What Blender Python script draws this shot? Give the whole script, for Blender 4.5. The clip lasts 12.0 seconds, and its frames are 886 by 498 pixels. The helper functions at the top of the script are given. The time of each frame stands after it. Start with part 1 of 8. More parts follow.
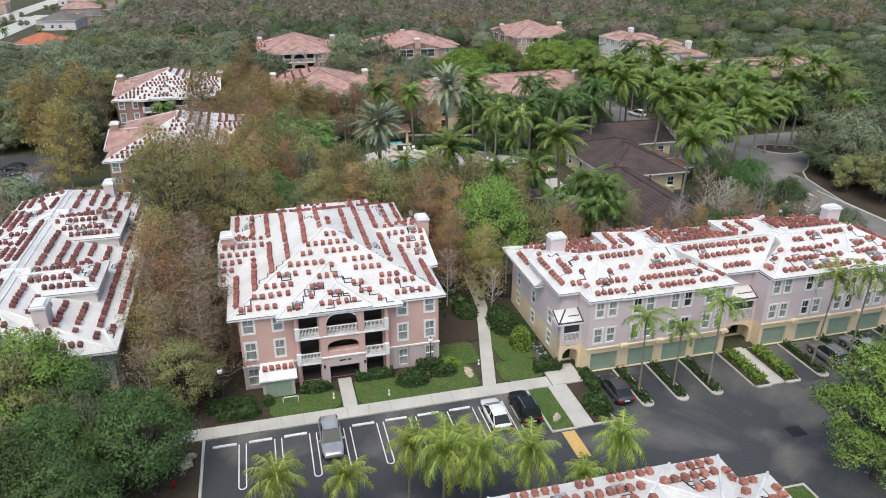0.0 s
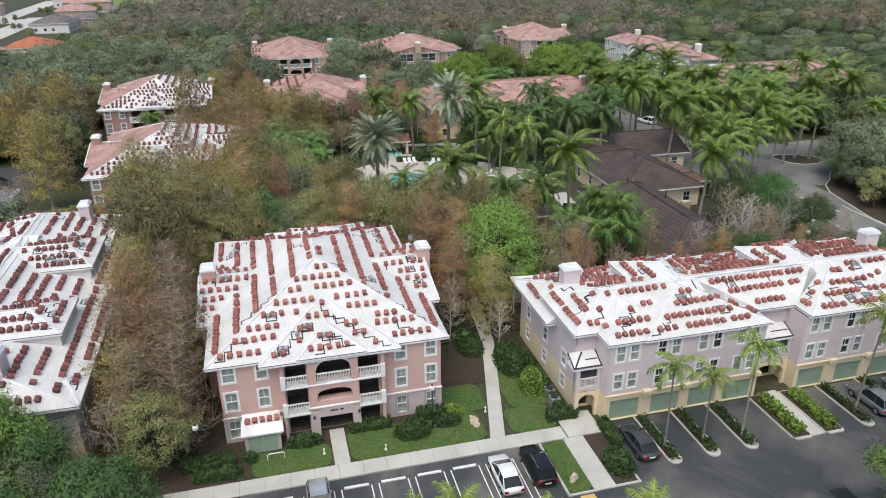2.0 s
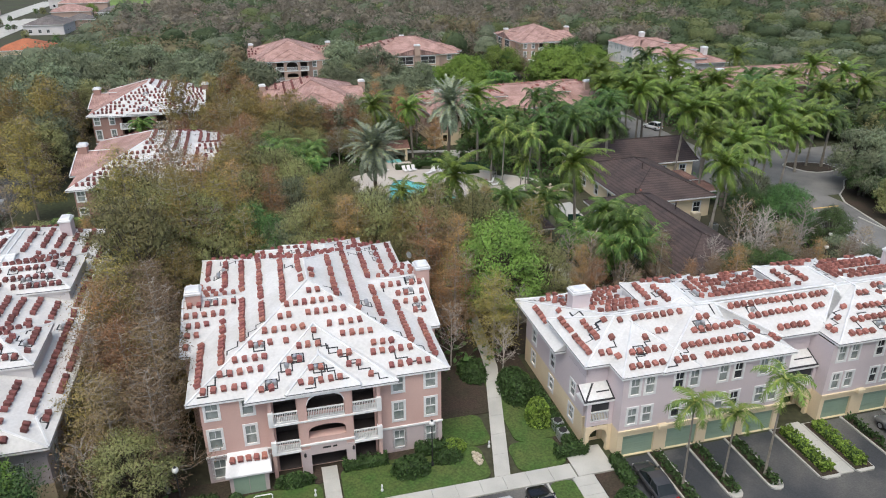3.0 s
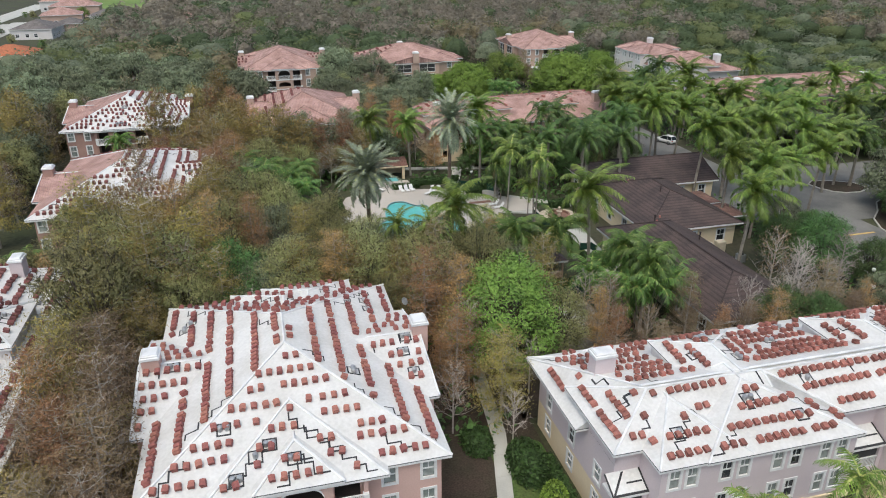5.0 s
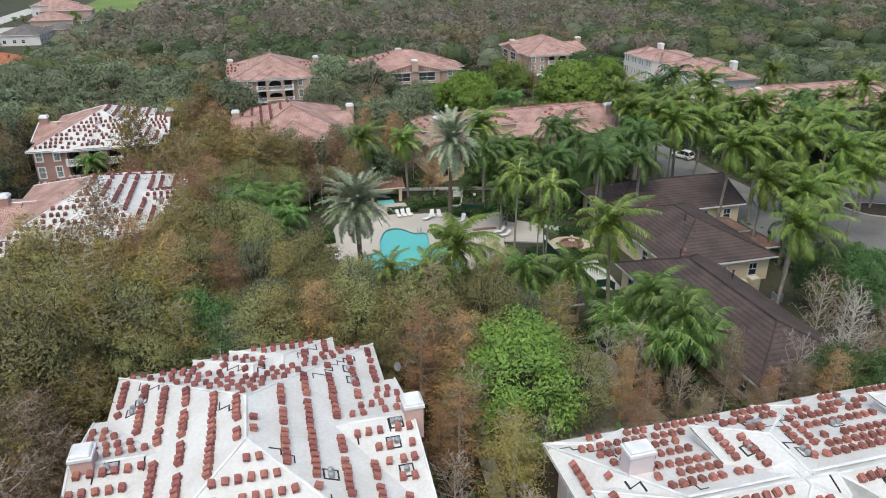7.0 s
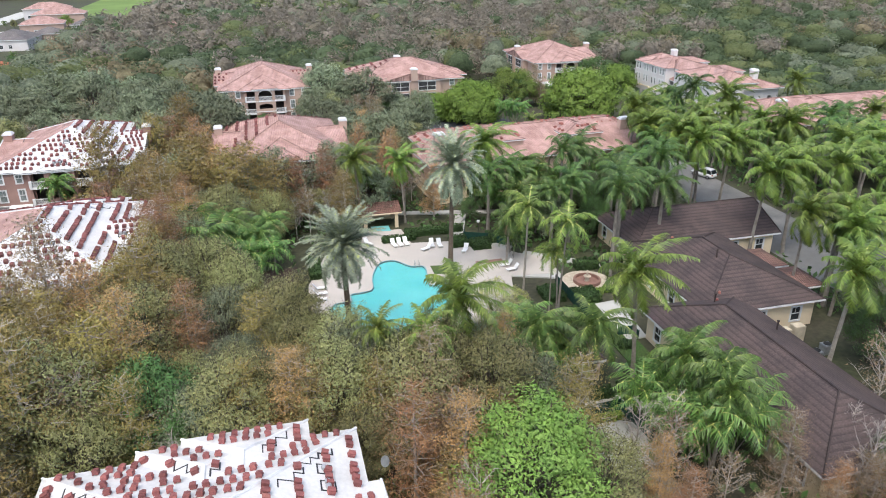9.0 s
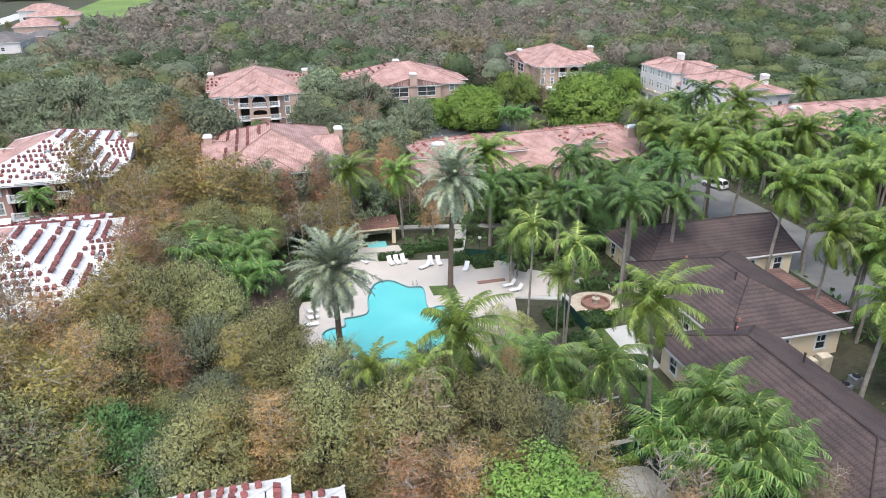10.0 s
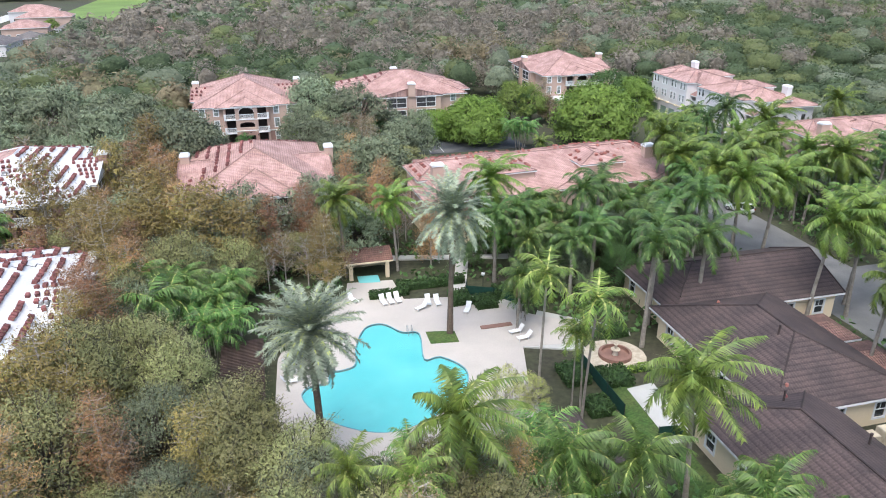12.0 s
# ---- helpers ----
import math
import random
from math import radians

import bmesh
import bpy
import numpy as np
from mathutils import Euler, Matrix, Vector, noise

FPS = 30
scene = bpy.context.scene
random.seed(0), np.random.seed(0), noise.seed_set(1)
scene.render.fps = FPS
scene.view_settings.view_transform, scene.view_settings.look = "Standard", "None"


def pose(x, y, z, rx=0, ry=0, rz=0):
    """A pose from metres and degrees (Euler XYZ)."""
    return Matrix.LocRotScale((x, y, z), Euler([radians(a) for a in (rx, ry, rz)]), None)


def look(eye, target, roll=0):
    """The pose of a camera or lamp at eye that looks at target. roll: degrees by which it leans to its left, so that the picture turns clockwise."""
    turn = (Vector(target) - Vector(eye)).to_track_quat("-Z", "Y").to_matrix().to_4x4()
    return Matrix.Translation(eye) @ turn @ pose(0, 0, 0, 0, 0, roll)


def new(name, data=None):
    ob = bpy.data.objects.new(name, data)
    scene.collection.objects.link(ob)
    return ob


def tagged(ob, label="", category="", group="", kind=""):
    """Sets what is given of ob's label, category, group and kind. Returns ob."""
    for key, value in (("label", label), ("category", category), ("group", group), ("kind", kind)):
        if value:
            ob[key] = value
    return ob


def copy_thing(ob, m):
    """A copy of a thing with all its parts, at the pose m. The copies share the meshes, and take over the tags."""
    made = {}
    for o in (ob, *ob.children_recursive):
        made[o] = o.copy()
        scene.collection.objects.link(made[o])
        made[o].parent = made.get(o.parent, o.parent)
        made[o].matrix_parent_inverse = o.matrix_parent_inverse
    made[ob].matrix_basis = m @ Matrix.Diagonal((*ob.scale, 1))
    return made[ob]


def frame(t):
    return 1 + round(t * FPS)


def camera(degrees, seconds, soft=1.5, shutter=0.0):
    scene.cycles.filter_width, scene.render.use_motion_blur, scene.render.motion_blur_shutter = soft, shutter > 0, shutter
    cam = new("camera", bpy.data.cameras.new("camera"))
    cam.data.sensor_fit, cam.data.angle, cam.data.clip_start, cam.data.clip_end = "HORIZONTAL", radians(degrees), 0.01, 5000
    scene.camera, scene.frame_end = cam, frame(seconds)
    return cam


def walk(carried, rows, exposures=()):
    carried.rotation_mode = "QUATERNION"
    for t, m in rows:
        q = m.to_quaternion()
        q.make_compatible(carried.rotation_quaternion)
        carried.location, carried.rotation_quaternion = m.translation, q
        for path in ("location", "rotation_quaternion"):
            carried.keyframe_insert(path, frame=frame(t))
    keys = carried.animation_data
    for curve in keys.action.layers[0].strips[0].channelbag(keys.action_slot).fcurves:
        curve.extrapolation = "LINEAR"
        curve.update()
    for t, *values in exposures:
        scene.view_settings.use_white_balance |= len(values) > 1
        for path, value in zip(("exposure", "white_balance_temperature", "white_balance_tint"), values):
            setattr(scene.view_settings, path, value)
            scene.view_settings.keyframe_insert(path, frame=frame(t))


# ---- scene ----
cam = camera(64.0, 12.0, soft=1.0)
PATH = [
    (0, (0.381, 5.467, 40.496), (0.354, 7.297, 39.689), -0.0),
    (0.5, (0.339, 7.089, 40.564), (0.31, 8.919, 39.757), -0.1),
    (1, (0.279, 8.971, 40.631), (0.25, 10.801, 39.823), -0.1),
    (1.5, (0.23, 11.043, 40.656), (0.2, 12.873, 39.848), -0.1),
    (2, (0.17, 13.256, 40.673), (0.139, 15.085, 39.865), -0.2),
    (2.5, (0.082, 15.634, 40.721), (0.052, 17.463, 39.913), -0.2),
    (3, (0.042, 18.104, 40.742), (0.011, 19.933, 39.934), -0.2),
    (5, (-0.19, 28.655, 40.84), (-0.22, 30.486, 40.035), -0.2),
    (5.5, (-0.208, 31.443, 40.887), (-0.239, 33.274, 40.083), -0.3),
    (6, (-0.204, 34.32, 40.871), (-0.236, 36.151, 40.068), -0.3),
    (6.5, (-0.184, 37.23, 40.859), (-0.218, 39.062, 40.056), -0.4),
    (7, (-0.151, 40.141, 40.843), (-0.186, 41.973, 40.041), -0.4),
    (9, (-0.04, 52.038, 40.612), (-0.082, 53.871, 39.814), -0.5),
    (9.5, (-0.023, 54.988, 40.617), (-0.065, 56.821, 39.82), -0.5),
    (10, (0.002, 57.994, 40.639), (-0.042, 59.828, 39.842), -0.5),
    (10.5, (-0.001, 60.824, 40.619), (-0.046, 62.658, 39.823), -0.5),
    (11, (-0.024, 63.653, 40.614), (-0.068, 65.488, 39.819), -0.4),
    (11.5, (0.0, 66.506, 40.62), (-0.046, 68.34, 39.825), -0.4),
    (12, (-0.026, 69.371, 40.624), (-0.072, 71.206, 39.829), -0.3),
]
walk(cam, [(t, look(eye, target, roll)) for t, eye, target, roll in PATH], exposures=[(0.0, 0.5, 6450, 6), (3.0, 0.42, 6400, 6), (5.0, 0.35, 6450, 4), (7.0, 0.42, 6420, 3), (9.0, 0.88, 6250, 8), (12.0, 1.06, 6000, 8)])

# ---- daylight: soft, bright overcast ----
SUN_EL, SUN_AZ = radians(64), radians(195)
world = bpy.data.worlds.new("world")
scene.world = world
world.use_nodes = True
wn = world.node_tree.nodes
sky = wn.new("ShaderNodeTexSky")
sky.sky_type = "NISHITA"
sky.sun_disc = False
sky.sun_elevation, sky.sun_rotation = SUN_EL, SUN_AZ
sky.air_density, sky.dust_density, sky.ozone_density = 1.0, 4.0, 0.6
world.node_tree.links.new(sky.outputs[0], wn["Background"].inputs[0])
wn["Background"].inputs[1].default_value = 0.15
sun_data = bpy.data.lights.new("sun", "SUN")
sun_data.energy, sun_data.angle, sun_data.color = 1.05, radians(50), (1.0, 0.96, 0.9)
sun = new("sun", sun_data)
sun_way = Vector((math.sin(SUN_AZ) * math.cos(SUN_EL), math.cos(SUN_AZ) * math.cos(SUN_EL), math.sin(SUN_EL)))
sun.matrix_world = look(sun_way * 100, (0, 0, 0))


# ---- materials ----
def material(name, color, rough=0.8, metal=0.0, var=0.25, scale=1.0, fine=12.0, bump=0.0, tint=None, spec=0.4, island=0.0, obj=0.0, leaf=0.0, lo=0.35, hi=0.68, twist=0.0):
    """A surface with variation at a large and a fine scale; tint: second colour of the large patches."""
    m = bpy.data.materials.new(name)
    m.use_nodes = True
    nt = m.node_tree
    n, l = nt.nodes, nt.links
    bsdf = n["Principled BSDF"]
    bsdf.inputs["Roughness"].default_value = rough
    bsdf.inputs["Metallic"].default_value = metal
    bsdf.inputs["Specular IOR Level"].default_value = spec
    coord = n.new("ShaderNodeTexCoord")
    big, small = n.new("ShaderNodeTexNoise"), n.new("ShaderNodeTexNoise")
    big.inputs["Scale"].default_value, small.inputs["Scale"].default_value = scale, fine
    big.inputs["Detail"].default_value, small.inputs["Detail"].default_value = 4, 3
    for tex in (big, small):
        l.new(coord.outputs["Object"], tex.inputs["Vector"])
    second = tint or tuple(c * 0.7 for c in color)
    mix = n.new("ShaderNodeMix")
    mix.data_type = "RGBA"
    mix.inputs[6].default_value, mix.inputs[7].default_value = (*color, 1), (*second, 1)
    ramp = n.new("ShaderNodeMapRange")
    ramp.inputs[1].default_value, ramp.inputs[2].default_value = lo, hi
    big.inputs["Distortion"].default_value = twist
    l.new(big.outputs[0], ramp.inputs[0])
    l.new(ramp.outputs[0], mix.inputs[0])
    hsv = n.new("ShaderNodeHueSaturation")
    value = n.new("ShaderNodeMapRange")
    value.inputs[1].default_value, value.inputs[2].default_value = 0.2, 0.8
    value.inputs[3].default_value, value.inputs[4].default_value = 1 - var, 1 + var
    l.new(small.outputs[0], value.inputs[0])
    l.new(mix.outputs[2], hsv.inputs["Color"])
    out = value.outputs[0]
    for amount, node, socket in ((island, "ShaderNodeNewGeometry", "Random Per Island"), (obj, "ShaderNodeObjectInfo", "Random")):
        if amount:
            src = n.new(node)
            rng = n.new("ShaderNodeMapRange")
            rng.inputs[3].default_value, rng.inputs[4].default_value = 1 - amount, 1 + amount
            l.new(src.outputs[socket], rng.inputs[0])
            mul = n.new("ShaderNodeMath")
            mul.operation = "MULTIPLY"
            l.new(out, mul.inputs[0])
            l.new(rng.outputs[0], mul.inputs[1])
            out = mul.outputs[0]
            if obj and node == "ShaderNodeObjectInfo":
                hue = n.new("ShaderNodeMapRange")
                hue.inputs[3].default_value, hue.inputs[4].default_value = 0.5 - obj * 0.08, 0.5 + obj * 0.03
                l.new(src.outputs[socket], hue.inputs[0])
                l.new(hue.outputs[0], hsv.inputs["Hue"])
    l.new(out, hsv.inputs["Value"])
    l.new(hsv.outputs[0], bsdf.inputs["Base Color"])
    if bump:
        b = n.new("ShaderNodeBump")
        b.inputs["Strength"].default_value, b.inputs["Distance"].default_value = bump, 0.03
        l.new(small.outputs[0], b.inputs["Height"])
        l.new(b.outputs[0], bsdf.inputs["Normal"])
    if leaf:
        tr = n.new("ShaderNodeBsdfTranslucent")
        l.new(hsv.outputs[0], tr.inputs["Color"])
        blend = n.new("ShaderNodeMixShader")
        blend.inputs[0].default_value = leaf
        l.new(bsdf.outputs[0], blend.inputs[1])
        l.new(tr.outputs[0], blend.inputs[2])
        l.new(blend.outputs[0], n["Material Output"].inputs["Surface"])
    return m


def tile_material(name, color, tint, ribs=1.0, courses=0.85):
    """Barrel tiles seen from afar: ribs down the slope and courses across it, in relief, with the joints' shade in
    colour.
    """
    m = material(name, color, rough=0.85, var=0.42, scale=0.45, fine=7.0, tint=tint, lo=0.4, hi=0.6)
    n, l = m.node_tree.nodes, m.node_tree.links
    uvn = n.new("ShaderNodeUVMap")
    hts = []
    for kind, freq in (("X", 1.1), ("Y", courses)):
        w = n.new("ShaderNodeTexWave")
        w.wave_type, w.bands_direction, w.wave_profile = "BANDS", kind, "SIN" if kind == "X" else "SAW"
        w.inputs["Scale"].default_value = freq
        w.inputs["Distortion"].default_value = 0.4
        l.new(uvn.outputs[0], w.inputs["Vector"])
        hts.append(w)
    add = n.new("ShaderNodeMath")
    add.operation = "ADD"
    rib = n.new("ShaderNodeMath")
    rib.operation = "MULTIPLY"
    rib.inputs[1].default_value = ribs
    l.new(hts[0].outputs["Fac"], rib.inputs[0])
    l.new(rib.outputs[0], add.inputs[0])
    l.new(hts[1].outputs["Fac"], add.inputs[1])
    joint = n.new("ShaderNodeMapRange")  # shade in the joints between courses, painted into the colour
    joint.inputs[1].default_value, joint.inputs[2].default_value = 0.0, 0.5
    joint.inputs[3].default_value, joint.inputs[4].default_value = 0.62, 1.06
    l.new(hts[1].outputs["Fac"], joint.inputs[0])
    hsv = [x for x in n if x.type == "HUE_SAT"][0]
    joint_shade = n.new("ShaderNodeMix")
    joint_shade.data_type, joint_shade.blend_type = "RGBA", "MULTIPLY"
    joint_shade.inputs[0].default_value = 1.0
    l.new(hsv.outputs[0], joint_shade.inputs[6])
    l.new(joint.outputs[0], joint_shade.inputs[7])
    l.new(joint_shade.outputs[2], n["Principled BSDF"].inputs["Base Color"])
    b = n.new("ShaderNodeBump")
    b.inputs["Strength"].default_value, b.inputs["Distance"].default_value = 0.9, 0.08
    l.new(add.outputs[0], b.inputs["Height"])
    l.new(b.outputs[0], n["Principled BSDF"].inputs["Normal"])
    return m


M = {}
M["membrane"] = material("white_membrane", (0.63, 0.63, 0.625), 0.7, var=0.1, scale=0.35, fine=4, tint=(0.54, 0.535, 0.52), bump=0.2)
M["cap"] = material("white_cap_strip", (0.78, 0.79, 0.8), 0.5, var=0.06, scale=0.6, tint=(0.55, 0.56, 0.57))
M["tar"] = material("black_tar", (0.03, 0.031, 0.035), 0.5, var=0.3, scale=1.0)
M["clay"] = material("clay_tile", (0.31, 0.128, 0.1), 0.8, var=0.3, scale=3, fine=25, tint=(0.23, 0.092, 0.075), obj=0.2, island=0.3, bump=0.2)
M["clay_dark"] = material("dark_clay_tile", (0.215, 0.08, 0.072), 0.8, var=0.3, scale=2, fine=20, tint=(0.15, 0.06, 0.058), island=0.35)
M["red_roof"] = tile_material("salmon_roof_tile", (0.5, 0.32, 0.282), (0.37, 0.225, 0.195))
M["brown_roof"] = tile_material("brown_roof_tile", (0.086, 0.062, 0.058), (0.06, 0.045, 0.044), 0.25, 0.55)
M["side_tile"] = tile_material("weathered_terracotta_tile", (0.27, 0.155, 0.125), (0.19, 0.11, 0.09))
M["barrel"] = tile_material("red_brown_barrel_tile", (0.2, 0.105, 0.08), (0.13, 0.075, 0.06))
M["pink"] = material("pink_stucco", (0.58, 0.395, 0.35), 0.9, var=0.06, scale=0.35, fine=9, tint=(0.54, 0.36, 0.315), bump=0.1)
M["mauve"] = material("mauve_stucco", (0.52, 0.44, 0.43), 0.9, var=0.05, scale=0.35, fine=9, tint=(0.48, 0.40, 0.4), bump=0.1)
M["lilac"] = material("lilac_stucco", (0.62, 0.54, 0.555), 0.9, var=0.05, scale=0.3, fine=9, tint=(0.57, 0.5, 0.515), bump=0.1)
M["cream"] = material("cream_stucco", (0.74, 0.62, 0.43), 0.9, var=0.06, scale=0.35, fine=9, tint=(0.69, 0.57, 0.39), bump=0.1)
M["pale"] = material("pale_stucco", (0.7, 0.67, 0.66), 0.9, var=0.05, scale=0.3, fine=9, tint=(0.62, 0.59, 0.58))
M["tan"] = material("tan_stucco", (0.52, 0.38, 0.31), 0.9, var=0.06, scale=0.3, fine=9, tint=(0.46, 0.33, 0.27))
M["brick_pink"] = material("dusky_stucco", (0.4, 0.25, 0.21), 0.9, var=0.08, scale=0.3, fine=9)
M["trim"] = material("white_trim", (0.78, 0.78, 0.77), 0.6, var=0.06, scale=1.5, tint=(0.66, 0.66, 0.66))
M["pane"] = material("window_pane", (0.2, 0.23, 0.22), 0.06, var=0.25, scale=0.8, fine=1.6, tint=(0.33, 0.36, 0.34), spec=0.8)
M["dark_pane"] = material("dark_window_pane", (0.035, 0.04, 0.045), 0.06, var=0.3, scale=0.9, spec=0.8)
M["drip"] = material("dark_drip_edge", (0.13, 0.135, 0.14), 0.5, var=0.2, scale=1)
# dark colour that stands in for shade inside recesses and kiosks
M["inner_shade"] = material("painted_inner_shade", (0.09, 0.075, 0.07), 0.9, var=0.25, scale=0.7)
M["screen"] = material("dark_screen_mesh", (0.05, 0.05, 0.052), 0.8, var=0.2)
M["green_door"] = material("sage_green_door", (0.27, 0.36, 0.28), 0.55, var=0.05, scale=1, tint=(0.24, 0.33, 0.255))
M["asphalt"] = material("asphalt", (0.046, 0.05, 0.056), 0.8, var=0.25, scale=0.11, fine=7, tint=(0.2, 0.19, 0.172), bump=0.2, lo=0.5, hi=0.78, twist=0.35)
M["worn_asphalt"] = material("worn_asphalt", (0.2, 0.198, 0.19), 0.9, var=0.2, scale=0.2, fine=9, tint=(0.13, 0.13, 0.127), bump=0.2)
M["concrete"] = material("concrete", (0.48, 0.475, 0.44), 0.9, var=0.1, scale=0.4, fine=14, tint=(0.4, 0.395, 0.365), bump=0.1)
M["deck"] = material("pool_deck", (0.48, 0.44, 0.395), 0.85, var=0.08, scale=0.25, fine=8, tint=(0.42, 0.385, 0.345))
M["paint"] = material("white_road_paint", (0.74, 0.74, 0.73), 0.7, var=0.12, scale=2, tint=(0.55, 0.55, 0.55))
M["yellow"] = material("yellow_road_paint", (0.6, 0.4, 0.13), 0.7, var=0.12, scale=2, tint=(0.5, 0.35, 0.14))
M["grass"] = material("lawn_grass", (0.048, 0.1, 0.02), 0.95, var=0.5, scale=0.45, fine=5, tint=(0.08, 0.108, 0.03), bump=0.6)
M["field"] = material("far_grass", (0.16, 0.24, 0.06), 0.95, var=0.15, scale=0.03, fine=1)
M["sand"] = material("sandy_ground", (0.3, 0.27, 0.22), 0.95, var=0.4, scale=0.35, fine=5, tint=(0.13, 0.115, 0.08), bump=0.6)
M["mulch"] = material("mulch", (0.058, 0.04, 0.03), 0.95, var=0.5, scale=0.5, fine=7, tint=(0.04, 0.036, 0.022), bump=0.8)
M["ground"] = material("leafy_ground", (0.05, 0.046, 0.03), 0.95, var=0.45, scale=0.08, fine=1.6, tint=(0.055, 0.065, 0.028), bump=0.8)
M["hedge"] = material("hedge_leaves", (0.048, 0.092, 0.024), 0.7, var=0.3, scale=1, fine=6, island=0.5, leaf=0.15)
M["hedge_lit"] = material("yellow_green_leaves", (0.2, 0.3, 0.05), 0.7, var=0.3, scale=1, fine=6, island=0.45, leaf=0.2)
M["bark"] = material("grey_brown_bark", (0.09, 0.076, 0.062), 0.95, var=0.3, scale=2, fine=14, obj=0.15)
M["bare_bark"] = material("pale_grey_bark", (0.4, 0.36, 0.31), 0.95, var=0.25, scale=1.5, fine=14, obj=0.2)
M["twig_bark"] = material("silver_grey_twigs", (0.42, 0.38, 0.345), 0.95, var=0.25, scale=1.5, fine=14, tint=(0.31, 0.28, 0.245), obj=0.2)
M["palm_bark"] = material("palm_trunk", (0.26, 0.235, 0.2), 0.9, var=0.25, scale=2, fine=10, tint=(0.17, 0.15, 0.125), obj=0.12)
M["brown_bark"] = material("brown_palm_trunk", (0.15, 0.115, 0.085), 0.95, var=0.35, scale=2, fine=12, obj=0.12)
M["shaft"] = material("green_crownshaft", (0.13, 0.2, 0.06), 0.5, var=0.15, scale=2)
LEAF = dict(rough=0.5, var=0.3, scale=0.5, fine=2.2, island=0.24, obj=0.32, leaf=0.22, spec=0.3)
FROND = dict(rough=0.4, var=0.45, scale=1.0, fine=2.0, island=0.35, obj=0.25, leaf=0.22, spec=0.35)
M["olive"] = material("olive_leaves", (0.27, 0.272, 0.115), tint=(0.195, 0.215, 0.088), **LEAF)
M["airy"] = material("yellow_green_tree_leaves", (0.37, 0.39, 0.12), tint=(0.27, 0.32, 0.1), **LEAF)
M["green"] = material("green_leaves", (0.2, 0.3, 0.062), tint=(0.13, 0.215, 0.046), **LEAF)
M["deep"] = material("deep_green_leaves", (0.09, 0.17, 0.05), tint=(0.065, 0.125, 0.04), **LEAF)
M["sage"] = material("grey_green_leaves", (0.205, 0.245, 0.148), tint=(0.148, 0.182, 0.108), **LEAF)
M["rust"] = material("rusty_needles", (0.4, 0.23, 0.1), tint=(0.3, 0.205, 0.095), **LEAF)
M["gold"] = material("golden_olive_needles", (0.32, 0.255, 0.08), tint=(0.225, 0.205, 0.065), **LEAF)
M["dry"] = material("dry_brown_needles", (0.27, 0.2, 0.115), tint=(0.215, 0.165, 0.09), **LEAF)
M["coco"] = material("coconut_fronds", (0.2, 0.285, 0.052), tint=(0.085, 0.15, 0.033), **FROND)
M["royal"] = material("royal_fronds", (0.11, 0.19, 0.046), tint=(0.05, 0.105, 0.028), **FROND)
M["queen"] = material("queen_palm_fronds", (0.125, 0.21, 0.045), tint=(0.054, 0.115, 0.027), **FROND)
M["ball"] = material("shade_tree_leaves", (0.165, 0.24, 0.042), tint=(0.115, 0.18, 0.033), **LEAF)
M["areca"] = material("bright_green_fronds", (0.135, 0.245, 0.055), tint=(0.065, 0.14, 0.035), **FROND)
M["rib"] = material("frond_rib", (0.34, 0.36, 0.1), 0.5, var=0.25, scale=1.5, tint=(0.25, 0.28, 0.07), obj=0.2)
M["court"] = material("yellow_green_fronds", (0.26, 0.34, 0.055), tint=(0.13, 0.21, 0.04), **FROND)
M["date"] = material("grey_green_fronds", (0.35, 0.4, 0.285), tint=(0.2, 0.245, 0.165), **FROND)
M["dead_frond"] = material("dry_fronds", (0.19, 0.14, 0.08), var=0.3, island=0.3, leaf=0.1)
M["coconut"] = material("coconuts", (0.3, 0.2, 0.05), 0.6, var=0.3, island=0.3)
M["metal"] = material("galvanised_metal", (0.52, 0.53, 0.54), 0.4, metal=0.7, var=0.1, scale=3)
M["black_metal"] = material("black_metal", (0.025, 0.025, 0.027), 0.45, var=0.15)
M["globe"] = material("white_lamp_globe", (0.8, 0.8, 0.78), 0.3, var=0.03)
M["wood"] = material("dark_pergola_wood", (0.085, 0.058, 0.048), 0.8, var=0.25, scale=2, fine=20)
M["screen_green"] = material("green_windscreen", (0.012, 0.06, 0.04), 0.8, var=0.15, scale=2)
M["stone"] = material("pale_limestone", (0.5, 0.44, 0.34), 0.9, var=0.25, scale=2, fine=8, tint=(0.34, 0.29, 0.22), bump=0.5)
M["terracotta"] = material("terracotta_paving", (0.25, 0.14, 0.105), 0.85, var=0.15, scale=1.5, tint=(0.2, 0.115, 0.09))
M["plaster"] = material("pool_plaster", (0.22, 0.54, 0.53), 0.7, var=0.06, scale=0.15, fine=1.2, tint=(0.15, 0.46, 0.47))
M["pool_tile"] = material("pool_edge_tile", (0.16, 0.38, 0.43), 0.3, var=0.2, scale=3)
M["tyre"] = material("tyre_rubber", (0.02, 0.02, 0.02), 0.85, var=0.2)
M["rim"] = material("alloy_rim", (0.5, 0.5, 0.52), 0.35, metal=0.8, var=0.1)
M["car_glass"] = material("car_glass", (0.02, 0.026, 0.028), 0.04, var=0.1, spec=0.35)
M["tail"] = material("red_tail_lamp", (0.35, 0.012, 0.01), 0.2, var=0.1)
M["lamp_glass"] = material("clear_head_lamp", (0.6, 0.62, 0.64), 0.15, var=0.1)
M["beige_box"] = material("beige_enamel", (0.6, 0.52, 0.38), 0.5, var=0.08)
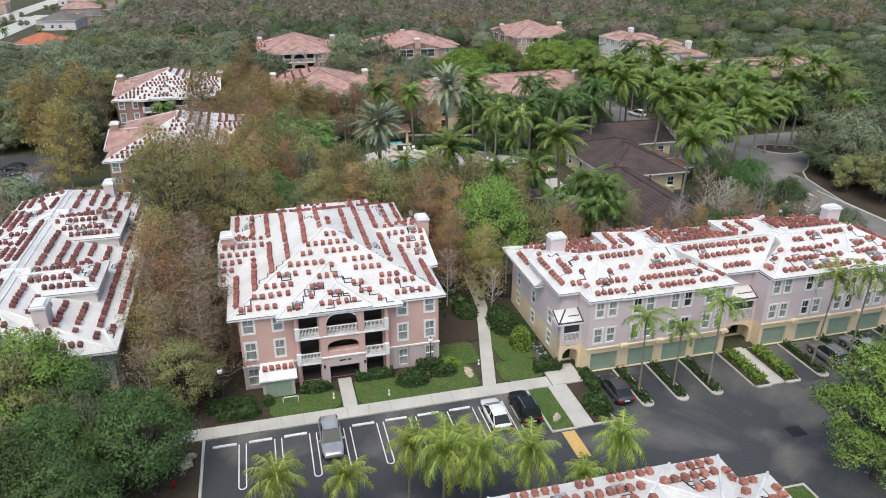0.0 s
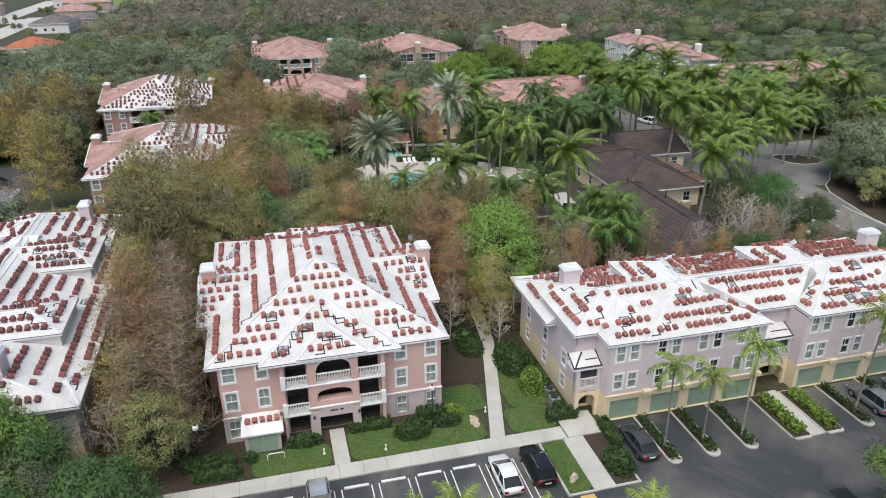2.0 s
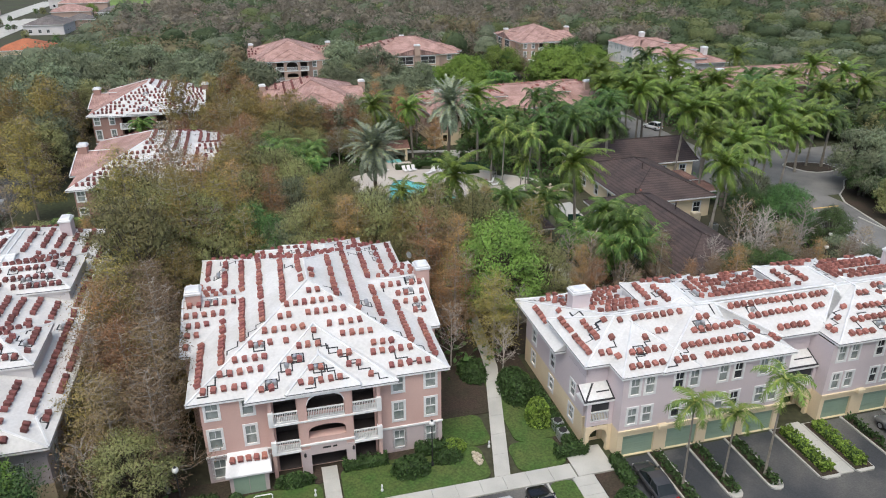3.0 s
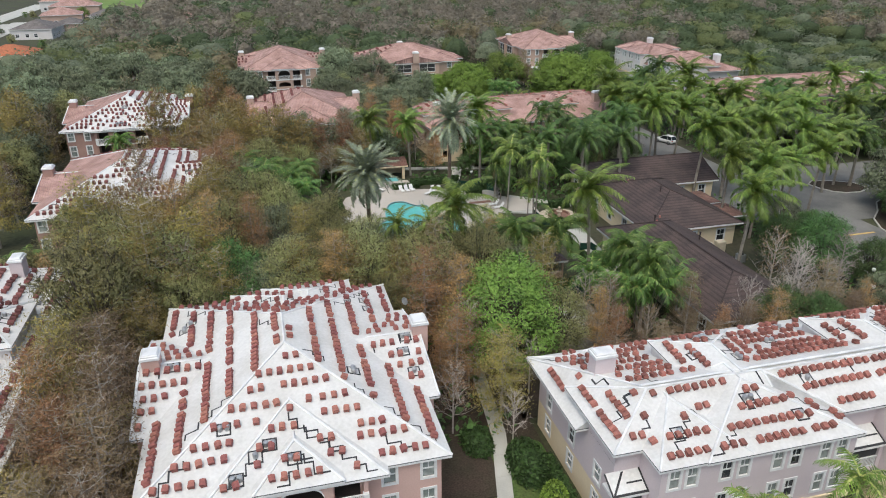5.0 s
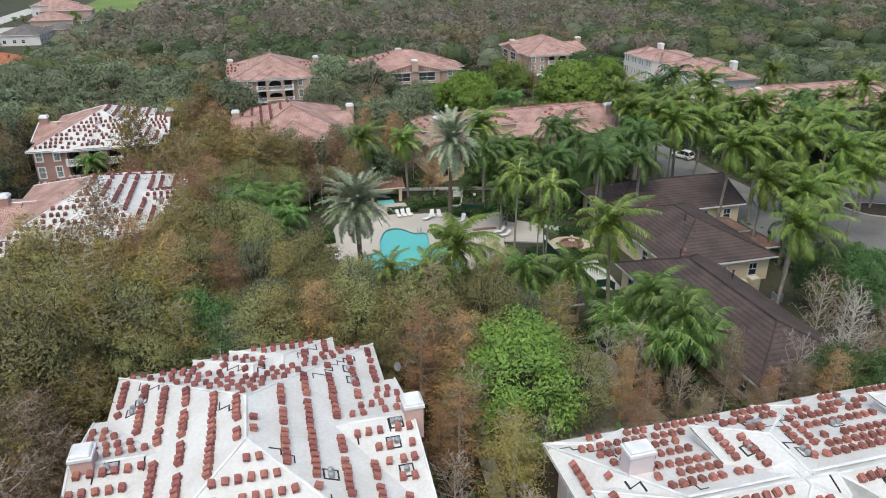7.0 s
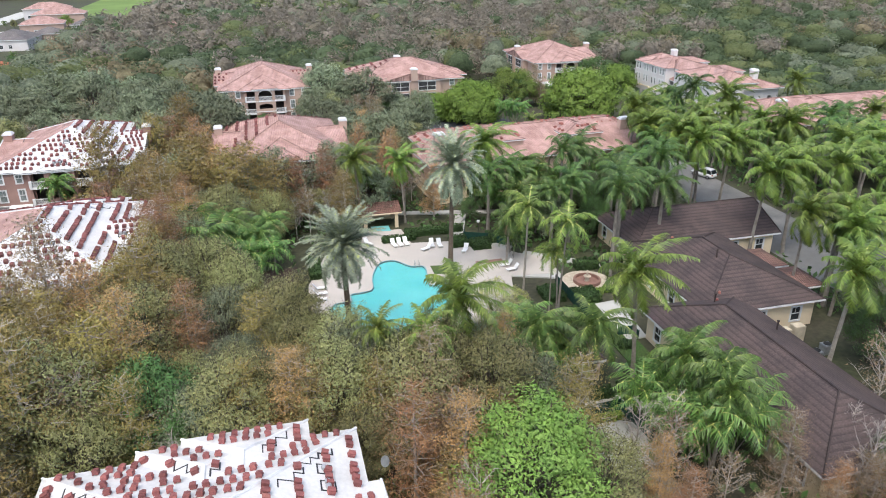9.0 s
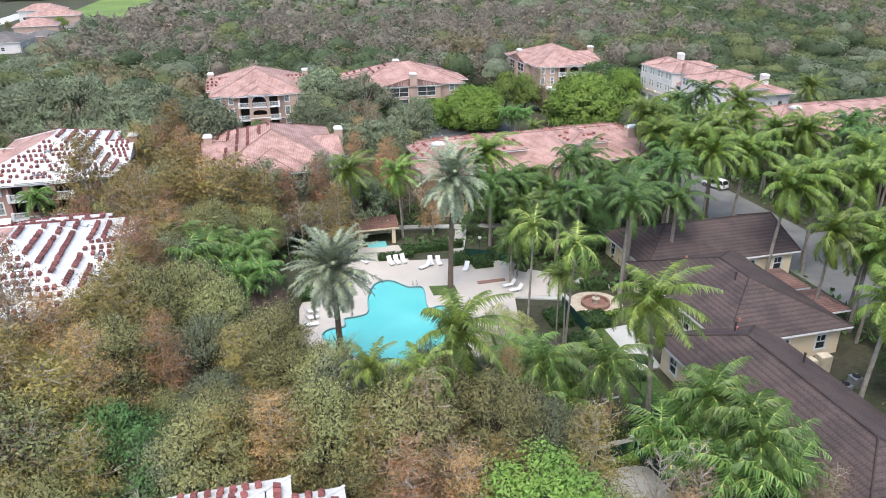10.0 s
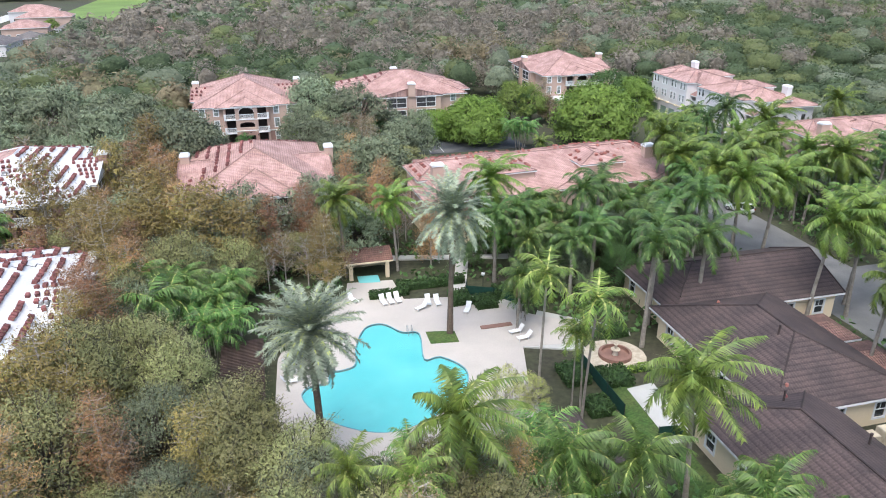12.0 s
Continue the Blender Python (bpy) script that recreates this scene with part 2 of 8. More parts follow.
for key, col, mt in (("silver", (0.5, 0.52, 0.54), 0.5), ("white", (0.76, 0.77, 0.78), 0.0), ("black", (0.012, 0.012, 0.014), 0.1),
                     ("graphite", (0.09, 0.09, 0.095), 0.4), ("grey", (0.3, 0.31, 0.315), 0.5), ("blue", (0.04, 0.07, 0.16), 0.3)):
    M["car_" + key] = material(key + "_car_paint", col, 0.22, metal=mt, var=0.04, scale=0.7, spec=0.6)
water = bpy.data.materials.new("pool_water")
water.use_nodes = True
wt, wlk = water.node_tree.nodes, water.node_tree.links
clear, gloss, fres, wmix = wt.new("ShaderNodeBsdfTransparent"), wt.new("ShaderNodeBsdfGlossy"), wt.new("ShaderNodeFresnel"), wt.new("ShaderNodeMixShader")
clear.inputs[0].default_value = (0.8, 0.98, 1.0, 1)
gloss.inputs["Roughness"].default_value, fres.inputs["IOR"].default_value = 0.06, 1.33
wnz, wbp = wt.new("ShaderNodeTexNoise"), wt.new("ShaderNodeBump")
wnz.inputs["Scale"].default_value = 5.0
wbp.inputs["Strength"].default_value, wbp.inputs["Distance"].default_value = 0.2, 0.02
wlk.new(wnz.outputs[0], wbp.inputs["Height"])
wlk.new(wbp.outputs[0], gloss.inputs["Normal"])
wlk.new(fres.outputs[0], wmix.inputs[0])
wlk.new(clear.outputs[0], wmix.inputs[1])
wlk.new(gloss.outputs[0], wmix.inputs[2])
wlk.new(wmix.outputs[0], wt["Material Output"].inputs["Surface"])
M["water"] = water


# ---- mesh building ----
class Geo:
    """Vertices and faces on their way to one mesh."""

    def __init__(self):
        self.v, self.f, self.mi, self.uv = [], [], [], None

    def face(self, *pts, mi=0):
        k = len(self.v)
        self.v.extend(tuple(p) for p in pts)
        self.f.append(tuple(range(k, k + len(pts))))
        self.mi.append(mi)

    def box(self, x0, x1, y0, y1, z0, z1, top=0.0, mi=0):
        """An upright box; top: how far its upper edges draw in (a chamfer)."""
        k = len(self.v)
        c = min(top, (z1 - z0) * 0.45)
        rings = [(0, z0), (0, z1 - c), (c, z1)] if c else [(0, z0), (0, z1)]
        for d, z in rings:
            self.v += [(x0 + d, y0 + d, z), (x1 - d, y0 + d, z), (x1 - d, y1 - d, z), (x0 + d, y1 - d, z)]
        for r in range(len(rings) - 1):
            for i in range(4):
                a, b = k + r * 4 + i, k + r * 4 + (i + 1) % 4
                self.f.append((a, b, b + 4, a + 4))
        e = k + 4 * (len(rings) - 1)
        self.f += [(e, e + 1, e + 2, e + 3), (k + 3, k + 2, k + 1, k)]
        self.mi += [mi] * (4 * (len(rings) - 1) + 2)

    def prism(self, poly, z0, z1, mi=0):
        k, n = len(self.v), len(poly)
        self.v += [(x, y, z0) for x, y in poly] + [(x, y, z1) for x, y in poly]
        self.f.append(tuple(range(k + n, k + 2 * n)))
        self.f.append(tuple(range(k + n - 1, k - 1, -1)))
        for i in range(n):
            j = (i + 1) % n
            self.f.append((k + i, k + j, k + n + j, k + n + i))
        self.mi += [mi] * (n + 2)

    def tube(self, pts, radii, sides=6, cap=True, mi=0):
        k = len(self.v)
        pts = [Vector(p) for p in pts]
        for i, p in enumerate(pts):
            way = (pts[min(i + 1, len(pts) - 1)] - pts[max(i - 1, 0)]).normalized()
            side = way.cross(Vector((0, 0, 1)) if abs(way.z) < 0.95 else Vector((1, 0, 0))).normalized()
            up = side.cross(way)
            r = radii[i] if hasattr(radii, "__len__") else radii
            for j in range(sides):
                a = 2 * math.pi * j / sides
                self.v.append(tuple(p + (side * math.cos(a) + up * math.sin(a)) * r))
        for i in range(len(pts) - 1):
            for j in range(sides):
                a, b = k + i * sides + j, k + i * sides + (j + 1) % sides
                self.f.append((a, b, b + sides, a + sides))
                self.mi.append(mi)
        if cap:
            e = k + (len(pts) - 1) * sides
            self.f += [tuple(range(e, e + sides)), tuple(range(k + sides - 1, k - 1, -1))]
            self.mi += [mi] * 2

    def lathe(self, profile, sides=12, at=(0, 0, 0), mi=0):
        k, n = len(self.v), len(profile)
        for r, z in profile:
            for j in range(sides):
                a = 2 * math.pi * j / sides
                self.v.append((at[0] + r * math.cos(a), at[1] + r * math.sin(a), at[2] + z))
        for i in range(n - 1):
            for j in range(sides):
                a, b = k + i * sides + j, k + i * sides + (j + 1) % sides
                self.f.append((a, b, b + sides, a + sides))
        self.f += [tuple(range(k + (n - 1) * sides, k + n * sides)), tuple(range(k + sides - 1, k - 1, -1))]
        self.mi += [mi] * ((n - 1) * sides + 2)

    def blob(self, x, y, z, rx, ry, rz, rng, sides=9, rings=6, rough=0.15):
        k = len(self.v)
        for i in range(1, rings):
            e = math.pi * i / rings
            for j in range(sides):
                a = 2 * math.pi * j / sides
                w = 1 + rng.uniform(-rough, rough)
                self.v.append((x + rx * w * math.sin(e) * math.cos(a), y + ry * w * math.sin(e) * math.sin(a), z + rz * w * math.cos(e)))
        for i in range(rings - 2):
            for j in range(sides):
                a, b = k + i * sides + j, k + i * sides + (j + 1) % sides
                self.f.append((a, a + sides, b + sides, b))
        self.f += [tuple(range(k, k + sides)), tuple(range(k + (rings - 1) * sides - 1, k + (rings - 2) * sides - 1, -1))]
        self.mi += [0] * ((rings - 2) * sides + 2)

    def mesh(self, name, mats, smooth=False):
        me = bpy.data.meshes.new(name)
        me.from_pydata(self.v, [], self.f)
        for m in mats:
            me.materials.append(m)
        if len(mats) > 1:
            me.polygons.foreach_set("material_index", self.mi)
        if self.uv:
            layer = me.uv_layers.new(name="UVMap")
            flat = [c for f in self.f for i in f for c in self.uv.get(i, (0, 0))]
            layer.data.foreach_set("uv", flat)
        if smooth:
            me.polygons.foreach_set("use_smooth", [True] * len(me.polygons))
        me.update()
        return me


def quads_mesh(name, verts, mat):
    """A mesh of loose quads from an array of corners, four a quad."""
    n = len(verts) // 4
    me = bpy.data.meshes.new(name)
    me.vertices.add(4 * n)
    me.vertices.foreach_set("co", np.asarray(verts, np.float32).ravel())
    me.loops.add(4 * n)
    me.loops.foreach_set("vertex_index", np.arange(4 * n, dtype=np.int32))
    me.polygons.add(n)
    me.polygons.foreach_set("loop_start", np.arange(0, 4 * n, 4, dtype=np.int32))
    me.materials.append(mat)
    me.update(calc_edges=True)
    return me


def part(name, geo, mats, parent=None, label="", smooth=False):
    """Links a Geo (or a finished mesh) as one mesh object under a thing or a part."""
    mats = mats if isinstance(mats, (list, tuple)) else [mats]
    me = geo.mesh(name, mats, smooth) if isinstance(geo, Geo) else geo
    ob = new(name, me)
    ob.parent = parent
    return tagged(ob, label)


def thing(name, label, category, group="", kind="", at=None):
    ob = new(name)
    ob.empty_display_size = 0.3
    if at is not None:
        ob.matrix_world = at
    return tagged(ob, label, category, group, kind)


def slab(name, geo, mat, label, category, kind="structure", group=""):
    """A mesh of the setting, in the estate's own axes."""
    ob = part(name, geo, mat)
    ob.matrix_world = ESTATE
    return tagged(ob, label, category, group, kind)


# The estate's streets and houses share one bearing; u runs along the fronts, v away from the car park.
BEARING = 15.4
ESTATE = pose(-20.5, 62.6, 0, 0, 0, BEARING)


def spot(u, v, z=0.0, turn=0.0, size=1.0):
    return ESTATE @ pose(u, v, z, 0, 0, turn) @ Matrix.Scale(size, 4)
# ---- ground, roads, paving (estate axes) ----
ROADS = [(-2.6, 33.6, -60, -6.95), (33.6, 96, -60, -5.75), (86, 97, -5.75, 46), (-62, -34, 30, 95), (84, 96, 46, 120), (96, 100, 30, 46), (44, 75, 141, 150), (96, 128, 46, 72)]
g = Geo()
R_OUT = 6000.0
for i in range(-3, 3):
    for j in range(-3, 3):
        g.face((i * 2000, j * 2000, 0), (i * 2000 + 2000, j * 2000, 0), (i * 2000 + 2000, j * 2000 + 2000, 0), (i * 2000, j * 2000 + 2000, 0))
tagged(part("ground", g, M["ground"]), "dark leafy woodland ground with thin grass", "ground", kind="structure")
for name, mat, label, pick in (("car_park", "asphalt", "dark grey asphalt car park", (0, 1, 3, 6)), ("drive", "worn_asphalt", "worn pale grey asphalt drive", (2, 4, 5, 7))):
    g = Geo()
    for k in pick:
        u0, u1, v0, v1 = ROADS[k]
        g.box(u0, u1, v0, v1, -0.2, 0.03 + 0.004 * k)
    slab(name, g, M[mat], label, "road")

g = Geo()
for k in range(18):  # footway along the car park, in poured bays
    g.box(-6 + 2 * k, -6 + 2 * k + 1.985, -6.9, -5.25, -0.2, 0.15, 0.015)
for k in range(3):
    g.box(9.75, 11.05, -5.24 + 1.6 * k, -5.24 + 1.6 * k + 1.585, -0.2, 0.15, 0.015)
for k in range(6):
    g.box(29.7, 31.4, -13.5 + 1.1 * k, -13.5 + 1.1 * k + 1.085, -0.2, 0.15, 0.015)
g.box(30.1, 33.4, -6.88, -3.6, -0.2, 0.155, 0.015)
for k in range(12):  # path between the two houses
    a, b = k * 2.6, k * 2.6 + 2.58
    f = lambda s: 23.4 + (s * 0.262 if s < 16 else 4.19 + (s - 16) * 0.1)
    g.prism([(f(a), -5.24 + a), (f(a) + 1.35, -5.24 + a), (f(b) + 1.35, -5.24 + b), (f(b), -5.24 + b)], -0.2, 0.15)
for k in range(5):
    g.box(51.1, 52.4, -12.1 + 1.35 * k, -12.1 + 1.35 * k + 1.335, -0.2, 0.16, 0.015)
slab("pavement", g, M["concrete"], "pale concrete footways in poured bays", "pavement")

g = Geo()
for u0, u1, v0, v1 in ((3.0, 9.6, -5.2, -2.2), (11.2, 23.3, -5.2, -1.0), (20.6, 24.6, -1.0, 3.2), (25.6, 30.0, -5.2, -1.6), (26.6, 31.4, -1.6, 9),
                       (27.4, 29.5, -13.3, -7.0), (38.6, 44.2, -31, -24.8), (51, 54, 38, 58)):
    g = Geo()
    rr = min(0.9, (u1 - u0) * 0.3, (v1 - v0) * 0.3)
    g.prism([(cx + rr * math.cos(a), cy + rr * math.sin(a)) for cx, cy, a0 in ((u1 - rr, v1 - rr, 0), (u0 + rr, v1 - rr, 90), (u0 + rr, v0 + rr, 180), (u1 - rr, v0 + rr, 270))
             for a in (radians(a0 + k * 18) for k in range(6))], -0.1, 0.13)
    slab("lawn", g, M["grass"], "mown green lawn beside the footways", "lawn")
g = Geo()
for u0, u1, v0, v1 in ((-8, 3.0, -6.9, 0), (3, 20.6, -2.2, 0.4), (20.6, 31.6, 3.2, 30), (31.5, 33.5, -13.3, -6.95), (-16, -2.9, -40, -6.95), (0, 22, 26.5, 32),
                       (31, 75, 12, 18), (30.0, 31.7, -5.2, 3)):
    g = Geo()
    g.box(u0, u1, v0, v1, -0.1, 0.1, 0.03)
    slab("planting_bed", g, M["mulch"], "dark brown mulched planting beds", "planting bed")
g = Geo()
g.prism([(31.5, 13.5), (44, 13.5), (47, 20), (45.5, 27), (40.5, 27.5), (36.5, 24), (32.5, 20)], -0.1, 0.07)
slab("bare_ground", g, M["sand"], "pale bare sandy ground under thin trees", "ground")
# the bed that bounds the drive, and the island where it bends, each with its kerb
for edge, name, label in (([(97.3, 8), (97.3, 30), (98.9, 37.1), (100.1, 42.1), (102.2, 45.6), (105.4, 48.2), (108.4, 51.6), (113, 54.2), (126, 56), (126, 8)], "planting_bed", "mulched bed under trees beside the drive"),
                          ([(104.2, 62.6), (104.6, 60.2), (105.6, 58.2), (107.2, 57.0), (110, 56.8), (113, 58), (112.6, 61.2), (109.5, 63.2), (106, 64)], "drive_island", "mulched island at the bend of the drive")):
    g = Geo()
    g.prism(edge if name == "drive_island" else edge[::-1], -0.1, 0.14)
    slab(name, g, M["mulch"], label, "planting bed")
    g = Geo()
    for p, q in list(zip(edge, edge[1:] + edge[:1]))[:7 if name == "planting_bed" else 9]:
        d = (Vector(q) - Vector(p)).normalized() * 0.11
        n = Vector((-d.y, d.x))
        g.prism([(p[0] - n.x, p[1] - n.y), (q[0] - n.x, q[1] - n.y), (q[0] + n.x, q[1] + n.y), (p[0] + n.x, p[1] + n.y)], -0.1, 0.19)
    slab("kerb", g, M["concrete"], "raised concrete kerb along the drive", "kerb")
# kerbs
g = Geo()
for u0, u1, v0, v1 in ((-2.85, -2.6, -40, -6.95), (27.2, 27.4, -13.5, -7), (29.5, 29.7, -13.5, -7), (27.2, 29.7, -13.55, -13.35), (31.4, 33.6, -13.5, -13.3), (33.4, 33.6, -13.3, -7),
                       (38.4, 38.6, -31, -24.6), (38.4, 44.4, -24.8, -24.6), (44.2, 44.4, -31, -24.8), (85.75, 86, -5, 40), (97, 97.25, -60, 36)):
    g = Geo()
    g.box(u0, u1, v0, v1, -0.1, 0.17, 0.03)
    slab("kerb", g, M["concrete"], "raised concrete kerbs round the beds", "kerb")

g = Geo()
for k in range(8):
    g = Geo()
    g.box(-1.95 + 3.02 * k, 0.05 + 3.02 * k, -8.25, -8.0, 0.033, 0.15, 0.03)
    tagged(slab("wheel_stop", g, M["paint"], "white concrete wheel stop at a stall head", "wheel stop", "thing", "wheel stops"))
g = Geo()
for k in range(9):
    u = 0.55 + 3.02 * k
    for s in (-0.3, 0.3):
        g.box(u + s - 0.05, u + s + 0.05, -13.6, -8.2, 0.03, 0.052)
    for a in range(6):
        p, q = math.pi + a * math.pi / 6, math.pi + (a + 1) * math.pi / 6
        g.prism([(u + r * math.cos(w), -13.6 + r * math.sin(w)) for r, w in ((0.35, p), (0.35, q), (0.25, q), (0.25, p))], 0.03, 0.052)
for k in range(5):
    g.box(46 + 2.7 * k, 46.1 + 2.7 * k, 142, 147, 0.03, 0.06)
for u0, u1, v0, v1 in ((86.4, 89.4, 40.5, 40.8), (90, 90.15, -5, 33), (88.4, 88.7, 37.2, 38.8), (91.7, 92.0, 35.4, 37.0), (94.6, 94.9, 33.9, 35.5)):
    g.box(u0, u1, v0, v1, 0.03, 0.065)
slab("road_marking", g, M["paint"], "white hairpin stall lines on the asphalt", "road marking")
g = Geo()
g.box(28.1, 29.3, -17.2, -13.7, 0.03, 0.055)
g.box(90.5, 98, 40.9, 41.3, 0.03, 0.07)
slab("yellow_marking", g, M["yellow"], "worn yellow painted strip on the asphalt", "road marking")
g = Geo()
g.box(47.6, 49.2, -19.5, -18.1, 0.02, 0.045)
for k in range(6):
    g.box(47.7 + 0.25 * k, 47.82 + 0.25 * k, -19.4, -18.2, 0.045, 0.07)
tagged(slab("storm_drain", g, M["black_metal"], "black iron drain grate in the asphalt", "drain", "structure"), "")


# ---- walls with openings ----
def wall(geo, p0, p1, z0, z1, holes, reveal=0.18, mi=0):
    """A wall from p0 to p1 seen from its right-hand side, with holes (s0, s1, za, zb) cut through to a reveal."""
    a, b = Vector((*p0, 0)), Vector((*p1, 0))
    way = (b - a).normalized()
    inn = Vector((-way.y, way.x, 0))
    length = (b - a).length
    ss = sorted({0, length, *(s for h in holes for s in h[:2])})
    zs = sorted({z0, z1, *(z for h in holes for z in h[2:4])})
    at = lambda s, z, d=0.0: tuple(a + way * s + inn * d + Vector((0, 0, z)))
    for i in range(len(ss) - 1):
        for j in range(len(zs) - 1):
            s, z = (ss[i] + ss[i + 1]) / 2, (zs[j] + zs[j + 1]) / 2
            if not any(h[0] < s < h[1] and h[2] < z < h[3] for h in holes):
                geo.face(at(ss[i], zs[j]), at(ss[i + 1], zs[j]), at(ss[i + 1], zs[j + 1]), at(ss[i], zs[j + 1]), mi=mi)
    for s0, s1, za, zb in (h[:4] for h in holes):
        for q in (((s0, za), (s0, zb)), ((s1, zb), (s1, za)), ((s0, zb), (s1, zb)), ((s1, za), (s0, za))):
            (sa, ya), (sb, yb) = q
            geo.face(at(sa, ya), at(sa, ya, reveal), at(sb, yb, reveal), at(sb, yb), mi=mi)
    return at


def window(house, at, s0, s1, za, zb, glass="pane"):
    """White-framed sash window with a glazing bar, set in its opening."""
    def bar(geo, a0, a1, b0, b1, d0, d1):
        k = len(geo.v)
        geo.v += [at(a, b, d) for d in (d0, d1) for a, b in ((a0, b0), (a1, b0), (a1, b1), (a0, b1))]
        geo.f += [(k + 3, k + 2, k + 1, k), (k + 4, k + 5, k + 6, k + 7)]
        geo.f += [(k + i, k + (i + 1) % 4, k + 4 + (i + 1) % 4, k + 4 + i) for i in range(4)]
        geo.mi += [0] * 6
    fr = Geo()
    w = 0.16
    for q in ((s0 - w, s0 + 0.04, za - w, zb + w), (s1 - 0.04, s1 + w, za - w, zb + w), (s0 + 0.04, s1 - 0.04, zb - 0.04, zb + w), (s0 + 0.04, s1 - 0.04, za - w, za + 0.04)):
        bar(fr, *q, -0.05, 0.06)
    zm = (za + zb) / 2
    bar(fr, s0 + 0.04, s1 - 0.04, zm - 0.04, zm + 0.04, 0.03, 0.1)
    sm = (s0 + s1) / 2
    bar(fr, sm - 0.02, sm + 0.02, zm + 0.04, zb - 0.04, 0.05, 0.1)
    win = part("window", fr, M["trim"], house, "white-framed sash window")
    pn = Geo()
    pn.face(at(s0, za, 0.12), at(s1, za, 0.12), at(s1, zb, 0.12), at(s0, zb, 0.12))
    part("pane", pn, M[glass], win)
    return win


def railing(house, at, s0, s1, z, d, name="balcony_railing", posts=0.13):
    g = Geo()
    def bar(a0, a1, b0, b1, d0, d1):
        k = len(g.v)
        g.v += [at(a, b, dd) for dd in (d0, d1) for a, b in ((a0, b0), (a1, b0), (a1, b1), (a0, b1))]
        g.f += [(k + 3, k + 2, k + 1, k), (k + 4, k + 5, k + 6, k + 7)]
        g.f += [(k + i, k + (i + 1) % 4, k + 4 + (i + 1) % 4, k + 4 + i) for i in range(4)]
        g.mi += [0] * 6
    bar(s0, s1, z + 0.95, z + 1.05, d - 0.04, d + 0.06)
    bar(s0, s1, z + 0.08, z + 0.15, d - 0.02, d + 0.04)
    n = max(2, int((s1 - s0) / posts))
    for i in range(n):
        s = s0 + (i + 0.5) * (s1 - s0) / n
        bar(s - 0.025, s + 0.025, z + 0.15, z + 0.95, d - 0.01, d + 0.04)
    return part(name, g, M["trim"], house, "white metal railing")


# ---- hipped roofs ----
class Body:
    """One hipped or gabled roof: a rectangle of eaves at height z, slope s, its ridge along axis."""

    def __init__(self, x0, x1, y0, y1, z, s, axis="y", run0=None, run1=None, mi=(0, 0, 0, 0)):
        self.r = (x0, x1, y0, y1)
        self.z, self.s, self.axis = z, s, axis
        half = (x1 - x0 if axis == "y" else y1 - y0) / 2
        self.half, self.top = half, z + s * half
        self.run0 = half if run0 is None else run0
        self.run1 = half if run1 is None else run1
        self.edge = True
        self.mi = mi  # of the faces at x0, x1, y0, y1

    def planes(self, x, y):
        x0, x1, y0, y1 = self.r
        a, b = (y - y0, y1 - y) if self.axis == "y" else (x - x0, x1 - x)
        ends = [self.s * self.half / run * d if run > 0 else 1e9 for run, d in ((self.run0, a), (self.run1, b))]
        sides = [self.s * (x - x0), self.s * (x1 - x)] if self.axis == "y" else [self.s * (y - y0), self.s * (y1 - y)]
        return sides + ends if self.axis == "y" else ends + sides  # x0, x1, y0, y1

    def height(self, x, y):
        x0, x1, y0, y1 = self.r
        if not (x0 <= x <= x1 and y0 <= y <= y1):
            return -1e9
        return self.z + min(self.planes(x, y))

    def edges(self):
        x0, x1, y0, y1 = self.r
        if self.axis == "y":
            m = (x0 + x1) / 2
            r0, r1 = Vector((m, y0 + self.run0, self.top)), Vector((m, y1 - self.run1, self.top))
            c = [(x0, y0), (x1, y0), (x0, y1), (x1, y1)]
        else:
            m = (y0 + y1) / 2
            r0, r1 = Vector((x0 + self.run0, m, self.top)), Vector((x1 - self.run1, m, self.top))
            c = [(x0, y0), (x0, y1), (x1, y0), (x1, y1)]
        c = [Vector((*q, self.z)) for q in c]
        return [(r0, r1), (r0, c[0]), (r0, c[1]), (r1, c[2]), (r1, c[3])]

    def build(self, geo, thick=0.24):
        x0, x1, y0, y1 = self.r
        z, e = self.z, self.edges()
        r0, r1 = e[0]
        A, B, C, D = (x0, y0, z), (x1, y0, z), (x1, y1, z), (x0, y1, z)
        faces = {"x0": (D, A, r0, r1), "x1": (B, C, r1, r0), "y0": (A, B, r0), "y1": (C, D, r1)} if self.axis == "y" else \
                {"x0": (D, A, r0), "x1": (B, C, r1), "y0": (A, B, r1, r0), "y1": (C, D, r0, r1)}
        geo.uv = geo.uv if geo.uv is not None else {}
        for i, (key, pts) in enumerate(faces.items()):
            k = len(geo.v)
            geo.face(*pts, mi=self.mi[i])
            for n, p in enumerate(pts):  # along the eave, and up the slope
                geo.uv[k + n] = ((p[1], abs(p[0] - self.r[i]) * 1.06) if i < 2 else (p[0], abs(p[1] - self.r[i]) * 1.06))
        low = [(q[0], q[1], z - thick) for q in (A, B, C, D)]
        for i, (p, q) in enumerate(((A, B), (B, C), (C, D), (D, A))):
            drop = lambda w, d: (w[0], w[1], z - d)
            geo.face(low[i], low[(i + 1) % 4], drop(q, 0.08), drop(p, 0.08), mi=2)
            geo.face(drop(p, 0.08), drop(q, 0.08), q, p, mi=3 if self.edge else 2)
        geo.face(*reversed(low), mi=2)


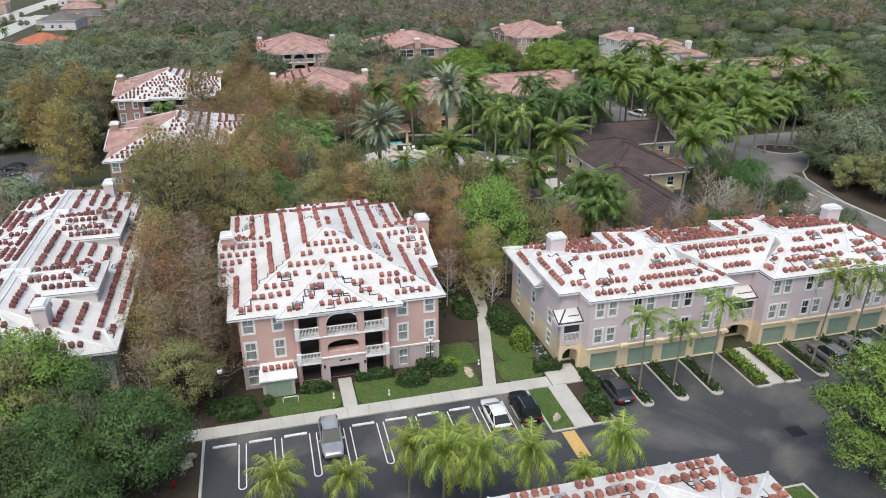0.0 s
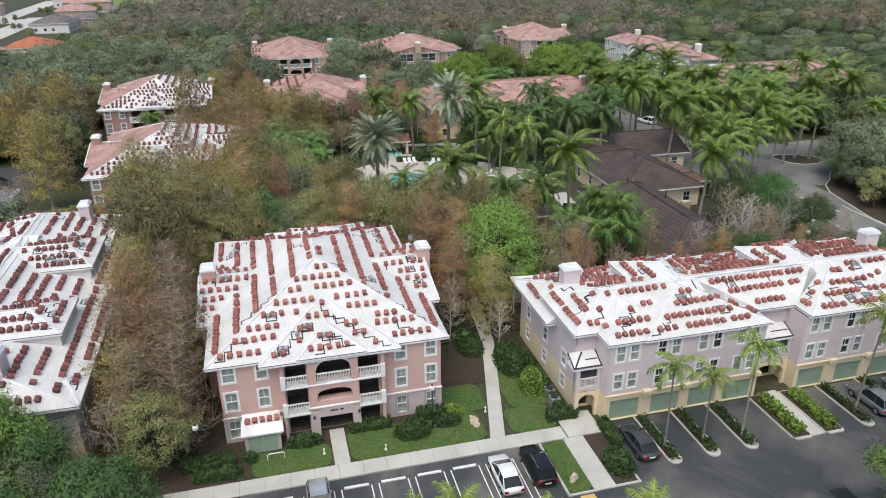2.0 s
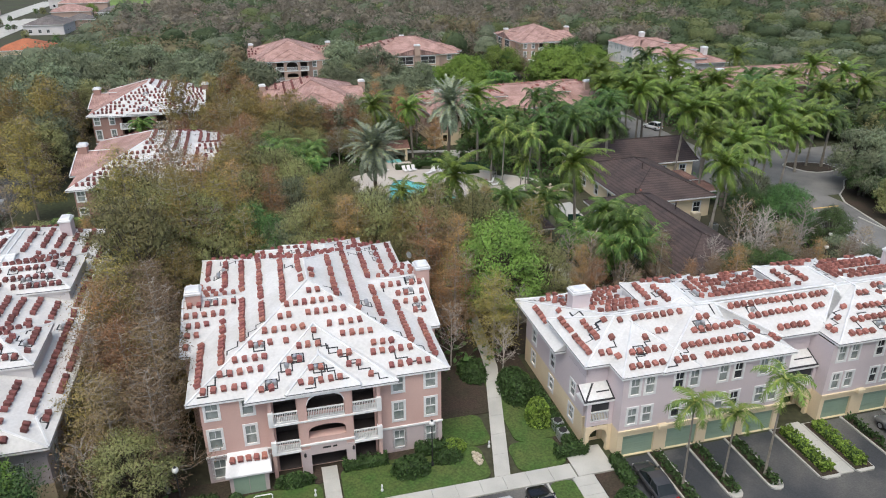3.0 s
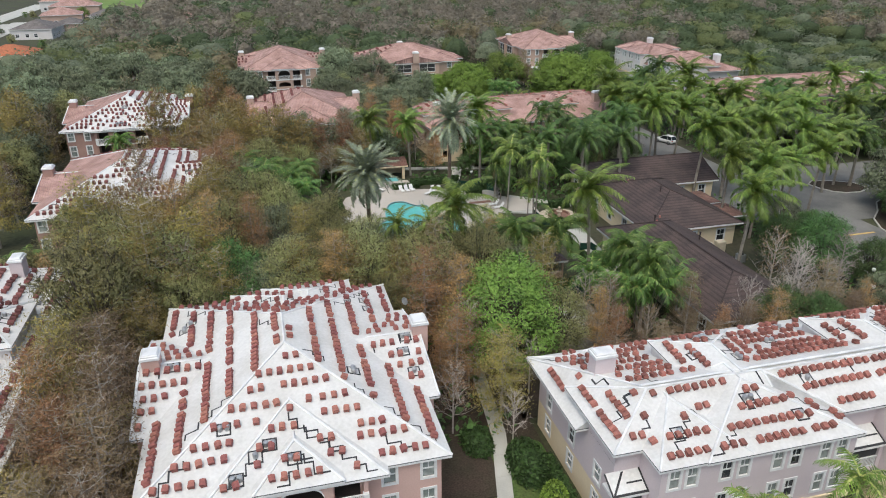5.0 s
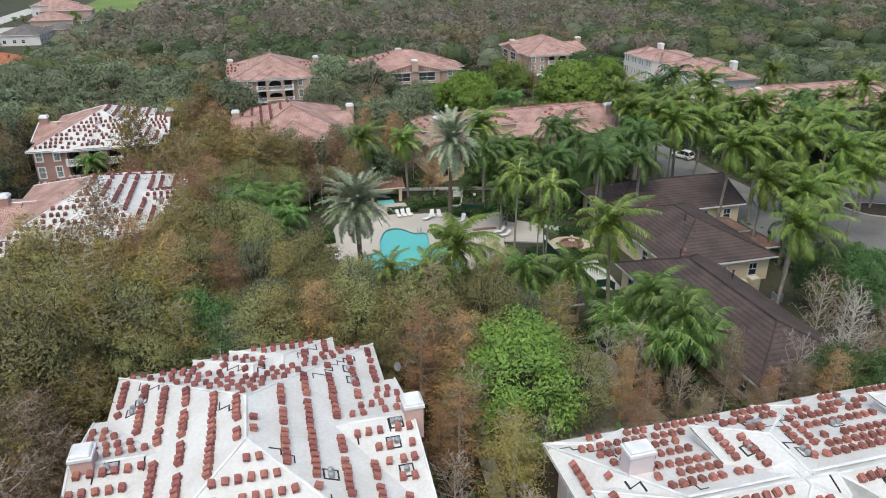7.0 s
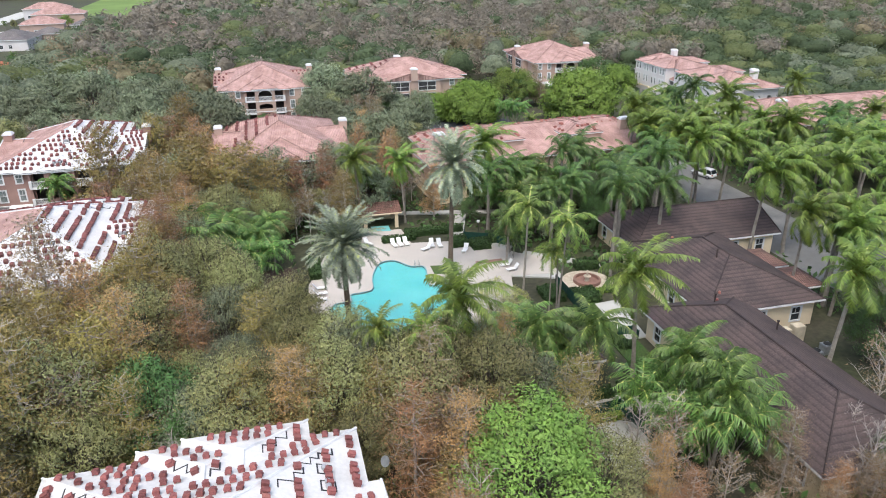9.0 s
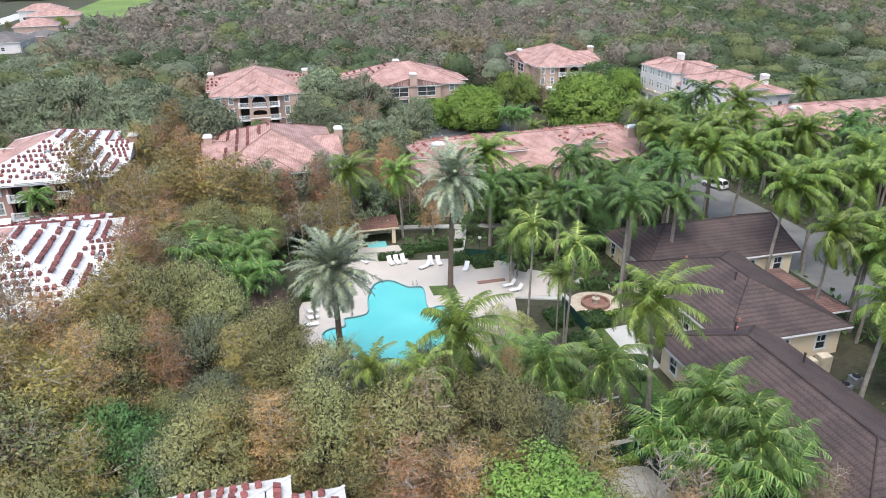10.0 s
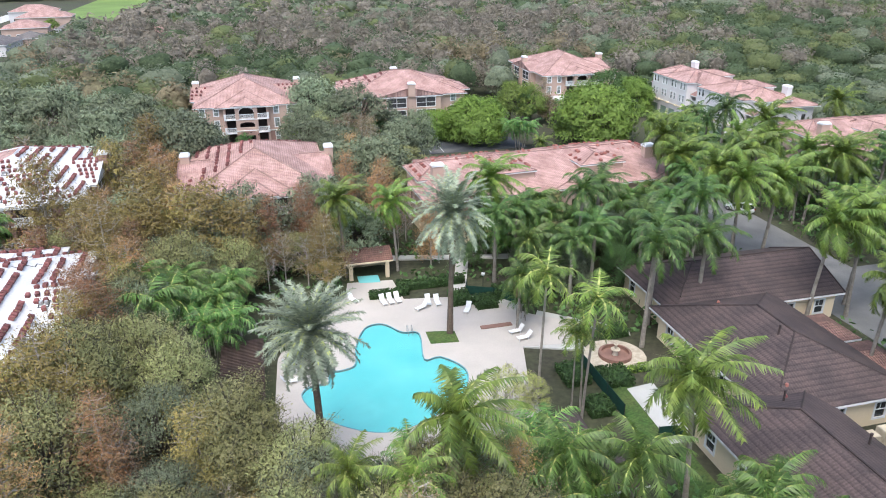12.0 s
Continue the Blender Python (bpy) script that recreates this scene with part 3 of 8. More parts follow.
class LeanTo(Body):
    """A single long slope that falls to an eave at y1, with hipped ends."""

    def __init__(self, x0, x1, y0, y1, z, s, run0, run1):
        self.r, self.z, self.s, self.axis = (x0, x1, y0, y1), z, s, "x"
        self.run0, self.run1, self.edge, self.mi = run0, run1, True, (0, 0, 0, 0)
        self.half = y1 - y0
        self.top = z + s * self.half

    def planes(self, x, y):
        x0, x1, y0, y1 = self.r
        rise = self.s * self.half
        return [rise / self.run0 * (x - x0), rise / self.run1 * (x1 - x), 1e9, self.s * (y1 - y)]

    def edges(self):
        x0, x1, y0, y1 = self.r
        r0, r1 = Vector((x0 + self.run0, y0, self.top)), Vector((x1 - self.run1, y0, self.top))
        return [(r0, r1), (r0, Vector((x0, y1, self.z))), (r1, Vector((x1, y1, self.z)))]

    def build(self, geo, thick=0.24):
        x0, x1, y0, y1 = self.r
        z, r0, r1 = self.z, *self.edges()[0]
        A, B, C, D = (x0, y0, z), (x1, y0, z), (x1, y1, z), (x0, y1, z)
        geo.uv = geo.uv if geo.uv is not None else {}
        for i, pts in ((0, (D, A, r0)), (1, (B, C, r1)), (3, (C, D, r0, r1)), (2, (A, B, r1, r0))):
            k = len(geo.v)
            geo.face(*pts, mi=0)
            for n, p in enumerate(pts):
                geo.uv[k + n] = ((p[1], abs(p[0] - self.r[i]) * 1.06) if i < 2 else (p[0], abs(p[1] - self.r[i]) * 1.06))
        drop = lambda w, d: (w[0], w[1], z - d)
        for p, q in ((B, C), (C, D), (D, A), (A, B)):
            geo.face(drop(p, thick), drop(q, thick), drop(q, 0.08), drop(p, 0.08), mi=2)
            geo.face(drop(p, 0.08), drop(q, 0.08), q, p, mi=3)
        geo.face(*[drop(q, thick) for q in (D, C, B, A)], mi=2)


def hips(house, bodies, mat, label="", radius=0.1):
    """Cap strips on hips and ridges, and gutter boards along the eaves."""
    for b in bodies:
        for p, q in b.edges():
            g = Geo()
            if (q - p).length < 0.3:
                continue
            n = 6
            pts = [p.lerp(q, i / n) for i in range(n + 1)]
            keep = [all(o is b or o.height(w.x, w.y) < w.z + 0.05 for o in bodies) for w in pts]
            run = [i for i in range(n) if keep[i] and keep[i + 1]]
            if run:
                up = Vector((0, 0, 0.02))
                g.tube([pts[i] + up for i in range(run[0], run[-1] + 2)], radius, 5)
                part("ridge_cap", g, mat, house, label)


def stack_mesh(name, seed, mat, layers=4):
    """A loose pile of curved clay roof tiles, about 0.45 m across."""
    rng = random.Random(seed)
    g = Geo()
    rings = []
    for layer in range(layers):
        z, dx, dy, a = 0.02 + layer * 0.35 / layers, rng.uniform(-0.035, 0.035), rng.uniform(-0.04, 0.04), rng.uniform(-0.12, 0.12)
        for shrink, up in ((1.0, 0.0), (1.0, 0.29 / layers), (0.85, 0.36 / layers)):
            ring = []
            for x, y in ((-1, -1), (0, -1), (1, -1), (1, 1), (0, 1), (-1, 1)):
                px, py = x * 0.195 * shrink, y * 0.235 * shrink
                ring.append((dx + px * math.cos(a) - py * math.sin(a), dy + px * math.sin(a) + py * math.cos(a), z + up + 0.05 * (1 - x * x)))
            rings.append(ring)
    rings = rings[:-1]
    for ring in rings:
        g.v += ring
    for r in range(len(rings) - 1):
        for k in range(6):
            a, b = r * 6 + k, r * 6 + (k + 1) % 6
            g.f.append((a, b, b + 6, a + 6))
    e = (len(rings) - 1) * 6
    for k in range(2):
        g.f.append((e + k, e + k + 1, e + 4 - k, e + 5 - k))
    g.f.append(tuple(range(5, -1, -1)))
    g.mi = [0] * len(g.f)
    return g.mesh(name, [mat])


STACKS = [stack_mesh("tile_pile", s, M["clay"], 3) for s in range(6)]
STACKS_MAROON = [stack_mesh("tile_pile", 40 + s, M["clay_dark"], 3) for s in range(4)]
STACKS_DARK = [stack_mesh("tile_pile", 20 + s, M["clay_dark"], 2) for s in range(3)]
STACKS_SMALL = [stack_mesh("tile_pile", 30 + s, M["clay"], 1) for s in range(3)]


def stack_places(bodies, seed, row0=1.1, step=1.7, pitch=0.92, skip=0.03, only=None, side_step=1.82, tight=0.64):
    """Where piles lie: in straight rows along the eaves of every roof face, closer on the faces at x0 and x1."""
    rng = random.Random(seed)
    out = []
    for bi, b in enumerate(bodies):
        x0, x1, y0, y1 = b.r
        for side in range(4):
            if only and (bi, side) not in only:
                continue
            deep, wide = ((x1 - x0), (y1 - y0)) if side < 2 else ((y1 - y0), (x1 - x0))
            r = row0
            while r < deep:
                t = rng.uniform(0.3, 0.7)
                jog = rng.uniform(-0.08, 0.08)
                drift = rng.uniform(-0.012, 0.012)
                gap = rng.uniform(5, 14)
                while t < wide:
                    rr = r + jog + drift * t + rng.uniform(-0.035, 0.035)
                    x, y = {0: (x0 + rr, y0 + t), 1: (x1 - rr, y0 + t), 2: (x0 + t, y0 + rr), 3: (x0 + t, y1 - rr)}[side]
                    ok = True
                    for dx, dy in ((0, 0), (0.36, 0), (-0.36, 0), (0, 0.36), (0, -0.36)):
                        pl = b.planes(x + dx, y + dy)
                        h = b.height(x + dx, y + dy)
                        if h < -1e8 or min(range(4), key=lambda i: pl[i]) != side or any(o is not b and o.height(x + dx, y + dy) > h - 0.02 for o in bodies):
                            ok = False
                    if ok and rng.random() > skip:
                        grad = b.s * b.half / (b.run0 if (side in (0, 2)) else b.run1) if (side < 2) != (b.axis == "y") else b.s
                        tilt = math.atan(grad)
                        m = Matrix.Translation((x, y, b.height(x, y) + 0.005))
                        turn = {0: 90, 1: -90, 2: 180, 3: 0}[side]
                        m = m @ pose(0, 0, 0, 0, 0, turn) @ pose(0, 0, 0, -math.degrees(tilt), 0, 0) @ pose(0, 0, 0, rng.uniform(-3, 3), rng.uniform(-4, 4), rng.uniform(-8, 8))
                        out.append((m, bi, side))
                    t += pitch * (tight if side < 2 else 1.0) * rng.uniform(0.95, 1.05)
                    gap -= 1
                    if gap < 0:
                        t += rng.choice((0.2, 0.5, 0.9))
                        gap = rng.uniform(6, 16)
                r += side_step if side < 2 else step
    return out


def lay_stacks(base, places, meshes, group, singly=True, seed=3):
    rng = random.Random(seed)
    if singly:
        places = sorted(places, key=lambda p: p[0].translation.y)
        for m, *_ in places[:300]:
            ob = new("tile_pile", rng.choice(meshes))
            ob.matrix_world = base @ m
            tagged(ob, "loose terracotta clay pile on a white roof", "tile pile", group)
        places = places[300:]
    vs, fs = [], []
    for m, *_ in places:
        me = rng.choice(meshes)
        k = len(vs)
        vs += [tuple(m @ v.co) for v in me.vertices]
        fs += [tuple(k + i for i in p.vertices) for p in me.polygons]
    if not vs:
        return
    big = bpy.data.meshes.new("tile_pile_rows")
    big.from_pydata(vs, [], fs)
    big.materials.append(meshes[0].materials[0])
    ob = new("tile_pile_rows", big)
    ob.matrix_world = base
    tagged(ob, "rows of terracotta tile piles waiting on the roof", "roof tiles", group, "stuff")


def seams(house, bodies, seed, count=26, faces=(0, 1, 2), vents=10):
    """Black tar lines that step up the membrane beside the hips, and roof vents in square tar patches."""
    rng = random.Random(seed)
    free = lambda b, x, y: b.height(x, y) > -1e8 and all(o is b or o.height(x, y) < b.height(x, y) - 0.02 for o in bodies)
    side_of = lambda b, x, y: min(range(4), key=lambda i: b.planes(x, y)[i])
    made, tries, begun = 0, 0, []
    while made < count and tries < count * 16:
        tries += 1
        b = rng.choice(bodies)
        x0, x1, y0, y1 = b.r
        x, y = rng.uniform(x0 + 0.5, x1 - 0.5), rng.uniform(y0 + 0.3, y1 - 0.5)
        if not free(b, x, y) or any(abs(x - p) + abs(y - q) < 1.9 for p, q in begun):
            continue
        pl = sorted(b.planes(x, y))
        side = side_of(b, x, y)
        if side not in faces or pl[1] - pl[0] > 0.55:  # beside a hip
            continue
        up = {0: (1, 0), 1: (-1, 0), 2: (0, 1), 3: (0, -1)}[side]
        other = sorted(range(4), key=lambda i: b.planes(x, y)[i])[1]
        across = {0: (1, 0), 1: (-1, 0), 2: (0, 1), 3: (0, -1)}[other]
        pts = [(x, y)]
        for k in range(rng.randint(4, 9)):
            d = across if k % 2 == 0 else up
            step = rng.uniform(0.5, 1.0)
            nx, ny = pts[-1][0] + d[0] * step, pts[-1][1] + d[1] * step
            if not free(b, nx, ny) or side_of(b, nx, ny) != side:
                break
            pts.append((nx, ny))
        if len(pts) < 3:
            continue
        begun += pts
        tar = Geo()
        for (ax, ay), (bx, by) in zip(pts, pts[1:]):
            n = Vector((bx - ax, by - ay))
            wd = rng.uniform(0.04, 0.062)
            s = Vector((-n.y, n.x)).normalized() * wd
            n = n.normalized() * wd
            c = [(ax - s.x - n.x, ay - s.y - n.y), (bx - s.x + n.x, by - s.y + n.y), (bx + s.x + n.x, by + s.y + n.y), (ax + s.x - n.x, ay + s.y - n.y)]
            lo = [(p[0], p[1], b.z + b.planes(*p)[side] + 0.004) for p in c]
            hi = [(p[0], p[1], p[2] + 0.016) for p in lo]
            tar.face(*hi)
            for i in range(4):
                tar.face(lo[i], lo[(i + 1) % 4], hi[(i + 1) % 4], hi[i])
        part("tar_seam", tar, M["tar"], house, "black tar seam on the membrane")
        made += 1
    made, tries = 0, 0
    while made < vents and tries < vents * 30:
        tries += 1
        b = rng.choice(bodies)
        x0, x1, y0, y1 = b.r
        x, y = rng.uniform(x0 + 1, x1 - 1), rng.uniform(y0 + 1, y1 - 1)
        corners = [(x + sx * 0.5, y + sy * 0.5) for sx, sy in ((-1, -1), (1, -1), (1, 1), (-1, 1))]
        if not all(free(b, *p) for p in corners) or len({side_of(b, *p) for p in corners}) > 1 or side_of(b, x, y) not in faces:
            continue
        side = side_of(b, x, y)
        up = {0: (1, 0), 1: (-1, 0), 2: (0, 1), 3: (0, -1)}[side]
        z = lambda p, e: (p[0], p[1], b.z + b.planes(*p)[side] + e)
        g = Geo()
        inner = [(x + (p[0] - x) * 0.78, y + (p[1] - y) * 0.78) for p in corners]
        for i in range(4):
            j = (i + 1) % 4
            g.face(z(corners[i], 0.022), z(corners[j], 0.022), z(inner[j], 0.026), z(inner[i], 0.026))
            g.face(z(corners[i], 0.0), z(corners[j], 0.0), z(corners[j], 0.022), z(corners[i], 0.022))
        part("tar_patch", g, M["tar"], house, "square black tar patch")
        pair = rng.choice((1, 2, 2))
        for k in range(pair):
            o = (0.46 * k - 0.23) if pair == 2 else 0.0
            px, py = x + up[1] * o, y + up[0] * o
            v = Geo()
            v.lathe([(0.19, -0.1), (0.19, 0.1), (0.2, 0.12), (0.2, 0.3), (0.16, 0.36), (0.06, 0.39)], 8, z((px, py), 0.0))
            part("roof_vent", v, M["metal"], house, "galvanised round roof vent")
        made += 1


def chimney(house, x, y, z0, z1, w=1.5, d=1.05, mat="pink"):
    g = Geo()
    g.box(x - w / 2, x + w / 2, y - d / 2, y + d / 2, z0, z1 - 0.45)
    ch = part("chimney", g, M[mat], house)
    g = Geo()
    g.box(x - w / 2 - 0.1, x + w / 2 + 0.1, y - d / 2 - 0.1, y + d / 2 + 0.1, z1 - 0.45, z1 - 0.22, 0.03)
    g.box(x - w / 2 + 0.02, x + w / 2 - 0.02, y - d / 2 + 0.02, y + d / 2 - 0.02, z1 - 0.22, z1, 0.12)
    part("chimney_cap", g, M["cap"], ch, "white chimney cap")


def roof_part(house, bodies, mats, label):
    for b in bodies:
        g = Geo()
        b.build(g)
        part("roof", g, mats, house, label)


# ---- the three-storey apartment house: front along x at y = 0 ----
def apartment_house(at, wall_mat, base_mat, label, roof="membrane", lift=0.0, red=(), near=True, seed=1, stacks="all"):
    house = thing("apartment_house", label, "house", "apartment houses", at=at)
    Z = 8.0 + lift
    mi = lambda i: tuple(1 if (i, s) in red else 0 for s in range(4))
    bodies = [Body(0, 20.95, -0.25, 27, Z, 0.375, "y", 11.6, 11, mi=mi(0)),
              Body(-0.9, 6.2, 7.0, 21.2, Z, 0.245, "x", 0, 0, mi=mi(1)), Body(14.8, 21.8, 6.7, 21.2, Z, 0.245, "x", 0, 0, mi=mi(2)),
              Body(4.4, 16.4, -1.1, 9, Z + 0.02, 0.365, "y", 7.2, 0, mi=mi(3)), Body(7.5, 13.4, -1.2, 5, Z + 0.25, 0.365, "y", 3.7, 0, mi=mi(4)),
              Body(5.7, 15.9, 20, 28.2, Z + 0.02, 0.365, "y", 0, 5.0, mi=mi(5)), Body(8.7, 17.6, 20, 28.6, Z + 0.2, 0.3, "y", 0, 4.0, mi=mi(6))]
    roof_part(house, bodies, [M[roof], M["red_roof"], M["trim"], M["drip"]], "hipped roof")
    hips(house, bodies, M["cap"] if roof == "membrane" else M["red_roof"], "" if roof != "membrane" else "white hip strips")
    w = Geo()
    fl = [(0.5 + lift, 2.3 + lift), (3.38 + lift, 5.18 + lift), (6.24 + lift, 7.72 + lift)]  # sills and heads
    top = Z - 0.2
    WL, WR = 0.95, 20.23  # outer faces of the side walls
    cols = ((1.32, 2.3), (4.09, 4.95), (16.1, 17.0), (18.85, 19.75))
    opens = [(c0 - WL, c1 - WL, z0, z1) for c0, c1 in cols for z0, z1 in fl]
    bays = []
    for z in (0.15, 2.75 + lift, 5.55 + lift):
        h = 2.3 if z > 1 else 2.2 + lift
        bays += [(6.45, 8.2, z, z + h), (12.75, 14.5, z, z + h), (8.95, 12.0, z, z + h)]
    atf = wall(w, (WL, 0.0), (WR, 0.0), 0, top, opens + [(o[0] - WL, o[1] - WL, o[2], o[3]) for o in bays], 0.2)
    for o in opens:
        window(house, atf, *o)
    # sides and back with plain rows of windows
    for p0, p1, n in (((WR, 0.0), (WR, 26.6), 5), ((WR, 26.6), (WL, 26.6), 5), ((WL, 26.6), (WL, 0.0), 5)):
        length = (Vector(p1) - Vector(p0)).length
        ops = [(length * (i + 0.5) / n - 0.55, length * (i + 0.5) / n + 0.55, z0, z1) for i in range(n) for z0, z1 in fl]
        ats = wall(w, p0, p1, 0, top, ops)
        if near or p0[0] == WR:
            for o in ops:
                window(house, ats, *o)
    for x0, x1 in ((-0.6, WL), (WR, 21.5)):  # side wings under their gables
        ww = Geo()
        ww.prism([(x0, 7.4), (x1, 7.4), (x1, 20.8), (x0, 20.8)], 0, top)
        xo = x0 if x0 < 0 else x1
        ww.face((xo, 7.4, top), (xo, 20.8, top), (xo, 14.1, Z + 1.55)) if xo > 0 else ww.face((xo, 20.8, top), (xo, 7.4, top), (xo, 14.1, Z + 1.55))
        wing = part("side_wing", ww, M[wall_mat], house)
        if near:
            continue
        sd = -1 if xo < 0 else 1
        face = lambda geo, d, y0, y1, z0, z1: geo.box(min(xo, xo + sd * d), max(xo, xo + sd * d), y0, y1, z0, z1)
        breast = Geo()
        face(breast, 0.5, 13.35, 14.85, 0, Z)
        part("chimney_breast", breast, M[wall_mat], wing)
        for z0 in (0.4, 2.9 + lift, 5.6 + lift):
            for y0, y1 in ((8.7, 12.9), (15.3, 19.5)):
                po, fr = Geo(), Geo()
                face(po, 0.04, y0, y1, z0, z0 + 1.95)
                part("screened_porch", po, M["screen"], wing, "dark screened porch")
                for a0, a1, b0, b1 in ((y0 - 0.1, y1 + 0.1, z0 - 0.16, z0), (y0 - 0.1, y1 + 0.1, z0 + 1.95, z0 + 2.05), (y0, y1, z0 + 0.86, z0 + 0.95), (y0 - 0.1, y0, z0, z0 + 1.95), (y1, y1 + 0.1, z0, z0 + 1.95), ((y0 + y1) / 2 - 0.05, (y0 + y1) / 2 + 0.05, z0, z0 + 0.86), ((y0 + y1) / 2 - 0.05, (y0 + y1) / 2 + 0.05, z0 + 0.95, z0 + 1.95)):
                    face(fr, 0.08, a0, a1, b0, b1)
                part("porch_frame", fr, M["trim"], wing, "white porch frame")
    # centre block: two piers and, between them, an entrance, an arched opening over a parapet, and an arched balcony
    for x0, x1 in ((8.3, 9.0), (12.0, 12.6)):
        pr = Geo()
        pr.box(x0, x1, -0.9, 0.0, 0, Z - 0.1)
        part("pier", pr, M[wall_mat], house)
    for x0, x1 in ((6.0, 6.3), (14.65, 14.95)):
        pr = Geo()
        pr.box(x0, x1, -0.8, 0.0, 0, Z - 0.2)
        part("pier", pr, M[wall_mat], house)
    main_wall, w, arch_trim = w, Geo(), Geo()
    w.box(9.0, 12.0, -0.88, 0.0, 2.2 + lift, 3.62 + lift)
    for foot, rise, head in ((4.3 + lift, 0.52, 5.3 + lift), (6.85 + lift, 0.95, Z + 0.1)):
        curve = lambda x: foot + rise * math.sqrt(max(0.0, 1 - ((x - 10.5) / 1.5) ** 2))
        for i in range(16):
            xa, xb = 9.0 + 0.1875 * i, 9.0 + 0.1875 * (i + 1)
            w.face((xa, -0.88, curve(xa)), (xb, -0.88, curve(xb)), (xb, -0.88, head), (xa, -0.88, head))
            w.face((xa, -0.88, curve(xa)), (xa, 0.0, curve(xa)), (xb, 0.0, curve(xb)), (xb, -0.88, curve(xb)))
            if rise > 0.9:  # raised band round the upper arch
                ya, yb = curve(xa) + 0.16, curve(xb) + 0.16
                arch_trim.face((xa, -0.94, curve(xa)), (xb, -0.94, curve(xb)), (xb, -0.94, yb), (xa, -0.94, ya))
                arch_trim.face((xa, -0.94, ya), (xb, -0.94, yb), (xb, -0.88, yb), (xa, -0.88, ya))
    w.box(9.0, 12.0, -0.88, 0.0, 5.3 + lift, 5.42 + lift)
    part("wall", main_wall, M[wall_mat], house)
    part("porch_front", w, M[wall_mat], house)
    part("arch_moulding", arch_trim, M["trim"], house, "white arch moulding")
    for x0, x1 in ((WL - 0.05, 5.9), (15.0, WR + 0.05)):  # ground storey a shade apart, with a string course
        b = Geo()
        holes = [o for o in opens if o[2] < 2.5 + lift and x0 <= o[0] + WL <= x1]
        wall(b, (x0, -0.05), (x1, -0.05), 0, 2.6 + lift, [(o[0] + WL - x0, o[1] + WL - x0, o[2], o[3]) for o in holes], 0.06)
        part("ground_storey", b, M[base_mat], house)
    for x0, x1, y1, z0, z1 in ((8.25, 9.05, -0.1, 0, 2.6), (11.95, 12.65, -0.1, 0, 2.6), (9.05, 11.95, -0.3, 2.0, 3.0)):
        b = Geo()
        b.box(x0, x1, -0.97, y1, z0 + (lift if z0 else 0), z1 + lift)
        part("entrance_surround", b, M[base_mat], house)
    t = Geo()
    for x0, x1 in ((WL - 0.1, 5.95), (14.95, WR + 0.1)):
        t.box(x0, x1, -0.14, 0.0, 2.6 + lift, 2.76 + lift, 0.02)
    t.box(8.2, 12.7, -1.03, -0.2, 3.0 + lift, 3.14 + lift, 0.02)
    t.box(8.25, 12.65, -0.98, -0.3, 5.3 + lift, 5.44 + lift, 0.02)
    part("string_course", t, M["trim"], house)
    sg = Geo()  # lettering that cannot be made out, and two small lights
    for k, wd in enumerate((0.5, 0.3, 0.42)):
        sg.box(10.0 + 0.42 * k, 10.0 + 0.42 * k + wd * 0.8, -0.99, -0.965, 2.5 + lift, 2.66 + lift)
    part("sign_lettering", sg, M["black_metal"], house, "dark sign bars over the entrance")
    v = Geo()  # back wall and floors of the balcony recesses, their shade painted as dark colour
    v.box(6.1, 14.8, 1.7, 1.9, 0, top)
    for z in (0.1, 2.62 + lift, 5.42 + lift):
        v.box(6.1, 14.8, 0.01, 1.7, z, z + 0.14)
    part("balcony_recess", v, M["inner_shade"], house, "shaded balcony recess")
    for z in (2.5 + lift, 5.3 + lift):
        for x0, x1 in ((6.0, 8.28), (12.62, 14.95)):
            d = Geo()
            d.box(x0, x1, -1.0, 0.05, z, z + 0.2, 0.02)
            balcony = part("balcony", d, M["trim"], house, "white balcony slab with pedestals")
            for px in ((x0 + 0.18,) if x0 < 8 else (x1 - 0.18,)):
                d = Geo()
                d.box(px - 0.2, px + 0.2, -1.04, -0.64, z + 0.2, z + 1.32, 0.03)
                part("pedestal", d, M["trim"], balcony)
    for z in (2.7 + lift, 5.5 + lift):
        for x0, x1 in ((6.38, 8.28), (12.62, 14.57)):
            railing(house, atf, x0 - WL, x1 - WL, z, -0.9)
    railing(house, atf, 9.05 - WL, 11.95 - WL, 5.42 + lift, -0.84)
    e = Geo()
    e.box(9.6, 10.45, 1.5, 1.69, 0.15, 2.25 + lift)
    e.box(10.6, 11.45, 1.5, 1.69, 0.15, 2.25 + lift)
    part("entrance_door", e, M["dark_pane"], house, "dark glazed entrance doors")
    for x in (8.55, 12.5):
        s = Geo()
        s.lathe([(0.05, 0), (0.1, 0.08), (0.1, 0.32), (0.03, 0.4)], 6, (x, -1.02, 1.9 + lift))
        part("wall_lantern", s, M["black_metal"], house)
    # lean-to store with a green double door
    s = Geo()
    s.box(2.55, 5.55, -1.9, 0.1, 0, 2.15 + lift)
    st = part("store", s, M[base_mat], house)
    dd = Geo()
    dd.box(2.85, 4.02, -1.96, -1.9, 0.1, 1.85)
    dd.box(4.06, 5.25, -1.96, -1.9, 0.1, 1.85)
    part("store_door", dd, M["green_door"], st, "sage green double door")
    r = Geo()
    r.face((2.3, -2.2, 2.15 + lift), (5.85, -2.2, 2.15 + lift), (5.6, 0.12, 2.85 + lift), (2.5, 0.12, 2.85 + lift))
    r.box(2.3, 5.85, -2.2, 0.1, 2.0 + lift, 2.14 + lift)
    part("store_roof", r, M["cap"], st, "small white lean-to roof")
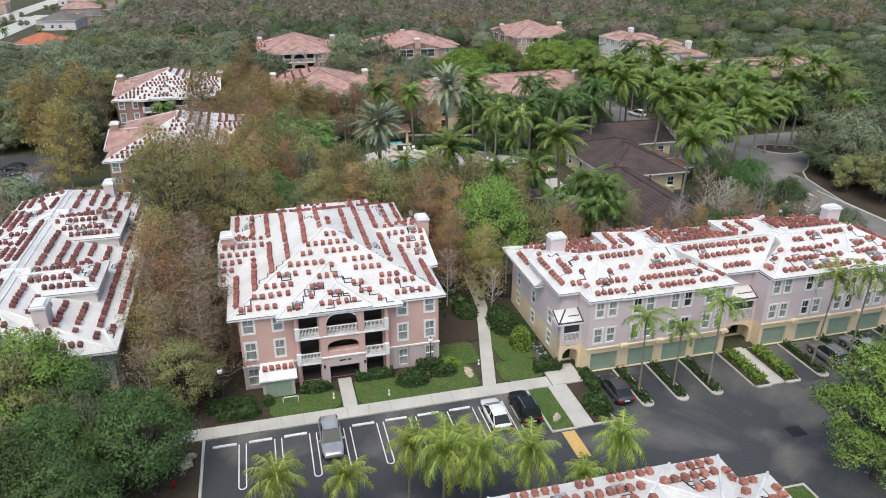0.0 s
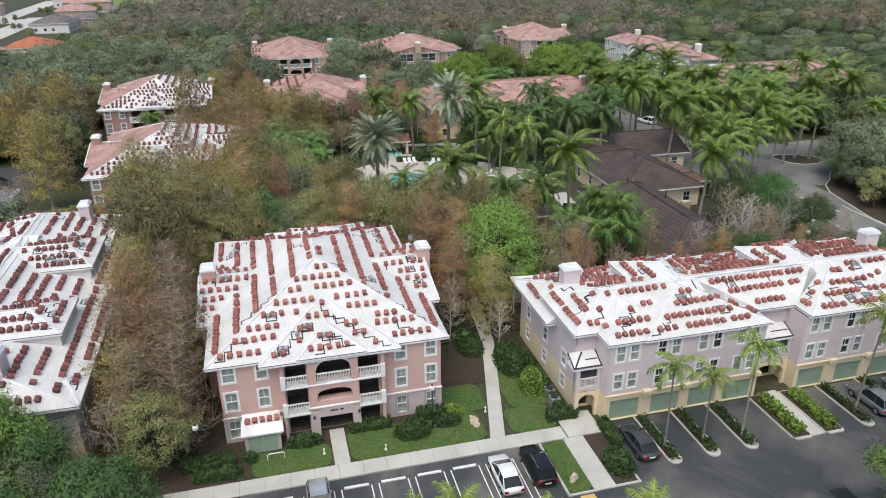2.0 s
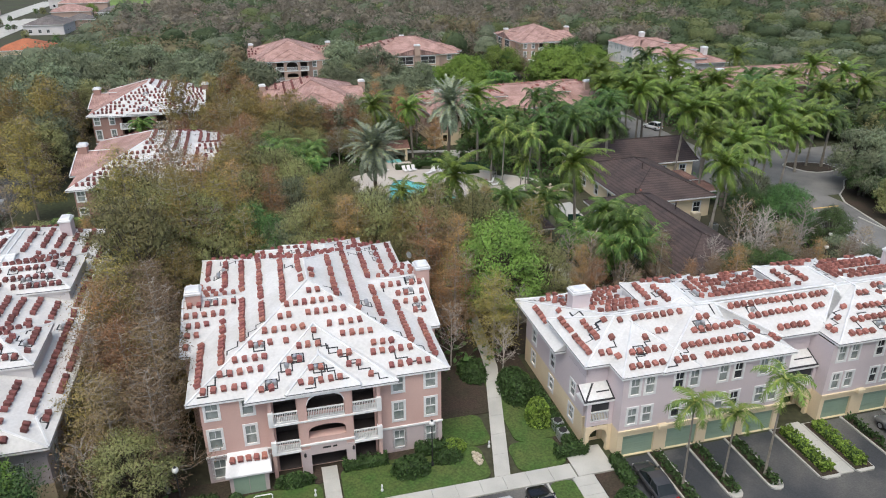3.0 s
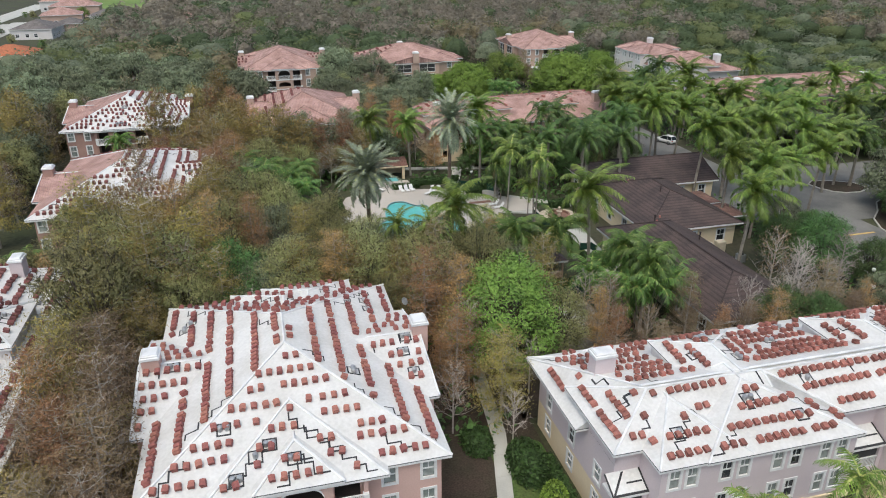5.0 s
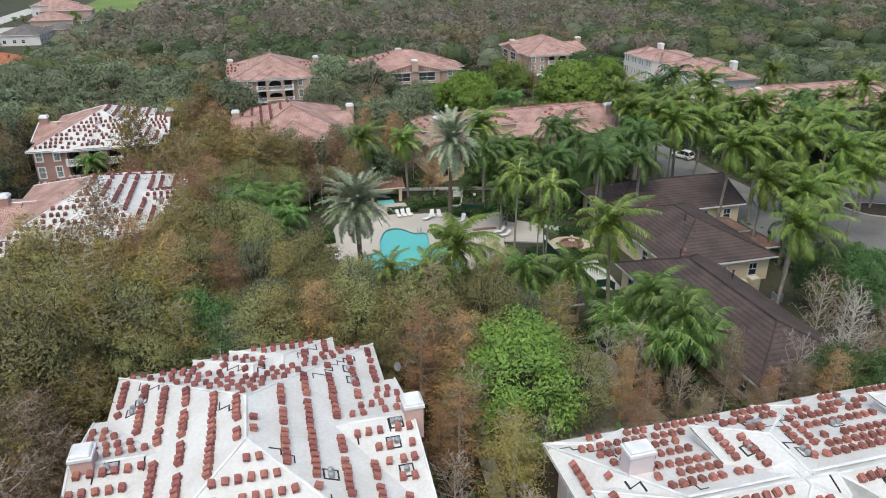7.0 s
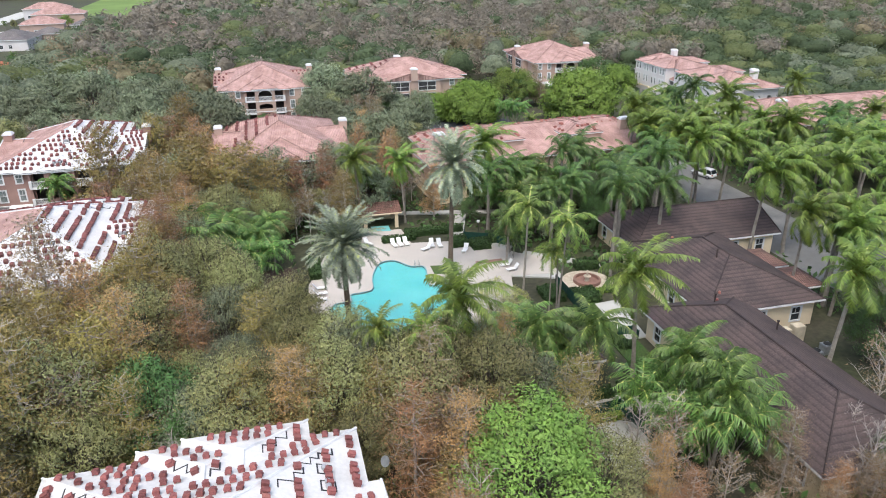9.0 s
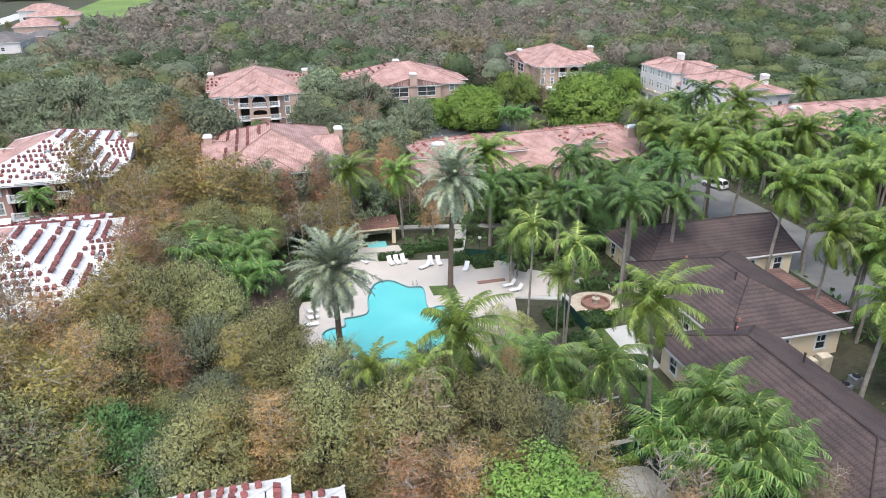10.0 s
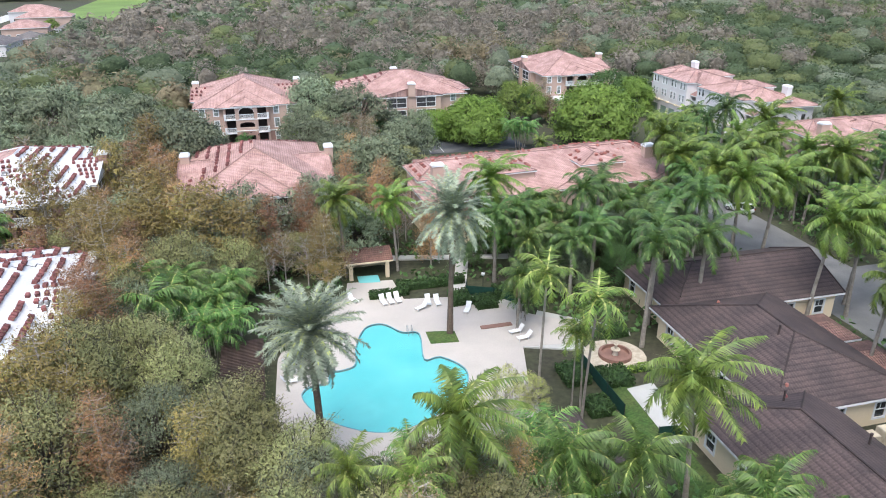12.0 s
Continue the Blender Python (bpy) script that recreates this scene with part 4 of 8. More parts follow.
    chimney(house, 0.1, 14.1, Z, 11.05 + lift, 1.3, 1.5, wall_mat)
    chimney(house, 21.8, 14.1, Z, 11.05 + lift, 1.3, 1.5, wall_mat)
    if roof == "membrane":
        seams(house, bodies, seed, 58 if near else 8, vents=14 if near else 4)
        places = stack_places(bodies, seed + 5, row0=0.9, step=1.32 if near else 1.12, side_step=1.82 if near else 1.5, pitch=0.78, tight=0.76)
        places = [p for p in places if (p[1], p[2]) not in red]
        lay_stacks(at, places, STACKS if near else STACKS_DARK, "tile piles on the roofs", singly=seed == 1)
        if near:  # a few piles on the store roof
            few = [(pose(2.9 + 0.62 * i, -0.9, 2.58 + lift, -17, 0, 180 + 5 * (i % 3 - 1)), 0, 0) for i in range(5)]
            lay_stacks(at, few, STACKS, "tile piles on the roofs")
    elif stacks:
        places = stack_places(bodies, seed + 5, skip=0.3, only=stacks)
        lay_stacks(at, places, STACKS_DARK, "tile piles on the roofs", singly=False)
    return house


# ---- the long town house row: garages along x at y = 0 ----
def row_house(at, wall_mat, base_mat, label, roof="membrane", lift=0.0, back=((9.0, 16.8), (24.2, 32.0)), back_y=13.9, near=True, seed=2, third="trim", single=False):
    house = thing("row_house", label, "house", "row houses", at=at)
    Z, L = 8.2 + lift, 42.0
    C = L / 2
    bodies = [Body(0, 19.0, 2.2, 10.6, Z, 0.45, "x", 4.6, 4.6), Body(5.8, 18.6, -0.2, 8, Z + 0.01, 0.29, "y", 6.0, 0),
              Body(2.2, 9.4, -0.1, 7, Z + 0.02, 0.45, "y", 5.5, 0),
              Body(14.5, L - 14.5, 2.2, 10.4, Z, 0.45, "x", 0, 0),
              Body(L - 19.0, L, 2.2, 10.6, Z, 0.45, "x", 4.6, 4.6), Body(L - 19.2, L - 5.8, -0.2, 8, Z + 0.01, 0.28, "y", 6.0, 0),
              Body(L - 9.4, L - 2.2, -0.1, 7, Z + 0.02, 0.45, "y", 5.5, 0)]
    bodies += [Body(a, b, 6.6, back_y, Z + 0.9, 0.25, "y", 0, 3.2) for a, b in back]  # raised boxes on the rear slope
    low = [LeanTo(-0.6, L + 0.6, 7.0, 17.3, Z - 1.35, 0.3, 5.0, 5.0)]
    low += [Body(a, a + 6.4, 11.0, 17.33, Z - 1.33, 0.16, "y", 0, 1.5) for a in (-0.55, 16.8, L - 5.85)]
    roof_part(house, bodies + low, [M[roof], M["red_roof"], M["trim"], M["drip"]], "long hipped roof")
    hips(house, bodies + low, M["cap"] if roof == "membrane" else M["red_roof"], "white hip strips" if roof == "membrane" else "")
    w, base, t = Geo(), Geo(), Geo()
    top = Z - 0.2
    zg = 2.75 + lift * 0.5
    zs = (3.35 + lift, 6.25 + lift)
    for a, b in back:  # walls of the raised boxes
        bx = Geo()
        bx.box(a + 0.3, b - 0.3, 6.8, back_y - 0.3, Z - 1.2, Z + 0.8)
        part("roof_box_wall", bx, M["pale" if roof == "membrane" else wall_mat], house, "pale stucco side of a raised roof box")
    line = [(0.5, 2.8), (2.5, 2.8), (2.5, 0.1), (18.3, 0.1), (18.3, 2.8), (22.6, 2.8), (22.6, 0.1), (L - 2.5, 0.1), (L - 2.5, 2.8), (L - 0.5, 2.8), (L - 0.5, 16.6), (0.5, 16.6)]
    doors = (3.0, 7.15, 11.05, 14.8, 23.0, 27.3, 31.4, 35.4)
    for p0, p1 in zip(line, line[1:] + line[:1]):
        length = (Vector(p1) - Vector(p0)).length
        facing_front = p0[1] == p1[1] and p1[0] > p0[0]
        holes, lower = [], []
        if facing_front and p0[1] < 1:
            for c in (1.05, 2.4, 5.1, 6.5, 9.25, 10.7, 13.2, 14.6):
                holes += [(c - 0.4, c + 0.42, z, z + 1.6) for z in zs if c + 0.6 < length]
            lower = [(d - p0[0], d - p0[0] + 2.95, 0.05, 2.15) for d in doors if p0[0] - 0.1 < d < p1[0]]
            lower = [(max(a, 0.05), b, c, d) for a, b, c, d in lower]
        elif length > 10:
            n = 3 if length < 20 else 10
            holes = [(length * (i + 0.5) / n - 0.5, length * (i + 0.5) / n + 0.5, z, z + 1.5) for i in range(n) for z in zs[:1]]
            lower = [(length * (i + 0.5) / n - 0.5, length * (i + 0.5) / n + 0.5, 0.9, 2.3) for i in range(n)]
        elif facing_front:
            holes = [(0.3, length - 0.3, 3.0 + lift, 5.2 + lift)]
            lower = [(0.35, length - 0.35, 0.05, 2.3)]
        ats = wall(w, p0, p1, zg, Z - 1.5 if length > 10 and not facing_front else top, holes)
        atl = wall(base, p0, p1, 0, zg, lower, 0.35)
        for h in holes:
            if facing_front and p0[1] > 1:
                s = Geo()
                s.face(*[ats(a, b, 0.17) for a, b in ((h[0], h[2]), (h[1], h[2]), (h[1], h[3]), (h[0], h[3]))])
                part("porch_screen", s, M["screen"], house, "dark insect screen")
                railing(house, ats, h[0], h[1], h[2] + 0.05, 0.05)
            elif near or facing_front:
                window(house, ats, *h, glass="pane" if (h[0] * 7 + h[2]) % 3 > 0.6 else "dark_pane")
        for h in lower:
            if facing_front and p0[1] < 1:
                s = Geo()
                for k in range(4):
                    za, zb = h[2] + k * 0.535, h[2] + (k + 1) * 0.535 - 0.02
                    q = [atl(a, b, d) for d in (0.2, 0.26) for a, b in ((h[0], za), (h[1], za), (h[1], zb), (h[0], zb))]
                    i = len(s.v)
                    s.v += q
                    s.f += [(i, i + 1, i + 2, i + 3)] + [(i + j, i + 4 + j, i + 4 + (j + 1) % 4, i + (j + 1) % 4) for j in range(4)]
                    s.mi += [0] * 5
                s.face(*[atl(a, b, 0.27) for a, b in ((h[0], h[2]), (h[1], h[2]), (h[1], h[3]), (h[0], h[3]))])
                part("garage_door", s, M["green_door"], house, "sage green panelled garage door")
            elif facing_front:
                s = Geo()
                s.box(p0[0] + h[0], p0[0] + h[1], p0[1] + 1.4, p0[1] + 1.5, 0, 2.4)
                part("entry_recess", s, M["cream"], house)
                s = Geo()
                s.box(p0[0] + h[0] + 0.3, p0[0] + h[0] + 1.25, p0[1] + 1.33, p0[1] + 1.4, 0.05, 2.1)
                part("front_door", s, M["green_door"], house, "sage green front door")
            elif near:
                window(house, atl, *h)
    for x0, x1 in ((0.51, 0.7), (L - 0.7, L - 0.51)):  # side walls rise to the upper eaves
        w.box(x0, x1, 2.8, 10.2, Z - 1.5, top)
    part("wall", w, M[wall_mat], house)
    part("ground_storey", base, M[base_mat], house)
    for x0, x1, y in ((2.4, 18.4, -0.05), (22.5, L - 2.4, -0.05), (0.4, 2.4, 2.65), (18.4, 22.5, 2.65), (L - 2.4, L - 0.4, 2.65)):
        t.box(x0, x1, y, y + 0.14, zg - 0.1, zg + 0.08, 0.02)
    for x in (6.5, 10.55, 14.4, 18.0, 26.6, 30.8, 34.9, 38.6):
        t.box(x - 0.4, x + 0.4, -0.3, 0.12, zg - 0.2, zg + 0.22, 0.08)
    part("string_course", t, M["cream"], house)
    for x0, x1, y1 in ((-0.3, 2.48, 2.8), (18.35, 22.55, 2.8), (L - 2.48, L + 0.3, 2.8)):  # low porch roofs
        r = Geo()
        y0 = 1.15
        r.face((x0, y0, 5.35 + lift), (x1, y0, 5.35 + lift), (x1, y1, 6.15 + lift), (x0, y1, 6.15 + lift))
        r.box(x0, x1, y0, y1, 5.15 + lift, 5.34 + lift, mi=1)
        part("porch_roof", r, [M[roof], M["trim"]], house)
        r = Geo()
        xa, xb = max(x0, 0.1), min(x1, L - 0.1)
        r.box(xa, xb, 1.35, 1.5, zg, 3.1 + lift)
        for x in (xa, xb - 0.35):
            r.box(x, x + 0.35, 1.3, 1.6, zg, 5.2 + lift)
        part("porch", r, M[wall_mat], house)
        r = Geo()  # arched entrance below
        for x in (xa, xb - 0.35):
            r.box(x, x + 0.35, 1.26, 1.6, 0, zg)
        mid, half = (xa + xb) / 2, (xb - xa) / 2 - 0.35
        curve = lambda x: 1.6 + 0.75 * math.sqrt(max(0.0, 1 - ((x - mid) / half) ** 2))
        for i in range(14):
            xc, xd = mid - half + half * i / 7, mid - half + half * (i + 1) / 7
            r.face((xc, 1.3, curve(xc)), (xd, 1.3, curve(xd)), (xd, 1.3, zg), (xc, 1.3, zg))
            r.face((xc, 1.3, curve(xc)), (xc, 1.5, curve(xc)), (xd, 1.5, curve(xd)), (xd, 1.3, curve(xd)))
        part("porch_arch", r, M[base_mat], house, "arched stucco entrance porch")
        if roof == "membrane":
            r = Geo()
            on = lambda x, f: (x, y0 + (y1 - y0) * f, 5.37 + lift + 0.8 * f)
            for p, q, d, e in ((on(x0, 0), on(x1, 0), on(x1, 0.1), on(x0, 0.1)), (on(x0, 0.1), on(x0 + 0.13, 0.1), on(x0 + 0.13, 1), on(x0, 1)), (on(x1 - 0.13, 0.1), on(x1, 0.1), on(x1, 1), on(x1 - 0.13, 1)),
                               (on(x0 + 0.13, 0.1), on(x0 + 0.32, 0.1), on((x0 + x1) / 2 + 0.1, 0.95), on((x0 + x1) / 2 - 0.1, 0.95)), (on((x0 + x1) / 2, 0.45), on(x1 - 0.2, 0.45), on(x1 - 0.2, 0.52), on((x0 + x1) / 2, 0.52))):
                r.face(p, q, d, e)
            part("tar_edging", r, M["tar"], house, "black tar lines on the porch roof")
        railing(house, lambda s, z, d=0.0: (s, 1.4 + d, z), xa + 0.35, xb - 0.35, 3.1 + lift, 0)
        s = Geo()
        s.face((xa + 0.35, 1.48, 4.15), (xb - 0.35, 1.48, 4.15), (xb - 0.35, 1.48, 5.2), (xa + 0.35, 1.48, 5.2))
        part("porch_screen", s, M["screen"], house, "dark insect screen")
    chimney(house, 3.4, 11.2, Z - 1.5, 10.75 + lift, 1.75, 1.2, wall_mat)
    chimney(house, L - 3.0, 11.0, Z - 1.5, 10.85 + lift, 1.75, 1.2, wall_mat)
    if roof == "membrane":
        seams(house, bodies + low, seed, 84 if near else 16, faces=(0, 1, 2, 3), vents=18)
        lay_stacks(at, stack_places(bodies + low, seed, row0=0.9, step=1.36, side_step=1.36, pitch=0.7, tight=0.95), STACKS_MAROON if seed == 8 else STACKS, "tile piles on the roofs", singly=single)
    elif seed == 14:
        lay_stacks(at, stack_places(bodies, seed, row0=0.7, step=1.5, side_step=1.5, skip=0.55), STACKS_SMALL, "tile piles on the roofs", singly=False)
    return house


def place_in(u, v, turn=0.0):
    return ESTATE @ pose(u, v, 0, 0, 0, turn)


apartment_house(place_in(0, 0), "pink", "mauve", "three-storey pink stucco apartment house with white roof membrane")
row_house(place_in(31.6, -5.6), "lilac", "cream", "long lilac stucco row house over cream garages")
row_house(place_in(-26.8, 41.4, -90), "lilac", "cream", "lilac row house with tile piles on white roof", back=((11.3, 20.3), (27.2, 34.3)), back_y=14.8, seed=8)
apartment_house(place_in(-19.6, 55.6), "brick_pink", "mauve", "dusky pink apartment house, roof half retiled", lift=0.4, red=((0, 0), (1, 0), (1, 2), (1, 3), (3, 0)), near=False, seed=4)
apartment_house(place_in(-25.0, 100.5), "brick_pink", "mauve", "dusky pink apartment house, roof partly retiled", lift=0.9, red=((0, 0), (1, 0), (1, 2), (1, 3)), near=False, seed=6)
apartment_house(place_in(8.6, 98), "tan", "tan", "apartment house with finished salmon tile roof among trees", roof="red_roof", lift=0.3, near=False, seed=9, stacks=((0, 0), (0, 3)))
apartment_house(place_in(6.9, 152), "tan", "brick_pink", "tan apartment house with salmon tile roof and balconies", roof="red_roof", lift=1.9, near=False, seed=11, stacks=((1, 2), (2, 2), (3, 1)))
apartment_house(place_in(38.6, 176, -90), "tan", "tan", "tan apartment house with salmon tiles and brown piles", roof="red_roof", lift=1.6, near=False, seed=12, stacks=((0, 2), (3, 0), (3, 1)))
apartment_house(place_in(90, 171), "tan", "tan", "apartment house with salmon roof behind green trees", roof="red_roof", lift=1.5, near=False, seed=13, stacks=((3, 1),))
row_house(place_in(83.2, 112.6, 184), "tan", "cream", "row house with salmon tile roof beyond the pool", roof="red_roof", near=False, seed=14)
row_house(place_in(119.5, 171, -90), "pale", "pale", "pale three-storey row house with salmon tile roof", roof="red_roof", lift=1.3, near=False, seed=15)
row_house(place_in(157, 117, 180), "tan", "cream", "salmon-roofed row house beyond the palms", roof="red_roof", near=False, seed=16)
row_house(place_in(34.9, -28.2, 180), "lilac", "cream", "row house by the car park with white roof", seed=17)
# ---- plants ----
def leaf_cards(centres, size, rng, flat=0.62, long=1.5, out=None):
    """Loose leaf quads at the centres, tilted at random, more level than upright; out: ways that they rather face."""
    n = len(centres)
    a = rng.normal(size=(n, 3))
    nrm = rng.normal(size=(n, 3)) * (1 - flat) + np.array([0, 0, 1.0]) * flat
    if out is not None:
        nrm = nrm * 0.55 + out / (np.linalg.norm(out, axis=1, keepdims=True) + 1e-6) * 0.8
    nrm /= np.linalg.norm(nrm, axis=1, keepdims=True) + 1e-9
    u = np.cross(nrm, a)
    u /= np.linalg.norm(u, axis=1, keepdims=True) + 1e-9
    w = np.cross(nrm, u)
    s = size * rng.uniform(0.6, 1.3, (n, 1))
    u, w = u * s * long * 0.5, w * s * 0.5
    out = np.empty((n, 4, 3))
    out[:, 0], out[:, 1], out[:, 2], out[:, 3] = centres - u, centres - w * 0.9, centres + u, centres + w * 0.9
    return out.reshape(-1, 3)


def unit(a):
    return a / (np.linalg.norm(a, axis=-1, keepdims=True) + 1e-9)


def tri_mesh(name, verts, mat, normals=None, faces=None):
    """A mesh of triangles; the normals, where given, follow the rounded crown rather than each leaf."""
    verts = np.asarray(verts, np.float32).reshape(-1, 3)
    idx = np.arange(len(verts), dtype=np.int32) if faces is None else np.asarray(faces, np.int32).ravel()
    me = bpy.data.meshes.new(name)
    me.vertices.add(len(verts))
    me.vertices.foreach_set("co", verts.ravel())
    me.loops.add(len(idx))
    me.loops.foreach_set("vertex_index", idx)
    me.polygons.add(len(idx) // 3)
    me.polygons.foreach_set("loop_start", np.arange(0, len(idx), 3, dtype=np.int32))
    me.materials.append(mat)
    me.update(calc_edges=True)
    if normals is not None:
        me.normals_split_custom_set_from_vertices(np.asarray(normals, np.float32).reshape(-1, 3))
    return me


def sprays(c, out, size, rng, long=1.7, loose=0.6, soft=0.75):
    """Pointed leaf sprays at the places c that face the ways out; returns corners and their normals."""
    n = len(c)
    out = unit(out)
    nrm = unit(out * (1 - 0.5 * loose) + np.array([0, 0, 0.3]) + rng.normal(size=(n, 3)) * loose)
    nrm = np.where((nrm * out).sum(1, keepdims=True) < 0, -nrm, nrm)
    u = unit(np.cross(nrm, rng.normal(size=(n, 3))))
    w = np.cross(nrm, u)
    s = size * rng.uniform(0.55, 1.35, (n, 1))
    v = np.empty((n, 3, 3))
    v[:, 0], v[:, 1], v[:, 2] = c + u * s * long * 0.6, c - u * s * long * 0.4 + w * s * 0.5, c - u * s * long * 0.4 - w * s * 0.5
    shade = unit(unit(out + np.array([0, 0, 0.6])) * soft + nrm * (1 - soft))
    return v.reshape(-1, 3), np.repeat(shade, 3, axis=0)


def puffs(rng, cents, radii, count, mid, squash=0.72):
    """Points over the outsides of leaf clumps, and the ways that they face."""
    share = radii ** 2 / (radii ** 2).sum()
    pts, outs = [], []
    for c, r, k in zip(cents, radii, np.maximum(6, (share * count).astype(int))):
        d = unit(rng.normal(size=(k, 3)) + np.array([0, 0, 0.35]))
        rad = r * rng.uniform(0.25, 1.0, (k, 1)) ** 0.4 * (1 + 0.22 * rng.normal(size=(k, 1)))
        pts.append(c + d * rad * np.array([1, 1, squash]))
        outs.append(d * 0.75 + unit(pts[-1] - mid) * 0.6)
    return np.concatenate(pts), np.concatenate(outs)


def broad_tree(name, seed, height, radius, mat, label, leaves=4600, size=0.2, clumps=44, low=0.3, bark="bark", twigs=2, fill=260, puff=0.27, long=2.3, category="tree"):
    """Trunk, forking limbs, twigs and a crown of leaf clumps with gaps; stands at the origin until it is copied."""
    rng = np.random.default_rng(seed)
    tree = thing(name, label, category)
    trunk = Geo()
    lean = rng.uniform(-0.4, 0.4, 2)
    fork = height * rng.uniform(0.25, 0.35)
    trunk.tube([(0, 0, -0.2), (lean[0] * 0.3, lean[1] * 0.3, fork * 0.5), (lean[0], lean[1], fork), (lean[0] * 1.6, lean[1] * 1.6, height * 0.72)],
               [radius * 0.07, radius * 0.055, radius * 0.045, radius * 0.015], 6)
    cents, radii = [], []
    mid = np.array([lean[0], lean[1], height * 0.42])
    for i in range(clumps):
        e = -0.5 + 1.48 * (i + 0.5) / clumps
        a = 2.4 * i + rng.uniform(-0.5, 0.5)
        rr = math.sqrt(max(0.0, 1 - max(e, 0) ** 2)) * rng.uniform(0.55, 0.98)
        c = np.array([lean[0] + rr * radius * 0.86 * math.cos(a), lean[1] + rr * radius * 0.86 * math.sin(a), height * (low + (0.93 - low) * (0.3 + 0.68 * e)) * rng.uniform(0.92, 1.05)])
        cents.append(c)
        radii.append(radius * puff * rng.uniform(0.65, 1.25))
        s = np.array([lean[0], lean[1], fork * rng.uniform(0.8, 1.5)])
        m2 = (s + c) / 2 + np.array([0, 0, -0.05 * height]) + rng.normal(size=3) * 0.2
        trunk.tube([s, m2, c], [radius * 0.025, radius * 0.016, 0.02], 3, cap=False)
        for _ in range(twigs):
            d = unit(rng.normal(size=3) + (c - mid) * 0.35)
            trunk.tube([c - d * 0.2, c + d * radii[-1] * rng.uniform(0.9, 1.5)], [0.024, 0.008], 3, cap=False)
    part("trunk", trunk, M[bark], tree)
    cents, radii = np.array(cents), np.array(radii)
    p, o = puffs(rng, cents, radii, leaves, mid)
    v, n = sprays(p, o, size, rng, long)
    pf, of = puffs(rng, cents, radii * 0.6, fill, mid)
    vf, nf = sprays(pf, of, size * 1.6, rng, 1.4, 0.6)
    part("crown", tri_mesh("crown", np.concatenate([v, vf]), M[mat], np.concatenate([n, nf])), M[mat], tree)
    return tree


def cypress(name, seed, height, radius, mat, label, leaves=12000, size=0.065):
    """A tall feathery conifer: rising branches, each with a plume of needle sprays, and pale twigs."""
    rng = np.random.default_rng(seed)
    tree = thing(name, label, "tree")
    trunk = Geo()
    trunk.tube([(0, 0, -0.2), (0.05, 0, height * 0.5), (0, 0.08, height * 0.97)], [height * 0.016, height * 0.01, 0.02], 5)
    pts, outs = [], []
    n = 64
    for i in range(n):
        f = 0.14 + 0.84 * i / n
        ln = radius * (1.12 - f) ** 0.62 * rng.uniform(0.55, 1.15)
        a = 2.4 * i + rng.uniform(-0.3, 0.3)
        z = height * f
        tip = np.array([ln * math.cos(a), ln * math.sin(a), z + ln * rng.uniform(0.1, 0.55)])
        trunk.tube([(0, 0, z), tip * np.array([0.5, 0.5, 0]) + np.array([0, 0, z + 0.1]), tip], [0.04, 0.026, 0.009], 3, cap=False)
        for _ in range(3):
            q = np.array([0, 0, z]) * 0.4 + tip * 0.6
            trunk.tube([q, q + unit(rng.normal(size=3) + tip - q + np.array([0, 0, 0.4])) * ln * 0.4], [0.02, 0.007], 3, cap=False)
        k = int(leaves / n * (0.35 + 1.2 * (1.15 - f)) * rng.choice([0.3, 0.9, 1.2, 1.5]))
        s = rng.uniform(0.3, 1.08, (k, 1))
        base = np.array([0, 0, z]) * (1 - s) + tip * s
        off = rng.normal(size=(k, 3)) * np.array([0.42, 0.42, 0.3]) * (0.4 + 0.6 * s)
        pts.append(base + off)
        outs.append(unit(off) * 0.6 + unit(base + off - np.array([0, 0, z - 1.0])) * 0.7)
    part("trunk", trunk, M["bare_bark"], tree)
    v, nn = sprays(np.concatenate(pts), np.concatenate(outs), size, rng, 2.5, 0.8, 0.7)
    part("crown", tri_mesh("crown", v, M[mat], nn), M[mat], tree)
    return tree


